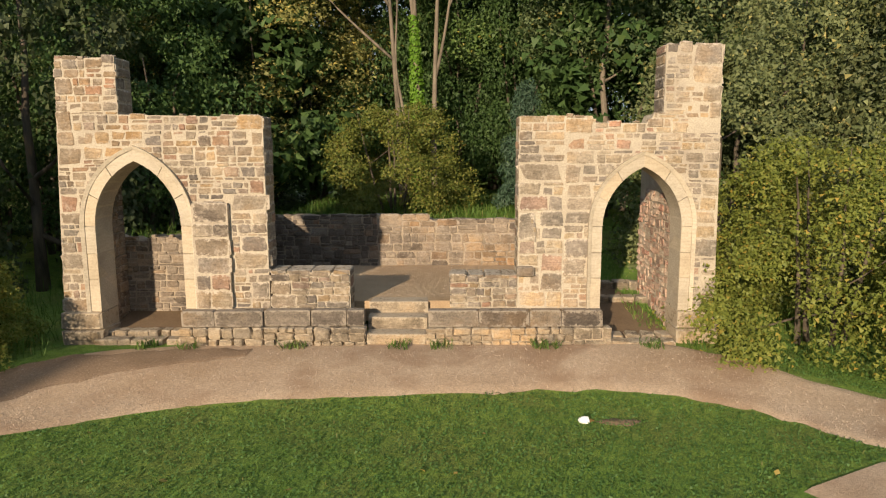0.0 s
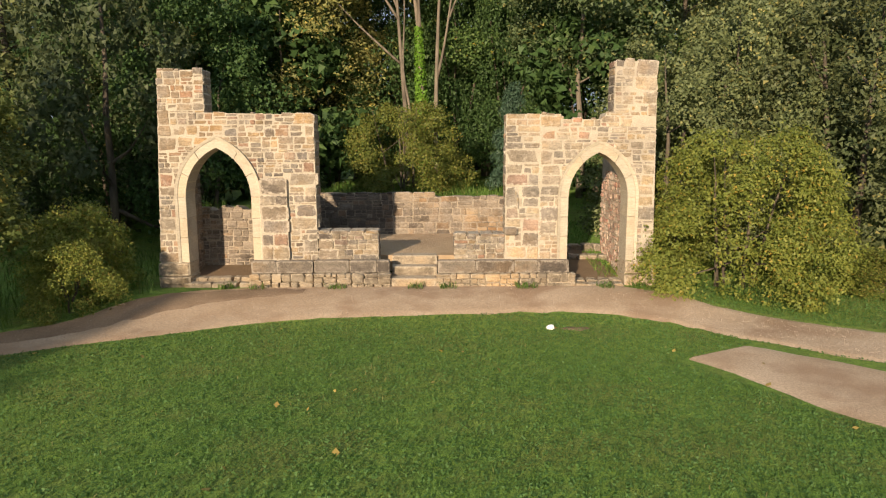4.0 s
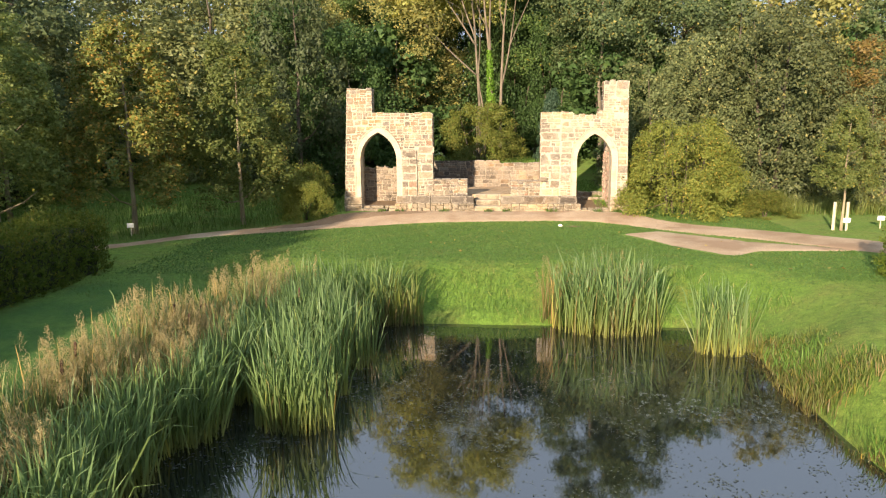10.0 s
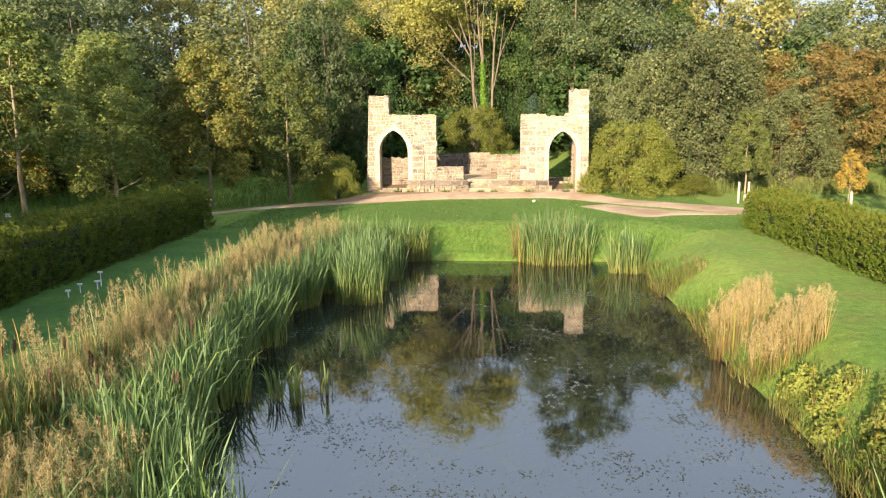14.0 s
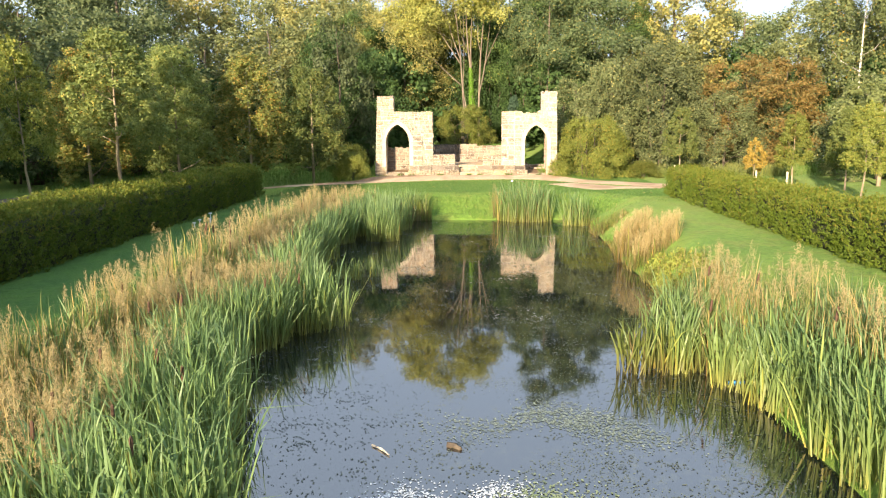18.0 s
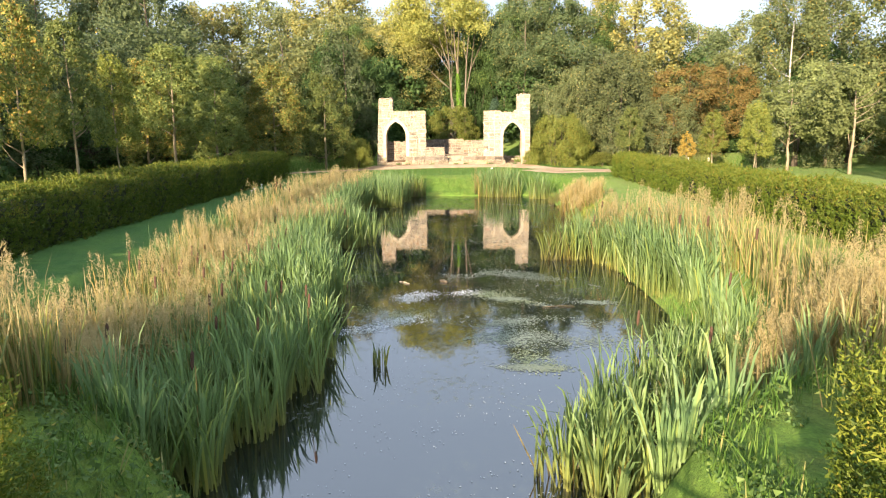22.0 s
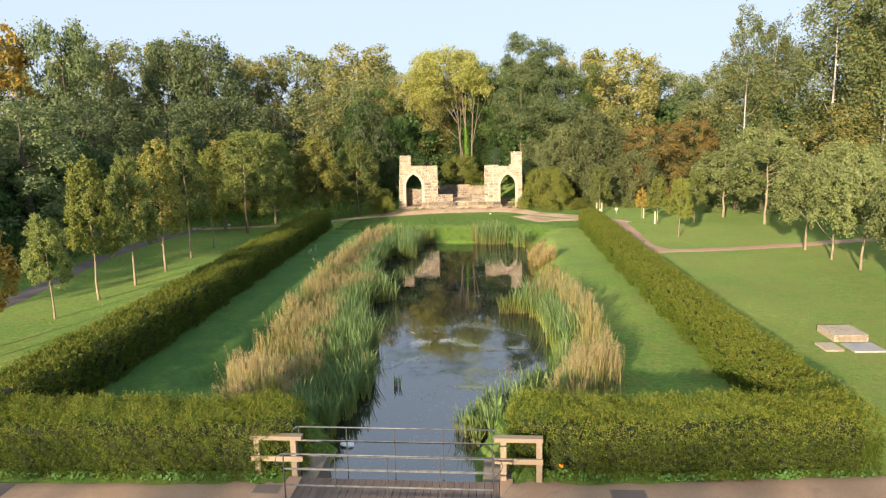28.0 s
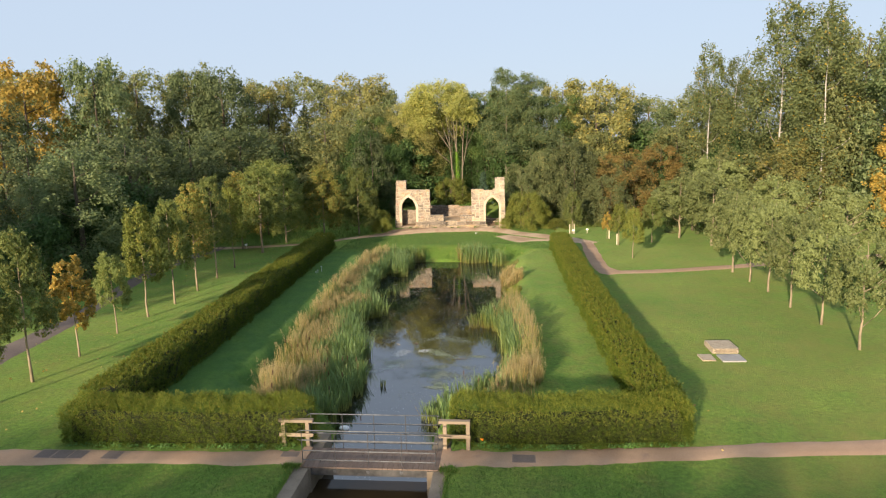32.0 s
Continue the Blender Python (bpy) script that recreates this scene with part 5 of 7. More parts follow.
# woodland: x, y, top, half width
for protos, rows in (
    (SYCAMORE, ((5.5, 8.8, 15.6, 2.9), (8.0, 10.3, 15.2, 3.1))),
    (ASH_NEAR, ((-9.4, 10.5, 11.0, 2.6), (10.6, 13.5, 13.0, 3.1), (2.8, 15.5, 13.6, 3.2))),
    (OAK, ((-37.9, 4, 17.9, 3.2), (-27.9, 13, 17.4, 3.9), (-31.4, 14.5, 17.2, 3.2), (-7.8, 17, 13.4, 2.6), (-52, 10, 15, 5), (-23.5, -22, 9.0, 3.2), (-25, -13, 9.6, 3.6), (-24, -4, 9.8, 3.4), (-22, 3, 10.4, 3.4), (22.5, 20, 12.4, 3.2), (38.5, -6, 16, 4.0))),
    (GOLD, ((-12.6, 19, 16.4, 4.4), (-27.7, 28, 16.7, 3.6), (12.2, 19, 15.0, 2.8), (15.9, 16, 14.8, 3.9), (-61, 24, 19.0, 4.5), (-36.5, 24, 17.4, 3.8), (30.8, -3, 8.2, 2.6), (-45, 20, 17, 4))),
    (GOLD_NEAR, ((-5.2, 12.3, 12.8, 3.4), (-3.0, 16.5, 13.6, 3.0))),
    (AMBER, ((-44.2, 2, 17.3, 4.0), (37, -9.5, 10, 2.6))),
    (OLIVE, ((-41.2, 18, 18.1, 4.3), (-33.7, 17, 18.3, 3.2), (-23.7, 32, 17.5, 4.6), (-19.0, 27, 16.0, 3.8), (-19.2, 9, 9.6, 3.8), (-15.2, 11, 11.2, 3.4), (-22.9, 5, 8.2, 3.3), (17.5, 26, 13.6, 3.6), (24.9, 26, 13.1, 4.4), (24.6, 14, 9.7, 2.7), (36.5, -2, 17.6, 3.2), (15.1, 13, 9.4, 2.4), (4, 24, 14.6, 4.2), (-1.5, 22, 14.0, 3.8), (9.5, 28, 14.6, 4.2), (20, 34, 13.5, 4.5), (30, 24, 13.5, 4.2), (-50, 26, 18, 5), (-33, 34, 17, 4.6), (-14, 34, 16.4, 4.6), (-10.5, 12, 12.4, 3.0), (-60, 14, 17, 5), (28, 2, 7.0, 2.6), (42, 10, 17, 4))),
    (BIRCH, ((26.6, 9, 17.6, 2.6), (29.8, 11, 17.4, 2.2), (30.2, 0, 21.0, 3.3), (34.4, 3, 21.6, 3.6), (32.6, -3.5, 19.0, 3.1), (27.8, 15, 14.6, 2.6), (33.0, 16, 15.6, 3.0), (37.5, 4, 18.4, 3.0))),
    (WILLOW, ((-8.5, 4.5, 9.9, 2.5), (-27.8, -14, 8.9, 2.8), (-32.1, -10, 9.6, 3.5), (-32.0, -3, 10.0, 3.4), (-32.2, 3, 10.4, 3.6), (-27.8, 4, 8.4, 3.4), (-28.4, -20, 9.8, 3.0), (-42.9, -4, 13.0, 3.9), (-38, -24, 12, 3.6), (11.4, 7.2, 9.2, 3.2))),
    (SALLOW, ((7.3, 4.4, 5.9, 2.7), (9.6, 5.8, 7.2, 2.8), (12.2, 4.2, 8.0, 3.3), (15.3, 1.9, 4.9, 2.4), (22.6, -1.6, 5.6, 3.0), (18.6, 7, 6.4, 2.6))),
    (ORANGE, ((17.2, 3.6, 7.2, 2.9), (21.8, 9, 7.5, 2.6))),
    (WHITEBEAM, ((20.3, -6, 5.0, 2.2), (21.9, -10, 5.6, 2.3), (20.3, -20.3, 5.4, 1.7), (20.5, -22.9, 4.9, 1.4), (20.7, -25.4, 5.0, 1.5), (20.6, -28.8, 4.8, 1.4), (20.8, -32, 4.6, 1.4), (20.7, -35.9, 4.9, 1.45), (25.2, -14, 5.6, 2.0), (26.4, -22, 5.4, 1.9), (24.5, -2, 6.5, 2.5)))):
    for k, (x, y, top, half) in enumerate(rows):
        pr = protos[k % len(protos)]
        hgt, rad = SIZES[pr.name]
        z = float(ground_height(x, y))
        s = (1.14 if pr.name.split(".")[0] in ("oak_tree", "ash_tree", "lime_tree", "maple_tree", "birch_tree") else 1.0) * half / rad
        plant(pr, x, y, s, 47.0 * k, (top - z) / hgt / s, z)

# understorey that closes the wood
rng = random.Random(4)
for k in range(36):
    u = k / 35
    x = -46 + 92 * u + rng.uniform(-1.2, 1.2)
    y = (9.5 + 3.5 * rng.random() if abs(x) > 5 else 19.5 + 2 * rng.random()) - (0.38 * max(0, -x - 16)) - (0.2 * max(0, x - 20))
    s = rng.uniform(0.85, 1.35)
    plant(NEAR_THICKET[0] if abs(x) < 13 and k % 2 else THICKET[k % 2], x, y, s, rng.uniform(0, 360), rng.uniform(0.8, 1.15))
for k in range(6):
    x, y = -50 + 18 * k + rng.uniform(-1, 1), 16 + rng.uniform(0, 4)
    plant(rng.choice(THICKET), x, y, rng.uniform(1.3, 1.8), rng.uniform(0, 360), 1.1)
for k in range(8):
    plant(rng.choice(THICKET), -23.5 - rng.uniform(0, 4), -30 + 4.4 * k, rng.uniform(0.8, 1.2), rng.uniform(0, 360), 1.0)

plant(NEAR_THICKET[0], -6.9, 7.2, 1.15, 15, 1.15)
plant(NEAR_THICKET[0], -10.2, 8.2, 1.3, 95, 1.2)
for k, (x, y, sc, tl) in enumerate(((-3.6, 12.5, 1.0, 0.9), (3.4, 12.8, 1.0, 1.25), (-1.4, 15.2, 1.2, 1.45), (1.6, 14.2, 1.1, 1.5), (-6.4, 10.6, 1.05, 0.85), (7.2, 13.0, 1.2, 1.3), (4.6, 16.5, 1.3, 1.5), (-4.2, 17.0, 1.3, 1.6))):
    plant(NEAR_THICKET[0], x, y, sc, 75.0 * k, tl)

# unseen trees added beyond the view, set to throw long shade over the lawns
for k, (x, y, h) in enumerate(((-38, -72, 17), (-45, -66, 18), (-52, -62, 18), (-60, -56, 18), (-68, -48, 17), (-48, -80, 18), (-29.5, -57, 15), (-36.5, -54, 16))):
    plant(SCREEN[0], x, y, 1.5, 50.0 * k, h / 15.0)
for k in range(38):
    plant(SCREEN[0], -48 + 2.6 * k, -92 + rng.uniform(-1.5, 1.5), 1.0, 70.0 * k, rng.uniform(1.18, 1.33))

# young trees along the lawns
for k, (x, y, h) in enumerate(((-13.7, -40.8, 6.2), (-14.0, -31.2, 6.2), (-13.9, -28.4, 6.1), (-14.0, -25.2, 6.8), (-14.3, -21.6, 6.9), (-14.5, -18.1, 6.0), (-14.6, -12.0, 7.1), (-11.3, -5.0, 6.8), (-14.1, -7.4, 7.0), (-8.5, -2.8, 6.3), (-17.0, -10.2, 6.6), (-17.5, -2.5, 7.2))):
    pr = YOUNG_FULL[k in (7, 10)] if k > 6 else YOUNG_RUST[0] if k == 3 else YOUNG_GOLD[0] if k in (1, 5) else YOUNG[k % 2]
    w = 1.2 if k > 5 else 0.82
    plant(pr, x, y, w * h / 6.2, 61.0 * k, 1 / w)
for x, y, h in ((-13.7, -37.7, 4.6),):
    plant(YOUNG_ORANGE[0], x, y, h / 4.6, 30 * y)
plant(YOUNG[1], -14.0, -34.2, 0.62, 10, 1.1)
plant(YOUNG[0], -13.8, -43.6, 0.8, 70, 1.0)
for k, (x, y, s) in enumerate(((14.8, -15.1, 0.60), (11.4, -3.6, 0.62), (14.6, -9.7, 0.55), (17.5, -8.5, 0.6))):
    plant((YOUNG_GOLD[0], YOUNG[0])[k % 2], x, y, s, 80.0 * k, 1.0)
plant(YOUNG_ORANGE[0], 14.1, -6.7, 0.5, 20)

# bushes by the ruin
BUSH_GOLD = lobed_tree("dogwood_bush", "large yellow green bush spreading beside the ruin", LEAF_BUSH, BARK, 3.5, 0.0, 2.3, 80, 60000, 0.058, 61, 0.05, "ground", 0.26, "bushes", 5, 0.85, 0.1, 0.0, 4, "bush")
plant(BUSH_GOLD, 7.3, 0.2, 1.02, 0)
BUSH_MID = lobed_tree("dogwood_bush", "green and gold bush growing above the back wall", LEAF_MIXED, BARK, 3.2, 0.0, 2.0, 40, 36000, 0.06, 63, 0.05, "ground", 0.28, "bushes", 5, 0.75, 0.15, 0.1, 4, "bush")
plant(BUSH_MID, -0.4, 7.0, 0.98, 120, 1.0, 1.2)
plant(HAZEL[0], -6.7, -0.9, 0.55, 40, 0.95)
plant(HAZEL[0], -6.5, -1.8, 0.4, 140, 1.0)
plant(HAZEL[0], 10.3, -0.2, 0.5, 200, 0.5)
PINE = make_tree("pine_sapling", "young blue green pine behind the wall", "tree", LEAF_BLUE, BARK, 3.8, 0.2, 1.3, 60, 90, 0.2, 62, 0.05, 1, "cone", 0.25, "", 0.16, 8)
plant(PINE, 3.0, 7.0, 0.78, 0, 1.25, 1.3)

# the tall ivy-clad ash stems behind the terrace
ivy_tree = thing("ivy_ash_tree", "tall multi-stemmed golden ash with one ivy-clad trunk", "tree", (0.0, 9.5, 1.35))
STEMS = (
    ("trunk", ((-0.42, 0.0, -0.3), (-0.47, 0.0, 2.1), (-0.61, 0.0, 4.36), (-0.72, 0.05, 6.0), (-0.86, 0.1, 7.8), (-1.3, 0.2, 10.5)), 0.095),
    ("trunk", ((-0.25, -0.05, -0.3), (-0.31, -0.05, 2.5), (-0.56, -0.02, 4.15), (-0.5, 0.1, 6.2), (-0.55, 0.3, 9.5)), 0.06),
    ("trunk", ((0.18, 0.05, -0.3), (0.14, 0.05, 1.9), (0.04, 0.05, 3.9), (-0.02, 0.05, 5.5), (-0.18, 0.1, 6.8), (-0.3, 0.2, 8.2), (-0.4, 0.3, 11.2)), 0.12),
    ("trunk", ((0.56, 0.0, -0.3), (0.55, 0.0, 1.85), (0.59, 0.0, 3.87), (0.68, 0.0, 6.2), (0.8, 0.05, 7.8), (1.1, 0.2, 10.8)), 0.1),
    ("limb", ((-0.64, 0.0, 4.36), (-1.76, -0.2, 5.35), (-2.57, -0.3, 6.15), (-3.6, -0.5, 7.3)), 0.045),
    ("limb", ((-0.72, 0.05, 5.86), (-1.34, -0.1, 6.8), (-2.13, -0.2, 8.0), (-2.53, -0.3, 8.8)), 0.05),
    ("limb", ((-0.7, 0.05, 6.1), (-1.33, 0.1, 7.8), (-1.6, 0.2, 8.8), (-2.0, 0.2, 10.2)), 0.045),
    ("limb", ((0.03, 0.05, 5.3), (-0.01, -0.1, 6.75), (0.06, -0.2, 8.7), (0.15, -0.3, 10.8)), 0.06),
    ("limb", ((0.62, 0.0, 3.87), (0.9, -0.05, 5.2), (1.13, -0.1, 6.7), (1.25, -0.1, 7.75), (1.5, 0.0, 9.8)), 0.05),
    ("limb", ((1.0, -0.05, 5.8), (1.32, -0.1, 6.6), (1.72, -0.1, 7.5), (2.3, 0.0, 8.8)), 0.035),
    ("limb", ((-0.8, 0.1, 7.0), (-0.95, -0.2, 8.4), (-1.0, -0.4, 9.8)), 0.03),
    ("limb", ((-0.15, 0.1, 6.7), (-0.62, -0.15, 7.7), (-0.8, -0.3, 9.4)), 0.03),
    ("limb", ((-1.34, -0.1, 6.8), (-1.5, -0.3, 7.6), (-2.9, -0.5, 8.3)), 0.025),
    ("limb", ((0.72, 0.0, 6.6), (0.5, -0.2, 7.6), (0.55, -0.3, 9.2)), 0.035))
for nm, pts, r in STEMS:
    pts = [tuple(q) for q in curve_points(pts, 14)]
    part(nm, Build().tube(pts, list(np.linspace(r, 0.22 * r, len(pts))), 8).mesh(nm, BARK_STEM, True), ivy_tree, at=(0, 0, 0))
_r = np.random.default_rng(72)
n = 2600
_z = _r.uniform(0, 1, n) ** 0.9 * 5.6
_a = _r.uniform(0, 2 * math.pi, n)
_rad = (0.27 - 0.03 * _z) * _r.uniform(0.8, 1.3, n)
_pos = np.stack([0.16 - 0.033 * _z + _rad * np.cos(_a), 0.05 + _rad * np.sin(_a), _z], 1)
part("ivy", leaves("ivy", _pos, np.stack([np.cos(_a), np.sin(_a), 0.3 + 0 * _a], 1), 0.105, LEAF_IVY, _r, 0.8, 0.5, 0.5), ivy_tree, "bright green ivy round the trunk", (0, 0, 0))
# its wide crown: sprays of golden leaf at the ends of the limbs
_n = 46
_u = (np.arange(_n) + 0.5) / _n
_a = 2.4 * np.arange(_n) + _r.uniform(-0.4, 0.4, _n)
_e = 0.35 + 0.65 * np.sin(math.pi * (0.12 + 0.8 * _u)) ** 0.8
_c = np.stack([-1.6 + 4.4 * _e * np.cos(_a) * _r.uniform(0.5, 1.0, _n), 0.2 + 3.6 * _e * np.sin(_a) * _r.uniform(0.5, 1.0, _n), 7.4 + 5.2 * _u], 1)
_open = (np.abs(_c[:, 0] + 0.3) < 1.9) & (_c[:, 2] < 9.4) & (_c[:, 1] < 1.2)
_c = _c[~_open]
_k = _r.integers(0, len(_c), 1500)
_d = unit(_r.normal(size=(1500, 3)) + np.array([0, -0.2, 0.4]))
_s = _c[_k] + _d * (_r.uniform(0.55, 1.25, 1500))[:, None] * np.array([1, 1, 0.7])
_w = _r.integers(0, 1500, 36000)
_g = _r.normal(size=(36000, 3)) * np.array([0.2, 0.2, 0.13])
part("crown", small_leaves("crown", _s[_w] + _g, unit(_d[_w] + np.array([0, -0.1, 0.4])), 0.135, LEAF_GOLD_ASH, _r, 0.7, 0.3, 0.65), ivy_tree, "golden green autumn crown", (0, 0, 0))


# ---- hedges ----
def sprays(name, base, way, size, mat, rng, per=9, reach=0.1, aspect=0.42):
    """Tufts of narrow leaves that point along the shoot they grow on."""
    k = np.repeat(np.arange(len(base)), per)
    n = len(k)
    t = rng.uniform(0, 1, n)[:, None]
    c = base[k] + way[k] * t * reach * rng.uniform(0.6, 1.4, (len(base), 1))[k] + rng.normal(0, 0.02, (n, 3))
    along = unit(way[k] + 0.75 * rng.normal(size=(n, 3)))
    side = unit(np.cross(along, rng.normal(size=(n, 3))))
    s = (size * rng.uniform(0.6, 1.35, n))[:, None]
    co = np.stack([c - along * s * 0.4 + side * s * 0.5 * aspect, c + along * s * 0.6, c - along * s * 0.4 - side * s * 0.5 * aspect], 1)
    return strips_mesh(name, co, 3, [(0, 1, 2)], mat)


def hedge(name, label, line, width, height, seed, density=820, leaf=0.064, core=1.0):
    """A clipped hedge along a line of (x, y) for its middle."""
    rng = np.random.default_rng(seed)
    pts = np.array(line, float)
    seg = np.linalg.norm(np.diff(pts, axis=0), axis=1)
    total = seg.sum()
    cum = np.r_[0, np.cumsum(seg)]
    h = thing(name, label, "hedge", (*pts.mean(0), LAWN), "clipped hedges")

    def along(s):
        x = np.interp(s, cum, pts[:, 0])
        y = np.interp(s, cum, pts[:, 1])
        e = 0.3
        dx = np.interp(np.minimum(s + e, total), cum, pts[:, 0]) - np.interp(np.maximum(s - e, 0), cum, pts[:, 0])
        dy = np.interp(np.minimum(s + e, total), cum, pts[:, 1]) - np.interp(np.maximum(s - e, 0), cum, pts[:, 1])
        d = unit(np.stack([dx, dy], -1))
        return np.stack([x, y], -1), np.stack([-d[..., 1], d[..., 0]], -1)

    n = int(total / 0.5) + 2
    s = np.linspace(0.12, total - 0.12, n)
    c, nrm = along(s)
    prof = [(-0.38, 0.0), (-0.39, 0.45), (-0.34, 0.8), (-0.18, 0.86), (0.18, 0.86), (0.34, 0.8), (0.39, 0.45), (0.38, 0.0)]
    v, f, m = [], [], len(prof)
    for i in range(n):
        for a, b in prof:
            j = 0.03 * rng.normal()
            p = c[i] + nrm[i] * (a * width * core + j)
            v.append((p[0], p[1], ground_height(p[0], p[1]) - 0.05 + b * height * (0.5 + 0.5 * core) + (0.03 * rng.normal() if b > 0.8 else 0)))
    for i in range(n - 1):
        for k in range(m - 1):
            f.append((i * m + k, i * m + k + 1, (i + 1) * m + k + 1, (i + 1) * m + k))
    f += [tuple(range(m)), tuple(range((n - 1) * m + m - 1, (n - 1) * m - 1, -1))]
    part("hedge_core", Build().add(v, f).mesh("hedge_core", SHADE_CORE), h, "dark inner core, shade between sprays in its colour")
    count = int(total * (2 * height + width) * density / 3.6)
    s = rng.uniform(0, total, count)
    c, nrm = along(s)
    q = rng.uniform(0, 2 * height + width, count)
    lift = 0.05 * np.sin(s * 1.9) + 0.04 * np.sin(s * 4.7 + 1 + 2 * q) + 0.035 * np.sin(s * 9.7 + 5 * q) + np.abs(rng.normal(0, 0.045, count))
    left, right = q < height, q > height + width
    across = np.where(left, -0.5 * width, np.where(right, 0.5 * width, q - height - 0.5 * width))
    up = np.where(left, q, np.where(right, q - height - width, height + lift))
    bulge = 0.06 * np.sin(s * 2.3 + across * 3) + 0.05 * np.sin(s * 5.9 + up * 6.1 + seed) * np.sin(s * 2.1 + up * 3.7) + 0.04 * np.sin(s * 11.3 + 7 * up)
    edge = np.clip((np.abs(across) / (0.5 * width) - 0.7) / 0.3, 0, 1)
    up = np.where(left | right, up, up - 0.13 * edge**2)
    across = across * (1 - 0.06 * (up / height) ** 3) + np.where(left | right, bulge * np.sign(across), 0)
    pos = c + nrm * across[:, None]
    z0 = ground_height(pos[:, 0], pos[:, 1])
    pos = np.concatenate([pos, (z0 + up)[:, None]], 1) + rng.normal(0, 0.042, (count, 3))
    out = np.where((left | right)[:, None], np.concatenate([nrm * np.sign(across)[:, None], 0.5 * np.ones((count, 1))], 1), np.array([[0, 0, 1.0]]))
    ends = int(2 * width * height * density / 3.6)
    es = np.where(rng.uniform(0, 1, ends) < 0.5, 0.0, total)
    ec, en = along(es)
    ea, eu = rng.uniform(-0.5, 0.5, ends) * width, rng.uniform(0, 1, ends) * height * 0.97
    ed = np.stack([en[:, 1], -en[:, 0]], 1) * np.where(es > 0, 1, -1)[:, None]
    ep = ec + en * ea[:, None] + ed * 0.05
    ep = np.concatenate([ep, (ground_height(ep[:, 0], ep[:, 1]) + eu)[:, None]], 1) + rng.normal(0, 0.03, (ends, 3))
    pos = np.concatenate([pos, ep])
    out = np.concatenate([out, np.concatenate([ed, 0.4 * np.ones((ends, 1))], 1)])
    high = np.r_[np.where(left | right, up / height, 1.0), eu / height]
    # tips get commoner upwards: their lighter gold also stands for sunlit hedge tops
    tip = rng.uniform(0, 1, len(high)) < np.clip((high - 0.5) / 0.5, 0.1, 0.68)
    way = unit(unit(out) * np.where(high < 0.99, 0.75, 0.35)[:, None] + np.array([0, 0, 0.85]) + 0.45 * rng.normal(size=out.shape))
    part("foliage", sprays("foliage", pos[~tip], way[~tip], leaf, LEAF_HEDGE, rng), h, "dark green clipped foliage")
    part("top_growth", sprays("top_growth", pos[tip], way[tip], leaf, LEAF_GOLD, rng, 9, 0.13, 0.36), h, "golden green tips with the sunlit top in their colour")
    return h


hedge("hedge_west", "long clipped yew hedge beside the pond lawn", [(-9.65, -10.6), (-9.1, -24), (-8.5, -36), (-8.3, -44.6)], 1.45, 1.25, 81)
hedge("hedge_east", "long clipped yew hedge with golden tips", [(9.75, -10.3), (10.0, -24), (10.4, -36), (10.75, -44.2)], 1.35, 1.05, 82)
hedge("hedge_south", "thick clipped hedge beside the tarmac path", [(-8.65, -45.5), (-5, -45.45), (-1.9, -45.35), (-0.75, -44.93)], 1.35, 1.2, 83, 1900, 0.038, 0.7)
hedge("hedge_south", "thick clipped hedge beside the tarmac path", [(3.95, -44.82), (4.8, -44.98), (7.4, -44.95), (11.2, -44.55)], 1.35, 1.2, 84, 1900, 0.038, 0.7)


# ---- reeds ----
def reed_material(name, foot, low, mid, tip, span=1.9):
    """Blades graded by height: green reeds yellower at the foot, DRY and REED_LIGHT darker; each with its own tint."""
    m, nt, p = material(name)
    g = nt.nodes.new("ShaderNodeNewGeometry")
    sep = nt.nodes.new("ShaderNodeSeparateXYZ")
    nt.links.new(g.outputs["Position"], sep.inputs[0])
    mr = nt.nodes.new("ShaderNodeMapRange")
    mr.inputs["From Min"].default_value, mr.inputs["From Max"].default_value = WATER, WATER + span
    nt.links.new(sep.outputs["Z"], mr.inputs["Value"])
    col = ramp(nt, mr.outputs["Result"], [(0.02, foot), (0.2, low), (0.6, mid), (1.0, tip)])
    col = mix(nt, 0.8, col, ramp(nt, g.outputs["Random Per Island"], [(0.0, (0.55, 0.6, 0.5)), (0.7, (1.1, 1.1, 1.0)), (0.9, (1.3, 1.25, 0.9)), (1.0, (1.9, 1.4, 0.8))]), "MULTIPLY")
    nt.links.new(col, p.inputs["Base Color"])
    p.inputs["Roughness"].default_value = 0.5
    t = nt.nodes.new("ShaderNodeBsdfTranslucent")
    nt.links.new(col, t.inputs["Color"])
    ms = node(nt, "ShaderNodeMixShader", Fac=0.42)
    nt.links.new(p.outputs["BSDF"], ms.inputs[1])
    nt.links.new(t.outputs["BSDF"], ms.inputs[2])
    nt.links.new(ms.outputs["Shader"], nt.nodes["Material Output"].inputs["Surface"])
    return m


REED = reed_material("reed_green", (0.250, 0.260, 0.073), (0.180, 0.244, 0.076), (0.165, 0.260, 0.105), (0.225, 0.307, 0.142))
REED_FAN = reed_material("bulrush_green", (0.285, 0.296, 0.089), (0.205, 0.278, 0.093), (0.188, 0.296, 0.128), (0.257, 0.350, 0.173))
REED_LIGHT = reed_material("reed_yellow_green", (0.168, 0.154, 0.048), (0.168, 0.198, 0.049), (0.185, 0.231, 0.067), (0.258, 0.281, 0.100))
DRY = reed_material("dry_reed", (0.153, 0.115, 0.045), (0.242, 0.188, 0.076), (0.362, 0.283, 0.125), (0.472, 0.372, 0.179))
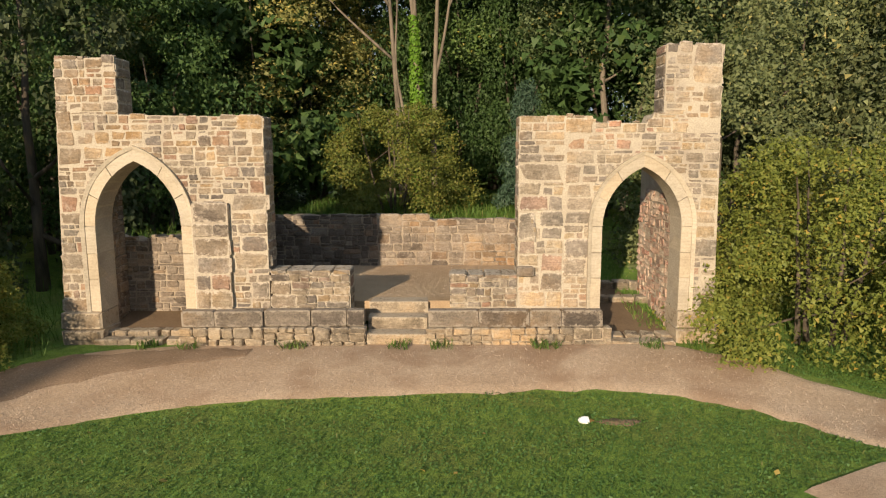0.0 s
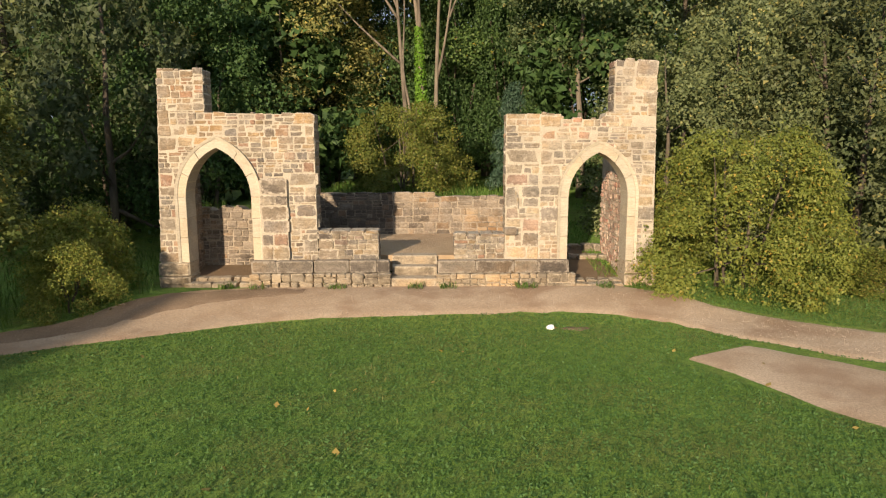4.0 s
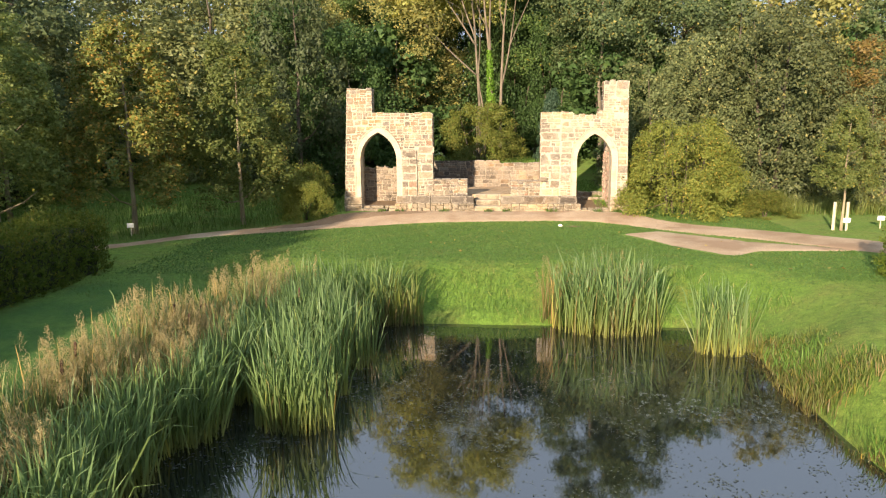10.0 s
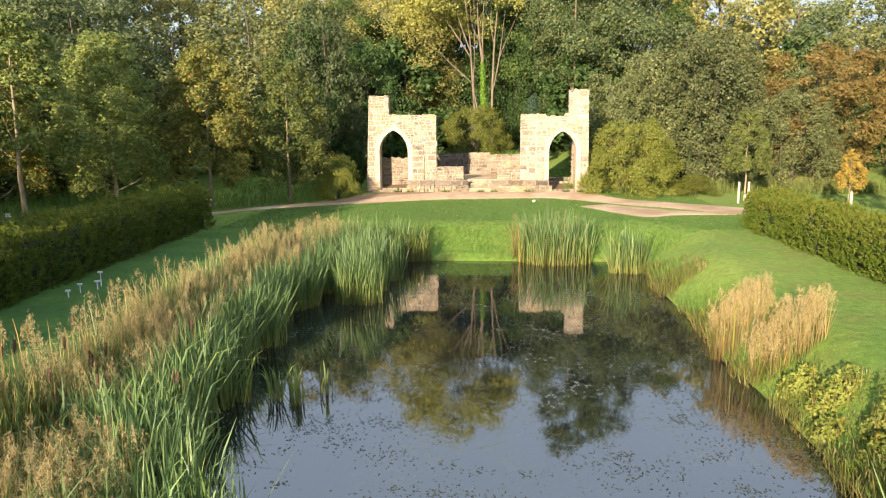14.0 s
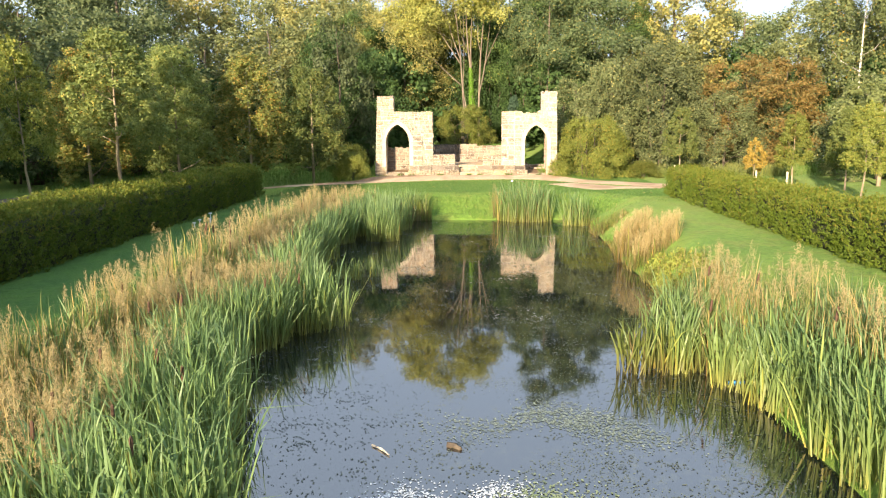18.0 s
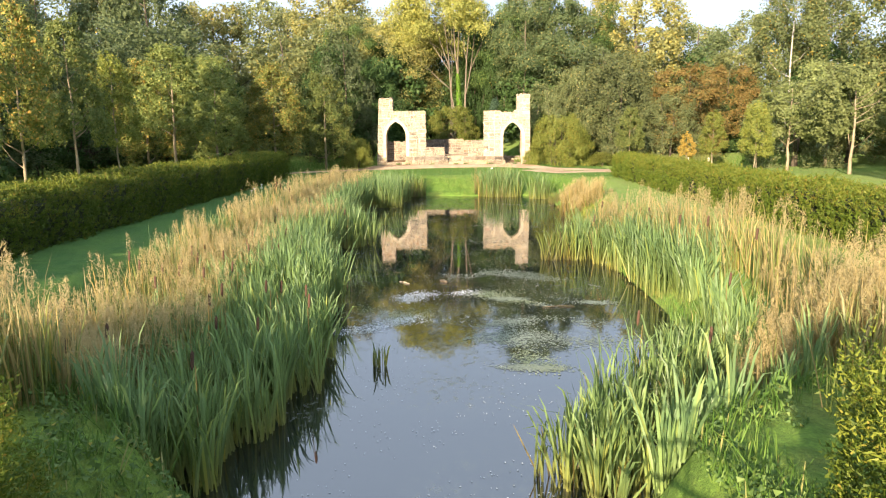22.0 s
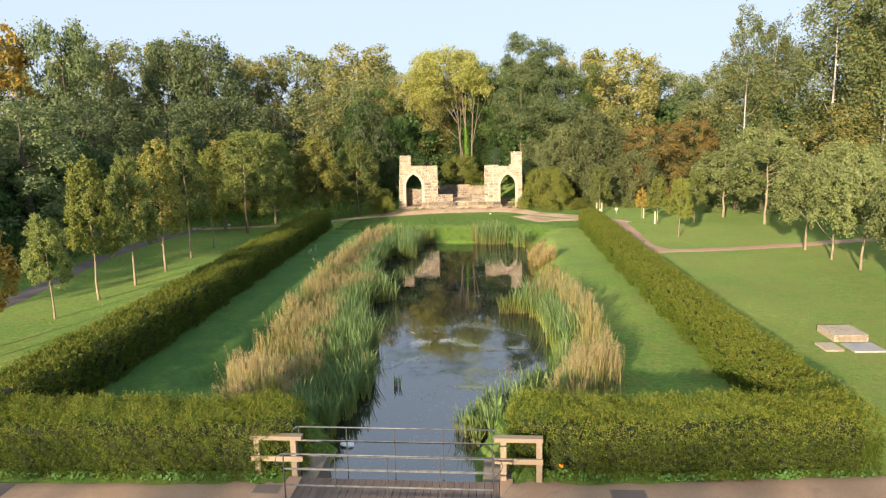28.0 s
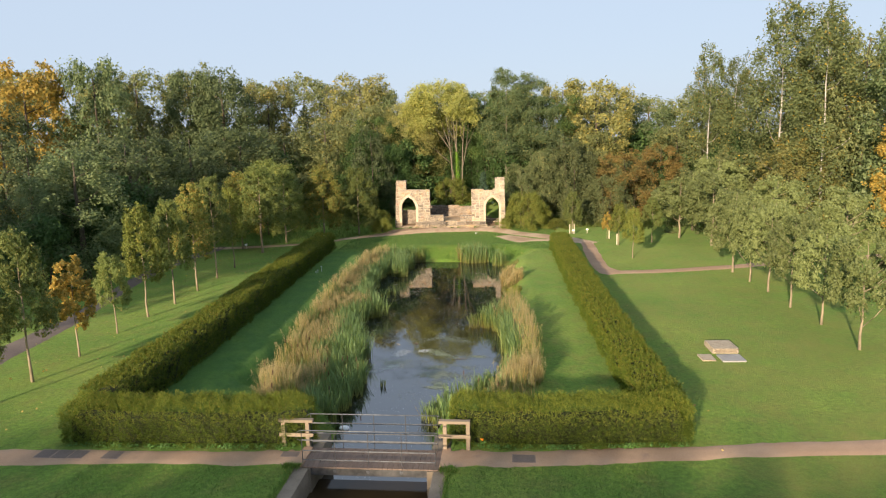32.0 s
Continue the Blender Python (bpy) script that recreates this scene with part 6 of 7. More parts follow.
PLUME = leaf_material("reed_plume", (0.366, 0.293, 0.138), (0.443, 0.360, 0.175), (0.518, 0.422, 0.216), 0.5)
SPIKE, _nt, _p = material("bulrush_head")
_f = world_noise(_nt, 40, 3)
_nt.links.new(ramp(_nt, _f, [(0.3, (0.05, 0.026, 0.015)), (0.7, (0.10, 0.052, 0.028))]), _p.inputs["Base Color"])
_p.inputs["Roughness"].default_value = 0.9


def scatter_between(rng, inner, outer, y0, y1, n):
    """Points between two lines x(y), given as (y, x) pairs in falling y."""
    iy, ix = np.array(inner, float).T
    oy, ox = np.array(outer, float).T
    y = rng.uniform(y1, y0, n)
    u = rng.uniform(0, 1, n)
    sway = (0.15 * np.sin(1.7 * y + ix[0]) + 0.2 * np.sin(4.3 * y)) * (0.4 if ix[0] > 0 else 1.0)
    a = np.interp(-y, -iy, ix) + sway
    b = np.interp(-y, -oy, ox)
    return a * (1 - u) + b * u, y, u


def tufted(rng, x, y, per, spread):
    x, y = np.repeat(x, per), np.repeat(y, per)
    return x + rng.normal(0, spread, len(x)), y + rng.normal(0, spread, len(y))


def on_ground(x, y):
    return np.stack([x, y, np.maximum(ground_height(x, y), WATER) - 0.05], 1)


def plumes(root, rng, x, y, height, size=0.029, per=92):
    """Feathery seed heads on thin dry stalks."""
    base = on_ground(x, y)
    n = len(base)
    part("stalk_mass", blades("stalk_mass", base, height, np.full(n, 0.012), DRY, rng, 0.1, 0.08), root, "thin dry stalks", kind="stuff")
    k = np.repeat(np.arange(n), per)
    t = rng.uniform(0, 1, len(k)) ** 0.8
    length = rng.uniform(0.16, 0.4, n)[k]
    fat = rng.uniform(0.03, 0.075, n)[k] * (1.2 - t)
    lean = rng.normal(0, 0.09, (n, 2))[k]
    rise = height[k] * (1 - length) + height[k] * length * t
    pos = base[k] + np.stack([lean[:, 0] * rise + rng.normal(size=len(k)) * fat, lean[:, 1] * rise + rng.normal(size=len(k)) * fat, rise + rng.normal(0, 0.02, len(k))], 1)
    part("plumage", small_leaves("plumage", pos, rng.normal(size=(len(k), 3)), size * 1.7, PLUME, rng, 0.12, -1.6), root, "feathery tan seed heads", kind="stuff")


def bulrush_heads(root, rng, x, y, height):
    b = Build()
    base = on_ground(x, y)
    for p, h in zip(base, height):
        q = rng.normal(0, 0.06, 2)
        b.tube([(p[0], p[1], p[2]), (p[0] + q[0], p[1] + q[1], p[2] + h)], [0.008, 0.006], 4, False)
    part("stem_mass", b.mesh("stem_mass", DRY), root, kind="stuff")
    b = Build()
    rng2 = np.random.default_rng(5)
    for p, h in zip(base, height):
        b.tube([(p[0], p[1], p[2] + h - 0.02), (p[0], p[1], p[2] + h + 0.02), (p[0] + 0.01, p[1], p[2] + h + 0.16), (p[0] + 0.01, p[1], p[2] + h + 0.19)], [0.006, 0.019, 0.019, 0.004], 6)
    part("head_mass", b.mesh("head_mass", SPIKE), root, "brown bulrush heads", kind="stuff")


def fans(name, x, y, tall, mat, rng, per=11):
    """Bulrush plants: flat blades spreading from one foot, paler towards the tips."""
    n = len(x)
    k = np.repeat(np.arange(n), per)
    m = len(k)
    foot = on_ground(x, y)[k] + np.concatenate([rng.normal(0, 0.035, (m, 2)), np.zeros((m, 1))], 1)
    yaw = rng.uniform(0, math.pi, n)[k]
    plane = np.stack([np.cos(yaw), np.sin(yaw), 0 * yaw], 1)
    cross = np.stack([-np.sin(yaw), np.cos(yaw), 0 * yaw], 1)
    tip_out = rng.normal(0, 0.2, m)[:, None] * plane + rng.normal(0, 0.1, m)[:, None] * cross
    h = ((tall * rng.uniform(0.75, 1.15, n))[k] * rng.uniform(0.6, 1.05, m))[:, None]
    face = yaw + rng.normal(0, 0.7, m)
    side = np.stack([np.cos(face), np.sin(face), 0 * face], 1) * rng.uniform(0.009, 0.017, m)[:, None]
    up = np.array([0, 0, 1.0])
    p1 = foot + up * h * 0.5 + tip_out * h * 0.42
    p2 = foot + up * h * 0.85 + tip_out * h * 0.85
    p3 = foot + up * h * (1 - 0.4 * np.abs(tip_out).sum(1, keepdims=True) ** 2) + tip_out * h * 1.2
    co = np.stack([foot - side * 0.8, foot + side * 0.8, p1 + side, p1 - side, p2 + side * 0.8, p2 - side * 0.8, p3], 1)
    return strips_mesh(name, co, 7, [(0, 1, 2, 3), (3, 2, 4, 5), (5, 4, 6)], mat)


def reed_bed(name, label, inner, outer, y0, y1, tufts, seed, dry_from=0.5, plume_n=500, green=REED, tall=1.28, near_fans=900):
    rng = np.random.default_rng(seed)
    root = thing(name, label, "reeds", (inner[0][1], y0, WATER), "reed beds", "stuff")
    x, y, u = scatter_between(rng, inner, outer, y0, y1, tufts)
    wet = u < dry_from + 0.1 * smooth((-y - 31) / 4) + 0.3 * smooth((y + 16.5) / 4) + rng.normal(0, 0.12, tufts)
    south = y < -35.5
    far = wet & ~south
    gx, gy = tufted(rng, x[far], y[far], 13, 0.09)
    gh = np.repeat(rng.uniform(0.75, 1.1, far.sum()), 13) * tall * rng.uniform(0.65, 1.1, len(gx))
    part("foliage", blades("foliage", on_ground(gx, gy), gh, np.full(len(gx), 0.024), green, rng, 0.2, 0.45), root, "long green reed blades", kind="stuff")
    fx, fy, fu = scatter_between(rng, inner, outer, -35.0, max(y1, -42.8), near_fans)
    keep = (fu < 0.62 + 0.1 * np.sin(2.1 * fy) + 0.35 * smooth((-fy - 40.3) / 1.0)) & (pond_edge(fx, fy) < 0.3)
    part("fan_foliage", fans("fan_foliage", fx[keep], fy[keep], 0.78 * tall, REED_FAN, rng), root, "flat green bulrush blades spreading from each foot", kind="stuff")
    dx, dy = tufted(rng, x[~wet], y[~wet], 12, 0.1)
    mixd = rng.uniform(0, 1, len(dx)) < 0.42
    hd = rng.uniform(0.65, 1.2, len(dx))
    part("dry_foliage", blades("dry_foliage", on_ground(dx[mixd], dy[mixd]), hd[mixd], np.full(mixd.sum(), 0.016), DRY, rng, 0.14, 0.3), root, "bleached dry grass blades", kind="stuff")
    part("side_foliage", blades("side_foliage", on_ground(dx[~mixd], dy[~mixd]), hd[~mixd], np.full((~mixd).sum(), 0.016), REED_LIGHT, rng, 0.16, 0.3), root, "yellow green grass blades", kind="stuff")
    thin = ~wet & (y > -35)
    ex, ey = tufted(rng, x[thin], y[thin], 3, 0.12)
    part("tall_foliage", blades("tall_foliage", on_ground(ex, ey), rng.uniform(0.8, 1.25, len(ex)), np.full(len(ex), 0.022), green, rng, 0.14, 0.3), root, "green reed blades among dry grasses", kind="stuff")
    px, py, pu = scatter_between(rng, inner, outer, y0, y1, plume_n * 4)
    drift = np.sin(py * 1.1 + 2.0 * pu) + np.sin(py * 2.6 + 4.0 * pu + 1.0)
    keep = (pu > dry_from - 0.15 + 0.12 * smooth((-py - 31) / 4) + 0.3 * smooth((py + 16.5) / 4)) & (drift > rng.normal(-0.15, 0.6, len(px)))
    plumes(root, rng, px[keep][:plume_n], py[keep][:plume_n], rng.uniform(1.1, 1.55, min(plume_n, keep.sum())))
    bx, by, bu = scatter_between(rng, inner, outer, y0, y1, plume_n // 24)
    bulrush_heads(root, rng, bx, by, rng.uniform(0.95, 1.25, len(bx)))
    return root


reed_bed("reed_bed", "long bed of green bulrushes edged by bleached grasses",
    [(-11.3, -1.7), (-12.1, -2.8), (-13.5, -2.5), (-15.2, -3.3), (-16, -3.6), (-18.6, -3.8), (-20.5, -3.75), (-23.2, -3.4), (-25, -3.2), (-26.2, -2.4), (-26.9, -1.5), (-27.8, -2.1), (-29.5, -3.0), (-31, -2.55), (-32.8, -1.65), (-36, -1.1), (-37.5, -0.5), (-40, -0.45), (-41.2, -0.6), (-42.2, -1.3), (-44.1, -2.2)],
    [(-11.0, -4.9), (-15, -5.1), (-24, -5.2), (-33, -5.0), (-39, -4.4), (-42, -3.55), (-44.1, -2.9)], -10.9, -44.1, 3000, 91, 0.43, 1900, REED, 1.42)
reed_bed("reed_bed", "bed of yellow green reeds and tan plumes along the bank",
    [(-27, 5.0), (-29.5, 4.0), (-30.5, 5.2), (-34, 5.5), (-35.6, 5.9), (-37.4, 5.6), (-38.6, 4.4), (-40, 3.5), (-41.8, 2.55), (-43, 3.4), (-44, 3.9)],
    [(-27, 5.9), (-31, 6.5), (-36, 6.9), (-40, 6.9), (-44, 6.5)], -27.2, -44.0, 640, 92, 0.56, 300, REED, 1.22, 520)


def clump(name, label, x, y, radius, tall, n, seed, mat=REED, dry=0.15, plume=0):
    rng = np.random.default_rng(seed)
    root = thing(name, label, "reeds", (x, y, WATER), "reed clumps")
    a, r = rng.uniform(0, 2 * math.pi, n), radius * np.sqrt(rng.uniform(0, 1, n))
    gx, gy = x + r * np.cos(a), y + 0.6 * r * np.sin(a)
    hh = tall * rng.uniform(0.55, 1.08, n) * (1 - 0.25 * (r / radius) ** 2)
    d = rng.uniform(0, 1, n) < dry
    part("foliage", blades("foliage", on_ground(gx[~d], gy[~d]), hh[~d], np.full((~d).sum(), 0.024), mat, rng, 0.17, 0.35), root, kind="stuff")
    if d.sum() > 3:
        part("dry_foliage", blades("dry_foliage", on_ground(gx[d], gy[d]), hh[d] * 0.8, np.full(d.sum(), 0.018), DRY, rng, 0.2, 0.3), root, "bleached dead blades", kind="stuff")
    if plume:
        a, r = rng.uniform(0, 2 * math.pi, plume), radius * np.sqrt(rng.uniform(0, 1, plume))
        plumes(root, rng, x + r * np.cos(a), y + 0.7 * r * np.sin(a), tall * rng.uniform(0.62, 1.05, plume) * (1 - 0.2 * (r / radius) ** 2), 0.031, 72)
    return root


clump("reed_clump", "tall bulrush clump standing at the far bank", 2.9, -11.5, 1.15, 1.95, 620, 101, REED, 0.12, 12)
clump("reed_clump", "tall bulrush clump standing at the far bank", 4.9, -12.9, 0.55, 1.75, 190, 102, REED, 0.12)
for cx, cy, cr, ct, n, sd in ((-2.4, -16.7, 0.62, 1.75, 280, 131), (-2.6, -15.4, 0.72, 1.75, 280, 132), (-2.4, -14.0, 0.75, 1.65, 240, 133)):
    clump("reed_clump", "tall blue green bulrush clump standing in the water", cx, cy, cr, ct, n, sd, REED, 0.06)
clump("reed_clump", "small reed tuft on the far bank", -1.7, -11.3, 0.6, 1.3, 200, 103, REED_LIGHT, 0.25)
for k, (cx, cy, n) in enumerate([(-3.0, -23.0, 26), (-3.5, -23.2, 24), (-2.5, -22.9, 26), (-2.1, -23.05, 22), (-2.25, -22.7, 18), (-1.75, -22.6, 9), (-3.75, -23.6, 22)]):
    clump("reed_clump", "small iris tuft standing in open water", cx, cy, 0.13, 0.78 - 0.02 * k, n, 120 + k, REED, 0.0)
clump("reed_clump", "small iris tuft standing in open water", 0.33, -38.3, 0.12, 0.55, 16, 105, REED, 0.0)
clump("reed_clump", "reed tuft leaning over the water", 2.9, -41.6, 0.5, 1.0, 90, 106, REED, 0.1)
clump("reed_clump", "reed tuft leaning over the water", 3.7, -40.4, 0.6, 1.4, 160, 107, REED, 0.1)
clump("reed_clump", "low reed tuft beside the bank", 4.0, -29.6, 0.5, 1.2, 110, 108, REED_LIGHT, 0.1)
clump("grass_clump", "bleached tan grass tussock with feathery plumes", 5.62, -20.5, 0.5, 1.35, 220, 109, REED_LIGHT, 0.75, 190)
clump("grass_clump", "bleached tan grass tussock with feathery plumes", 6.0, -21.7, 0.6, 1.0, 240, 110, REED_LIGHT, 0.75, 170)
clump("grass_clump", "large bleached tan grass tussock with feathery plumes", 6.0, -40.2, 1.1, 1.4, 420, 111, REED_LIGHT, 0.75, 260)
clump("grass_clump", "tan dead flower spikes beside the reeds", 1.75, -11.2, 0.25, 1.5, 40, 112, DRY, 0.5, 22)
clump("grass_clump", "large bleached tan grass tussock with feathery plumes", -3.3, -40.6, 0.85, 1.35, 320, 113, REED_LIGHT, 0.75, 200)


# ---- footbridge ----
bridge = thing("footbridge", "small timber footbridge with galvanised railings", "bridge", (1.55, -46.4, -0.24))
DECK_Z = -0.22
X0, X1 = -0.45, 3.65
nb = 27
for k in range(nb):
    w = (X1 - X0) / nb
    a = X0 + k * w
    comb = [(a + 0.003, DECK_Z - 0.045), (a + w - 0.003, DECK_Z - 0.045)]
    for g in range(4, -1, -1):
        gx, gw = a + 0.006 + (w - 0.004) * g / 5, (w - 0.012) / 5 - 0.009
        comb += [(gx + gw, DECK_Z - 0.006)] * (g < 4) + [(gx + gw, DECK_Z), (gx, DECK_Z)] + [(gx, DECK_Z - 0.006)] * (g > 0)
    b = Build().prism(comb, -47.08, -45.86)
    part("deck_board", b.mesh("deck_board", DECK), bridge)
for y0, y1 in ((-47.06, -46.96), (-45.98, -45.88)):
    part("beam", Build().box(X0 + 0.1, X1 - 0.1, y0, y1, DECK_Z - 0.27, DECK_Z - 0.047).mesh("beam", BEAM), bridge, "dark painted steel edge beam")


def railing(y, x0, x1, bend):
    r = thing("railing", "galvanised steel railing with flat rails", "railing", ((x0 + x1) / 2, y, DECK_Z), "bridge railings")
    top = 0.855
    b = Build().tube([(x0, y, top), (x1, y, top)], [0.016, 0.016], 8)
    part("top_rail", b.mesh("top_rail", STEEL, True), r, "round tubular handrail")
    for z in (0.55, 0.215, -0.08):
        part("rail", Build().box(x0, x1, y - 0.005, y + 0.005, z - 0.018, z + 0.018).mesh("rail", STEEL), r)
    for k in range(5):
        x = x0 + (x1 - x0) * k / 4
        part("post", Build().box(x - 0.009, x + 0.009, y - 0.013, y + 0.013, DECK_Z - 0.2, top).mesh("post", POST_STEEL), r, "dull dark steel post")
        if 0 < k < 4:
            part("bracket", Build().tube([(x, -47.058 if y < -46.5 else y - 0.02, DECK_Z - 0.13), (x, -47.085 if y < -46.5 else y - 0.035, DECK_Z - 0.13)], [0.055, 0.05], 12).mesh("bracket", STEEL), r)
    for x, s in ((x0, -1), (x1, 1)):
        pts = [(x + s * 0.165 * math.sin(a), y, top - 0.165 + 0.165 * math.cos(a)) for a in np.linspace(0, math.pi, 9)]
        part("end_loop", Build().tube(pts, [0.009] * 9, 7).mesh("end_loop", STEEL, True), r, "curved loop joining the rails")


railing(-45.73, -0.52, 3.50, 1)
railing(-46.92, -0.47, 3.55, -1)


def timber_gate(x0, x1, y, posts, lift):
    g = thing("timber_barrier", "sawn timber post and rail barrier beside the bridge", "fence", ((x0 + x1) / 2, y, LAWN), "timber barriers")
    for x in posts:
        place_block("post", TIMBER, g, (x, y, 0.18 + lift / 2), (0.12, 0.12, 0.95 + lift), 0, 0.006, 0.03)
    place_block("top_rail", TIMBER, g, ((x0 + x1) / 2, y - 0.03, 0.63 + lift), (x1 - x0, 0.17, 0.09), 0, 0.006, 0.03)
    place_block("rail", TIMBER, g, ((x0 + x1) / 2, y - 0.085, 0.17 + lift), (x1 - x0, 0.045, 0.11), 0, 0.006, 0.03)


timber_gate(-1.52, -0.42, -45.82, (-1.40, -0.62), 0.05)
timber_gate(3.55, 4.52, -45.80, (3.73, 4.45), 0.09)

# channel walls
for nm, x0, x1, y0, y1 in (("channel_wall_west", -0.68, -0.26, -57, -47.1), ("channel_wall_east", 3.5, 3.88, -57, -47.1), ("abutment_west", -0.68, -0.2, -47.1, -44.69), ("abutment_east", 3.3, 3.88, -47.1, -44.69)):
    solid(nm, Build().box(x0, x1, y0, y1, -1.6, -0.27 if y1 < -47 else -0.28).mesh(nm, CONCRETE), "stained concrete edge wall of the outlet channel", "wall", "structure")
solid("channel_bed", Build().box(-0.5, 3.7, -400, -46.4, -1.7, -1.4).mesh("channel_bed", EARTH), "muddy channel bed under shallow water", "ground", "structure")


# ---- small things ----
def cover(x0, x1, y0, y1):
    z = float(ground_height((x0 + x1) / 2, (y0 + y1) / 2)) + 0.024
    c = thing("manhole_cover", "brown iron access cover set in the path", "cover", ((x0 + x1) / 2, (y0 + y1) / 2, z), "access covers")
    part("frame", Build().box(x0, x1, y0, y1, z - 0.05, z + 0.004).mesh("frame", IRON), c)
    part("plate", Build().box(x0 + 0.03, x1 - 0.03, y0 + 0.03, y1 - 0.03, z - 0.04, z + 0.008).mesh("plate", DARK_PATH), c)


for x0, x1, y0, y1 in ((-9.1, -8.55, -47.05, -46.5), (-8.53, -8.0, -47.05, -46.5), (-7.98, -7.5, -47.03, -46.5), (-6.9, -6.35, -47.0, -46.5), (5.8, 6.5, -46.6, -46.1), (-1.3, -0.75, -46.6, -46.25)):
    cover(x0, x1, y0, y1)
stone = thing("stone_plinth", "low sandstone block on paving slabs in the lawn", "stone block", (14.95, -36.0, LAWN))
place_block("block", STONE_FOOT, stone, (14.95, -35.9, -0.1), (1.1, 1.2, 0.24), 0.05, 0.012, 0.04)
place_block("slab", SLAB, stone, (15.0, -37.15, -0.18), (0.95, 0.85, 0.06), 0.05, 0.01, 0.03, "blue grey paving slab")
place_block("slab", STONE_FOOT, stone, (14.0, -37.1, -0.185), (0.55, 0.75, 0.06), 0.05, 0.02, 0.03)


def label_post(x, y, h=0.35):
    z = float(ground_height(x, y))
    s = thing("tree_label", "small white label plate on a short stake", "sign", (x, y, z), "tree labels")
    part("stake", Build().box(x - 0.015, x + 0.015, y + 0.005, y + 0.025, z - 0.1, z + h).mesh("stake", STAKE), s)
    part("plate", Build().box(x - 0.11, x + 0.11, y - 0.02, y + 0.005, z + h - 0.08, z + h + 0.06).mesh("plate", WHITE), s, "white plastic plate")


for x, y in ((-11.2, -5.4), (11.5, -3.7), (-16.8, -10.0), (12.8, -3.2)):
    label_post(x, y)


def tree_stake(x, y, h):
    z = float(ground_height(x, y))
    s = thing("tree_stake", "pale timber stake beside a young tree", "stake", (x, y, z), "tree stakes")
    part("stake", Build().tube([(x, y, z - 0.2), (x, y, z + h)], [0.05, 0.045], 8).mesh("stake", STAKE), s)


for x, y, h in ((14.3, -6.5, 0.8), (14.5, -9.5, 0.9), (11.2, -3.5, 0.9), (11.6, -3.5, 0.9)):
    tree_stake(x, y, h)

bm = bmesh.new()
bmesh.ops.create_icosphere(bm, subdivisions=2, radius=0.1)
for v in bm.verts:
    v.co = Vector((v.co.x * 1.2, v.co.y * 0.8, v.co.z * 0.6)) * (1 + 0.35 * noise.noise(v.co * 14))
me = bpy.data.meshes.new("litter")
bm.to_mesh(me)
bm.free()
me.materials.append(WHITE)
lit = solid("litter", me, "crumpled white paper lying on the lawn", "litter")
lit.location, lit.scale = (2.62, -2.95, -0.17), (0.65, 0.65, 0.9)
lit2 = solid("litter", me, "white float lying at the water's edge", "litter")
lit2.location, lit2.scale = (-0.33, -42.44, WATER + 0.04), (1.7, 1.7, 1.3)

BLUE, _nt, _p = material("blue_plastic")
_p.inputs["Base Color"].default_value, _p.inputs["Roughness"].default_value = (0.03, 0.2, 0.5, 1), 0.4
PURPLE, _nt, _p = material("purple_wrapper")
_p.inputs["Base Color"].default_value, _p.inputs["Roughness"].default_value = (0.28, 0.16, 0.6, 1), 0.4
for nm_mat, lab, lx, ly, sc in ((BLUE, "blue plastic scrap floating by the reeds", 5.3, -30.1, (1.3, 0.5, 0.4)), (PURPLE, "purple wrapper floating by the reeds", 5.6, -33.0, (0.5, 0.5, 0.6))):
    scrap = me.copy()
    scrap.materials[0] = nm_mat
    ob = solid("litter", scrap, lab, "litter")
    ob.location, ob.scale = (lx, ly, WATER + 0.015), sc


# ---- grass, weeds and litter ----
def scatter(rng, n, x0, x1, y0, y1, keep):
    x, y = rng.uniform(x0, x1, n), rng.uniform(y0, y1, n)
    k = keep(x, y)
    return x[k], y[k]


def path_back(x):
    return np.interp(x, [-20, -15, -11, -9.2, -6.5, -5.6, -3, 4, 5.3, 6.5, 9.2, 11.2, 13.2], [-9.3, -8.5, -7.1, -4.9, -2.6, -1.0, 0, 0.1, -0.7, -1.9, -3.8, -5.4, -8.2])


def path_front(x):
    return np.interp(x, [-19.5, -15, -11, -8.8, -5.6, -3, -1.3, 1.8, 3.7, 4.9, 5.9, 8, 10, 12.3], [-10.5, -9.6, -7.9, -5.7, -4.0, -2.75, -2.4, -2.15, -2.2, -2.8, -3.8, -5.5, -7.2, -9.5])


def on_lawn(x, y):
    return np.stack([x, y, ground_height(x, y) - 0.01], 1)


def in_patch(x, y):
    """Inside the gravel diamond."""
    px, py = [4.2, 6.3, 7.6, 10.1, 8.5, 7.6, 5.9], [-4.75, -8.2, -7.6, -7.2, -6.05, -5.25, -3.85]
    inside = np.zeros(len(x), bool)
    for i in range(7):
        j = i - 1
        crosses = (py[i] > y) != (py[j] > y)
        inside ^= crosses & (x < (px[j] - px[i]) * (y - py[i]) / (py[j] - py[i]) + px[i])
    return inside


def mown(x, y):
    front = (y < path_front(x) + 0.06) & ~in_patch(x, y) & (pond_edge(x, y) > 0.2)
    beside = (x > 5.6) & (y > path_back(x) + 0.05) & (y < 0.2 + 0.1 * (x - 5.6))
    return front | beside


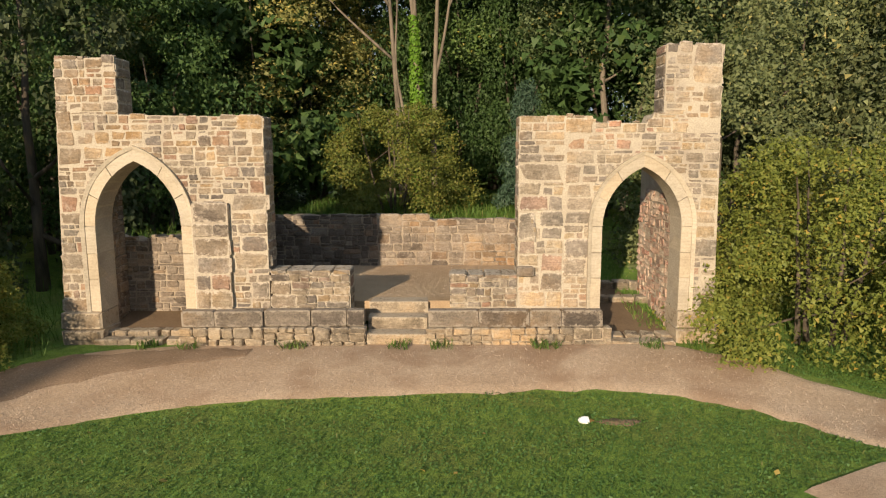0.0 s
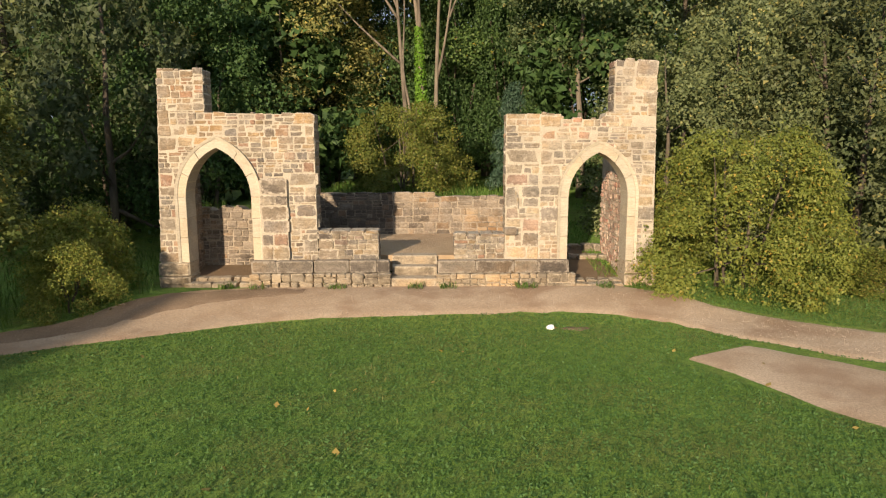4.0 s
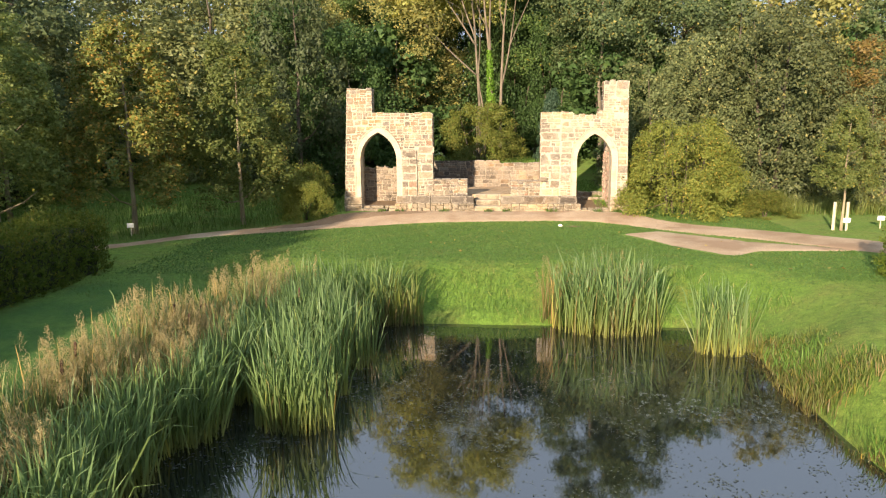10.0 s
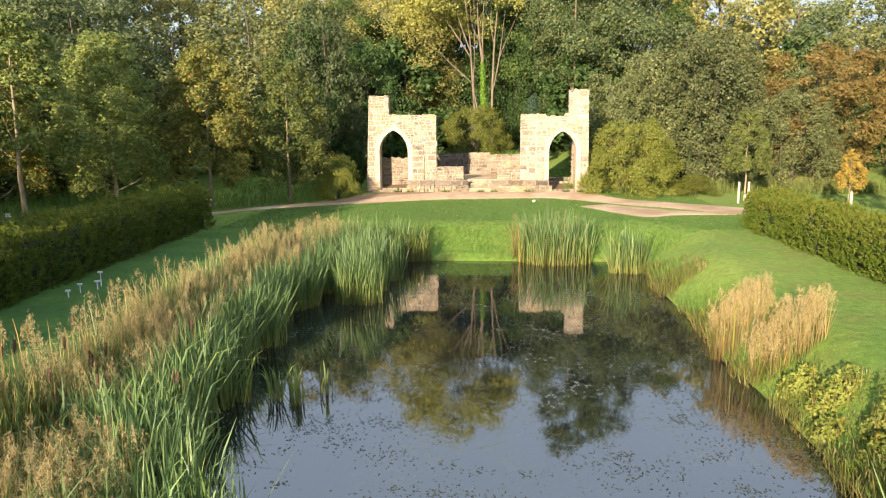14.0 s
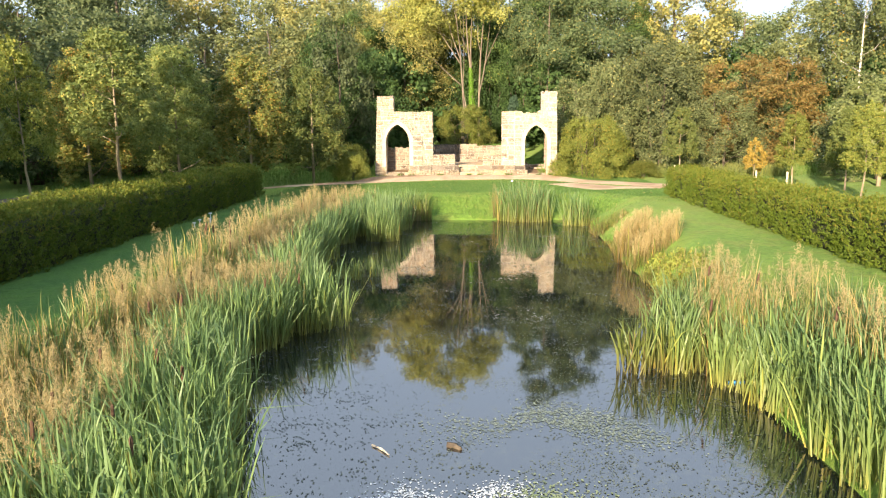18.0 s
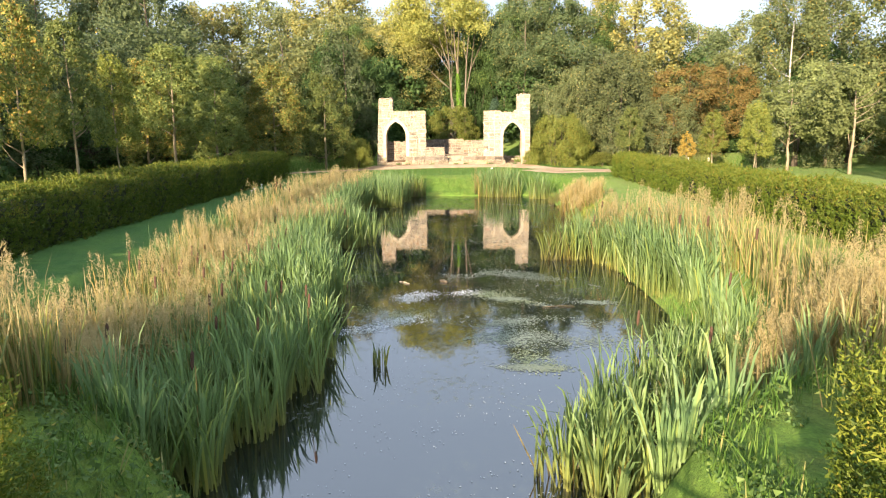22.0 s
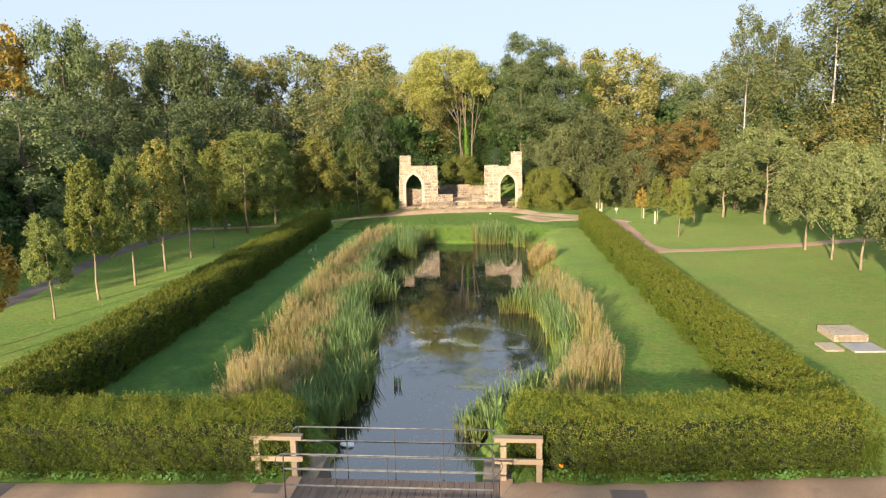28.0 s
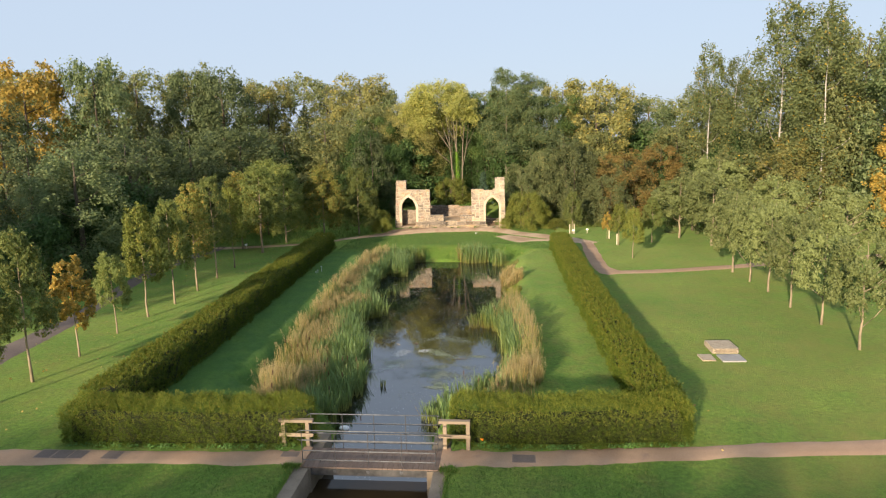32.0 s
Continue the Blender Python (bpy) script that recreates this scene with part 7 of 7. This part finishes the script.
_r = np.random.default_rng(201)
x, y = scatter(_r, 145000, -8.5, 10, -11, 0.5, mown)
pos = on_lawn(x, y) + np.array([0, 0, 0.03])
solid("clover", small_leaves("clover", pos, np.tile([0, 0, 1.0], (len(pos), 1)), 0.028, CLOVER, _r, 0.9, 0, 0.7), "fine clover and grass leaves carpeting the lawn", "grass", "stuff")
x, y = scatter(_r, 24000, -9, 10, -13.2, 0.5, mown)
solid("lawn_blades", blades("lawn_blades", on_lawn(x, y), _r.uniform(0.03, 0.075, len(x)), np.full(len(x), 0.009), GRASS_BLADE, _r, 0.4, 0.5), "short mown grass blades before the ruin", "grass", "stuff")
soil = Build()
_n = 18
_ring = [(3.05 + (0.34 + 0.07 * math.sin(3 * a)) * math.cos(a), -2.95 + (0.13 + 0.03 * math.sin(4 * a)) * math.sin(a)) for a in np.linspace(0, 2 * math.pi, _n, endpoint=False)]
_z = float(ground_height(3.05, -2.95))
soil.add([(u, v, _z - 0.02) for u, v in _ring] + [(3.05 + 0.6 * (u - 3.05), -2.95 + 0.6 * (v + 2.95), _z + 0.02) for u, v in _ring], [(i, (i + 1) % _n, _n + (i + 1) % _n, _n + i) for i in range(_n)] + [tuple(range(_n, 2 * _n))])
solid("molehill", soil.mesh("molehill", EARTH, True), "low patch of bare brown soil in the lawn", "soil")
x1, y1 = scatter(_r, 11000, -22, -5.4, -9, 5, lambda x, y: y > path_back(x) + 0.15)
x2, y2 = scatter(_r, 6000, 6, 26, -3, 6, lambda x, y: y > np.maximum(path_back(x) + 0.3, -1.0 + 0.06 * x))
x3, y3 = scatter(_r, 5000, -3.3, 2.9, 4.5, 9.5, lambda x, y: y > 0)
x, y = np.r_[x1, x2, x3], np.r_[y1, y2, y3]
solid("rough_grass", blades("rough_grass", on_lawn(x, y), _r.uniform(0.12, 0.4, len(x)), np.full(len(x), 0.014), GRASS_BLADE, _r, 0.3, 0.5), "unmown rough grass under the woodland edge", "grass", "stuff")
x, y = scatter(_r, 9000, 11, 19, -0.5, 3.2, lambda x, y: y > 0.9 - 0.05 * x)
solid("tall_grass", blades("tall_grass", on_lawn(x, y), _r.uniform(0.4, 0.85, len(x)), np.full(len(x), 0.012), REED_LIGHT, _r, 0.25, 0.5), "tall pale meadow grass beneath the sallows", "grass", "stuff")
x, y = scatter(_r, 75000, -6, 7.4, -42.3, -9.5, lambda x, y: (pond_edge(x, y) > -0.32) & (pond_edge(x, y) < 0.35 + 0.3 * np.sin(y * 0.8) ** 2 + 0.9 * (y > -11.6)) & (x > -4.4))
h = _r.uniform(0.06, 0.22, len(x)) * (1 + 0.6 * np.sin(x * 2.3 + y * 1.7))
solid("bank_sedge", blades("bank_sedge", on_lawn(x, y), h, np.full(len(x), 0.010), GRASS_BLADE, _r, 0.35, 0.6), "yellowing sedge and weeds along the water's edge", "grass", "stuff")
for nm, mat, seed, n in (("bank_weeds", REED_LIGHT, 221, 22000), ("dead_bank_grass", DRY, 222, 4500)):
    _q = np.random.default_rng(seed)
    x, y = scatter(_q, n, 4.6, 6.6, -27.5, -12.5, lambda x, y: (pond_edge(x, y) > -0.3) & (pond_edge(x, y) < 0.85) & (np.sin(y * 1.3 + seed) + np.sin(y * 3.1 + x) > -0.7 + 1.2 * np.maximum(pond_edge(x, y), 0)))
    solid(nm, blades(nm, on_ground(x, y), _q.uniform(0.07, 0.26, len(x)) * (1.0 + 0.5 * np.sin(y * 1.9)) * (1.2 - 0.6 * np.clip(pond_edge(x, y), 0, 1)), np.full(len(x), 0.012), mat, _q, 0.35, 0.5), "yellowing weeds fringing the pond's bank" if seed == 221 else "dead tan grass fringing the pond's bank", "weeds", "stuff")
for k, (wx, wy, wr, wh) in enumerate(((5.75, -22.7, 0.3, 0.35), (5.95, -23.4, 0.35, 0.4), (5.6, -24.0, 0.24, 0.25), (6.15, -24.5, 0.34, 0.5), (5.75, -25.0, 0.3, 0.3), (6.0, -25.9, 0.36, 0.45), (5.65, -26.5, 0.28, 0.35), (5.6, -19.4, 0.22, 0.25), (5.65, -18.2, 0.22, 0.18))):
    _q = np.random.default_rng(400 + k)
    n = int(900 * wr / 0.4)
    a, r = _q.uniform(0, 2 * math.pi, n), wr * np.sqrt(_q.uniform(0, 1, n))
    gx, gy = wx + r * np.cos(a), wy + 0.8 * r * np.sin(a)
    gz = ground_height(gx, gy) + wh * _q.uniform(0.05, 1.0, n) * (1 - 0.6 * (r / wr) ** 2) * (1 + 0.3 * np.sin(3 * a + k))
    herb = thing("bank_weed", "leafy yellow green weed clump on the pond's bank", "weeds", (wx, wy, float(ground_height(wx, wy))), "bank weeds")
    part("foliage", small_leaves("foliage", np.stack([gx, gy, gz], 1), np.stack([np.cos(a), np.sin(a), 0.8 + 0 * a], 1), 0.07, (LEAF_BUSH, LEAF_YELLOW)[k % 2], _q, 0.6, 0.2, 0.8), herb)
    part("stem_mass", blades("stem_mass", on_lawn(gx[:60], gy[:60]), wh * _q.uniform(0.5, 1.05, 60), np.full(60, 0.008), DRY, _q, 0.2, 0.1), herb, kind="stuff")
x, y = scatter(_r, 2600, -5.3, 5.4, -0.55, -0.2, lambda x, y: np.sin(x * 3.1) + np.sin(x * 7.7 + 1) > 0.7)
solid("wall_weeds", blades("wall_weeds", on_lawn(x, y), _r.uniform(0.06, 0.2, len(x)), np.full(len(x), 0.014), GRASS_BLADE, _r, 0.5, 0.6), "tufts of weeds at the foot of the ruin", "weeds", "stuff")
_q = np.random.default_rng(231)
x, y = scatter(_q, 26000, -4.4, 6.4, -44.7, -41.2, lambda x, y: (pond_edge(x, y) > -0.15) & (pond_edge(x, y) < 0.5 + 0.7 * np.sin(2.3 * x + 1.4 * y) ** 2) & (np.abs(x - 1.6) > 2.0))
pos = on_lawn(x, y) + np.stack([0 * x, 0 * x, _q.uniform(0.01, 0.17, len(x)) * (0.6 + 0.4 * np.sin(5.1 * x + 3.7 * y))], 1)
solid("bank_herbs", small_leaves("bank_herbs", pos, np.tile([0, -0.3, 1.0], (len(pos), 1)), 0.05, LEAF_MID, _q, 0.7, 0, 0.8), "low leafy weeds on the bank beside the bridge", "weeds", "stuff")
x, y = scatter(_q, 9000, -4.4, 6.4, -44.7, -41.2, lambda x, y: (pond_edge(x, y) > -0.2) & (pond_edge(x, y) < 0.9) & (np.abs(x - 1.6) > 2.0))
solid("bank_grass", blades("bank_grass", on_lawn(x, y), _q.uniform(0.08, 0.32, len(x)), np.full(len(x), 0.011), GRASS_BLADE, _q, 0.4, 0.6), "rough grass hanging over the bank beside the bridge", "grass", "stuff")
x, y = scatter(_r, 1800, -4.9, -3.4, 0.5, 1.9, lambda x, y: (np.sin(x * 5) + np.sin(y * 4) > 0.5) & (x < -4.1))
x2, y2 = scatter(_r, 2200, 3.5, 4.75, 0.6, 5.5, lambda x, y: (x > 4.3) | (y > 3.2))
x, y = np.r_[x, x2], np.r_[y, y2]
solid("passage_grass", blades("passage_grass", on_lawn(x, y), _r.uniform(0.06, 0.16, len(x)), np.full(len(x), 0.012), GRASS_BLADE, _r, 0.4, 0.5), "tufts of grass inside the arches", "grass", "stuff")
x, y = scatter(_r, 900, -17, 13, -46, -12, lambda x, y: (x < -10.6) | ((x > 11.6) & (_r.uniform(0, 1, len(x)) < 0.25)))
x2, y2 = scatter(_r, 60, -9, 9, -10, -2.5, lambda x, y: y < path_front(x))
pos = on_lawn(np.r_[x, x2], np.r_[y, y2]) + np.array([0, 0, 0.035])
solid("fallen_leaves", leaves("fallen_leaves", pos, np.tile([0, 0, 1.0], (len(pos), 1)), 0.1, DEAD_LEAF, _r, 0.75, 0, 0.4), "scattered yellow and brown fallen leaves", "leaves", "stuff")

# bare earth by the left gateway, with the trees' shade put into its colour
SHADED_EARTH = ground_like("shaded_earth", [(0.3, (0.22, 0.147, 0.094)), (0.7, (0.345, 0.242, 0.16))], 0.8, 34, 0.95, 0.8, 0.015)
solid("bare_earth", ribbon("bare_earth", [(-7.4, -4.3), (-6.0, -3.5), (-4.9, -2.5), (-3.8, -1.6), (-2.2, -0.85)], [(-7.4, -3.3), (-6.2, -2.1), (-5.4, -0.9), (-3.6, -0.36), (-2.2, -0.4)], SHADED_EARTH, 60, 6, 0.034, 0.07), "brown earth beside the gravel, darkened for the trees' shade", "soil", "structure")

# pebbles on the paths
PEBBLE = leaf_material("pebble", (0.33, 0.24, 0.165), (0.46, 0.35, 0.25), (0.56, 0.45, 0.34), 0.0)
x, y = scatter(_r, 34000, -8, 9, -6, 0, lambda x, y: (y > path_front(x) + 0.1) & (y < path_back(x) - 0.2) & (y < -0.3))
x2, y2 = scatter(_r, 7000, -2.5, 2.6, 0.78, 3.9, lambda x, y: y > 0)
pos = np.concatenate([on_lawn(x, y) + np.array([0, 0, 0.042]), np.stack([x2, y2, 0.56 + 0 * x2], 1)])
solid("pebbles", leaves("pebbles", pos, np.tile([0, -0.35, 1.0], (len(pos), 1)), 0.017, PEBBLE, _r, 0.8, 0, 0.5), "loose pebbles on gravel", "gravel", "stuff")

# path ends at the deck
for nm, x0, x1, y0, y1 in (("path_sill_west", -0.74, -0.455, -47.0, -45.9), ("path_sill_east", 3.655, 3.92, -46.95, -45.78)):
    solid(nm, Build().box(x0, x1, y0, y1, -0.4, -0.178).mesh(nm, TARMAC), "tarmac strip butting against the deck", "path", "structure")


# verge grass by the bridge, and weeds under the hedges
def south_lawn(x, y):
    path = np.where(x < 1.6, np.interp(x, [-40, -16, -9.8, -5, -0.7], [-48.5, -47.9, -47.6, -47.3, -47.12]), np.interp(x, [3.9, 7.3, 12.3, 16.7], [-47.0, -46.8, -46.1, -45.7]))
    return (y < path + 0.03) & (np.abs(x - 1.6) > 2.3)


x, y = scatter(_r, 26000, -7, 10, -50.5, -46, south_lawn)
x2, y2 = np.r_[_r.uniform(-1.0, -0.5, 500), _r.uniform(3.7, 4.2, 500)], _r.normal(-47.16, 0.07, 1000)
x3, y3 = np.r_[_r.normal(-0.74, 0.06, 700), _r.normal(3.94, 0.06, 700)], np.tile(_r.uniform(-51, -47.1, 700), 2)
x, y = np.r_[x, x2, x3], np.r_[y, y2, y3]
solid("verge_grass", blades("verge_grass", np.stack([x, y, np.full(len(x), -0.21)], 1), np.r_[_r.uniform(0.03, 0.09, len(x) - 2400), _r.uniform(0.06, 0.18, 2400)], np.full(len(x), 0.009), GRASS_BLADE, _r, 0.45, 0.5), "short grass along the tarmac path", "grass", "stuff")
x = np.r_[_r.uniform(-8.5, -1.0, 700), _r.uniform(4.2, 11, 700)]
y = np.where(x < 0, np.interp(x, [-9, -5, -1.9, -0.7], [-46.2, -46.15, -46.06, -45.75]), np.interp(x, [3.9, 4.8, 7.4, 11.2], [-45.55, -45.7, -45.66, -45.28])) + _r.normal(0, 0.05, len(x))
x, y = x + 0.2 * np.round(np.sin(x * 3)), y
pos = on_lawn(x, y) + np.stack([0 * x, 0 * x, _r.uniform(0.02, 0.14, len(x))], 1)
solid("hedge_weeds", leaves("hedge_weeds", pos, np.tile([0, -0.7, 0.8], (len(pos), 1)), 0.075, CLOVER, _r, 0.6, 0, 0.6), "pale dock and nettle leaves at the hedge's foot", "weeds", "stuff")

poppy = thing("orange_flower", "orange flower on a pale stem before the hedge", "flower", (4.86, -45.86, -0.18))
part("stem", Build().tube([(4.8, -45.8, -0.2), (4.84, -45.86, 0.0), (4.88, -45.93, 0.2)], [0.008, 0.007, 0.006], 6).mesh("stem", GRASS_BLADE), poppy)
_q = np.random.default_rng(9)
_a = _q.uniform(0, 2 * math.pi, 14)
part("petals", leaves("petals", np.array([4.88, -45.93, 0.22]) + 0.03 * np.stack([np.cos(_a), np.sin(_a), 0.6 * np.sin(2 * _a)], 1), np.stack([np.cos(_a), np.sin(_a) - 0.8, 0.3 + 0 * _a], 1), 0.06, PETAL, _q, 0.8), poppy, "bright orange petals")
_a = _q.uniform(0, 2 * math.pi, 10)
part("foliage", leaves("foliage", np.array([4.92, -45.92, 0.12]) + 0.06 * np.stack([np.cos(_a), 0.4 * np.sin(_a), 0.5 * np.sin(_a)], 1), np.tile([0, -0.7, 0.6], (10, 1)), 0.10, CLOVER, _q, 0.35), poppy)

# ---- on the water ----
SCUM, _nt, _p = material("algae_film")
_f = world_noise(_nt, 3.0, 5)
_nt.links.new(ramp(_nt, _f, [(0.35, (0.16, 0.20, 0.08)), (0.65, (0.30, 0.33, 0.18))]), _p.inputs["Base Color"])
_p.inputs["Roughness"].default_value = 0.5
FOAM, _nt, _p = material("pale_foam")
_f = world_noise(_nt, 12.0, 5)
_nt.links.new(ramp(_nt, _f, [(0.35, (0.42, 0.45, 0.46)), (0.65, (0.68, 0.70, 0.70))]), _p.inputs["Base Color"])
_p.inputs["Roughness"].default_value = 0.6
WEED = leaf_material("floating_weed", (0.07, 0.085, 0.05), (0.12, 0.14, 0.085), (0.20, 0.22, 0.15), 0.1)


def flecks(name, label, line, width, n, size, mat, seed):
    """Small flat flecks floating along a line."""
    rng = np.random.default_rng(seed)
    pts = curve_points(line, 60)
    k = rng.integers(0, len(pts), n)
    q = pts[k] + rng.normal(0, 1, (n, 2)) * np.array(width)
    patchy = np.sin(q[:, 0] * 3.1 + 1.3 * np.sin(q[:, 1] * 2.2)) + np.sin(q[:, 1] * 3.7 + 1.7 * np.sin(q[:, 0] * 1.9))
    ok = (pond_edge(q[:, 0], q[:, 1]) < -0.1) & (patchy > rng.normal(-0.2, 0.6, n))
    q = q[ok]
    pos = np.concatenate([q, np.full((len(q), 1), WATER + 0.006)], 1)
    return solid(name, leaves(name, pos, np.tile([0, 0, 1.0], (len(pos), 1)), size, mat, rng, 0.7, 0, 0.02), label, "algae", "stuff")


flecks("duckweed", "specks of floating weed on the pond", [(0.5, -14), (1, -20), (1.5, -27), (1.2, -32), (1.5, -36)], (1.9, 1.5), 8000, 0.02, WEED, 301)
flecks("duckweed", "rafts of floating weed on the pond", [(2.2, -27), (2.6, -31), (3.0, -33), (2.6, -35.5)], (1.0, 0.8), 7000, 0.022, WEED, 302)


def weed_rafts(name, label, clusters, per, seed):
    """Many small ragged rafts of pondweed breaking the surface."""
    rng = np.random.default_rng(seed)
    cx, cy = rng.uniform(-4.6, 5.4, clusters), rng.uniform(-37.5, -12.5, clusters)
    drift = np.sin(cx * 1.1 + 0.7 * cy) + np.sin(cy * 0.9 - 0.8 * cx + 2) + np.sin(2.3 * cx + 1.7 * cy)
    ok = (pond_edge(cx, cy) < -0.4) & (drift > rng.normal(-0.5, 0.8, clusters))
    cx, cy = cx[ok], cy[ok]
    k = np.repeat(np.arange(len(cx)), per)
    wide = rng.uniform(0.05, 0.2, len(cx))[k]
    q = np.stack([cx[k] + rng.normal(size=len(k)) * wide * 1.5, cy[k] + rng.normal(size=len(k)) * wide, WATER + 0.005 + 0 * wide], 1)
    return solid(name, leaves(name, q, np.tile([0, 0, 1.0], (len(q), 1)), 0.042, DARK_WEED, rng, 0.4, 0, 0.05), label, "pondweed", "stuff")


DARK_WEED = leaf_material("dark_pondweed", (0.055, 0.068, 0.05), (0.085, 0.1, 0.072), (0.125, 0.14, 0.1), 0.1)
weed_rafts("pondweed", "ragged dark rafts of pondweed on the surface", 1500, 22, 311)
flecks("foam", "pale foam drawn into a curved streak", [(-0.5, -36.6), (0.0, -36.1), (0.6, -35.6)], (0.2, 0.15), 1700, 0.03, FOAM, 303)
flecks("foam", "pale foam drawn into a curved streak", [(0.1, -34.5), (0.4, -33.9), (1.0, -33.4), (1.6, -33.6)], (0.22, 0.16), 2900, 0.03, FOAM, 304)
flecks("algae", "thin raft of green algae", [(1.9, -33.6), (2.5, -34.0), (3.1, -34.2)], (0.32, 0.22), 2200, 0.035, SCUM, 305)
flecks("algae", "thin raft of green algae", [(0.2, -34.9), (0.3, -35.4), (-0.3, -35.9)], (0.4, 0.3), 1800, 0.032, SCUM, 306)
flecks("algae", "thin raft of green algae", [(2.4, -37.4), (2.7, -37.9), (2.9, -38.4)], (0.16, 0.18), 900, 0.032, SCUM, 307)
PALE_WEED = leaf_material("pale_pondweed", (0.12, 0.145, 0.105), (0.185, 0.215, 0.16), (0.26, 0.29, 0.225), 0.1)
for k, (line, width, n) in enumerate((([(2.1, -34.1), (3.2, -34.0)], (0.22, 0.09), 2600), ([(3.3, -34.5), (4.3, -34.4)], (0.24, 0.11), 2600), ([(1.5, -36.0), (2.6, -35.8), (3.7, -35.9)], (0.3, 0.16), 4200), ([(1.9, -37.2), (2.6, -36.7), (4.0, -37.0)], (0.35, 0.3), 4600), ([(2.3, -38.3), (3.0, -38.3)], (0.18, 0.08), 1200), ([(1.2, -31.8), (2.4, -31.5), (3.6, -32.2)], (0.4, 0.3), 3200))):
    flecks("pondweed_raft", "pale grey green raft of pondweed on the surface", line, width, n, 0.034, PALE_WEED, 320 + k)
flecks("foam_specks", "bright specks of foam drifting near the bridge", [(0.9, -38), (1.5, -40), (1.5, -43), (1.6, -45.5)], (0.9, 0.7), 1000, 0.022, FOAM, 308)


def floating_stick(name, label, a, b, r, mat):
    bld = Build().tube([(a[0], a[1], WATER + 0.015), ((a[0] + b[0]) / 2, (a[1] + b[1]) / 2 + 0.03, WATER + 0.02), (b[0], b[1], WATER + 0.015)], [r, r * 0.9, r * 0.5], 6)
    solid(name, bld.mesh(name, mat), label, "branch")


floating_stick("branch", "thin dead branch floating on the pond", (3.1, -34.8), (3.75, -34.7), 0.011, BARK)
floating_stick("stick", "orange brown stick floating on the pond", (-0.05, -32.5), (0.2, -32.75), 0.018, STAKE)
floating_stick("driftwood", "dark lump of driftwood on the water", (0.9, -32.45), (1.08, -32.55), 0.045, BARK)


# ---- label pegs by the hedge ----
for px, py, ph in ((-7.7, -20.3, 0.13), (-7.7, -19.9, 0.17), (-7.5, -19.6, 0.17), (-7.6, -19.3, 0.3)):
    z = float(ground_height(px, py))
    peg = thing("marker_peg", "small white marker peg with a flat head", "peg", (px, py, z), "marker pegs")
    part("stake", Build().tube([(px, py, z - 0.05), (px, py, z + ph)], [0.012, 0.012], 6).mesh("stake", FOAM), peg)
    part("head", Build().box(px - 0.045, px + 0.045, py - 0.03, py + 0.03, z + ph, z + ph + 0.03).mesh("head", FOAM), peg)
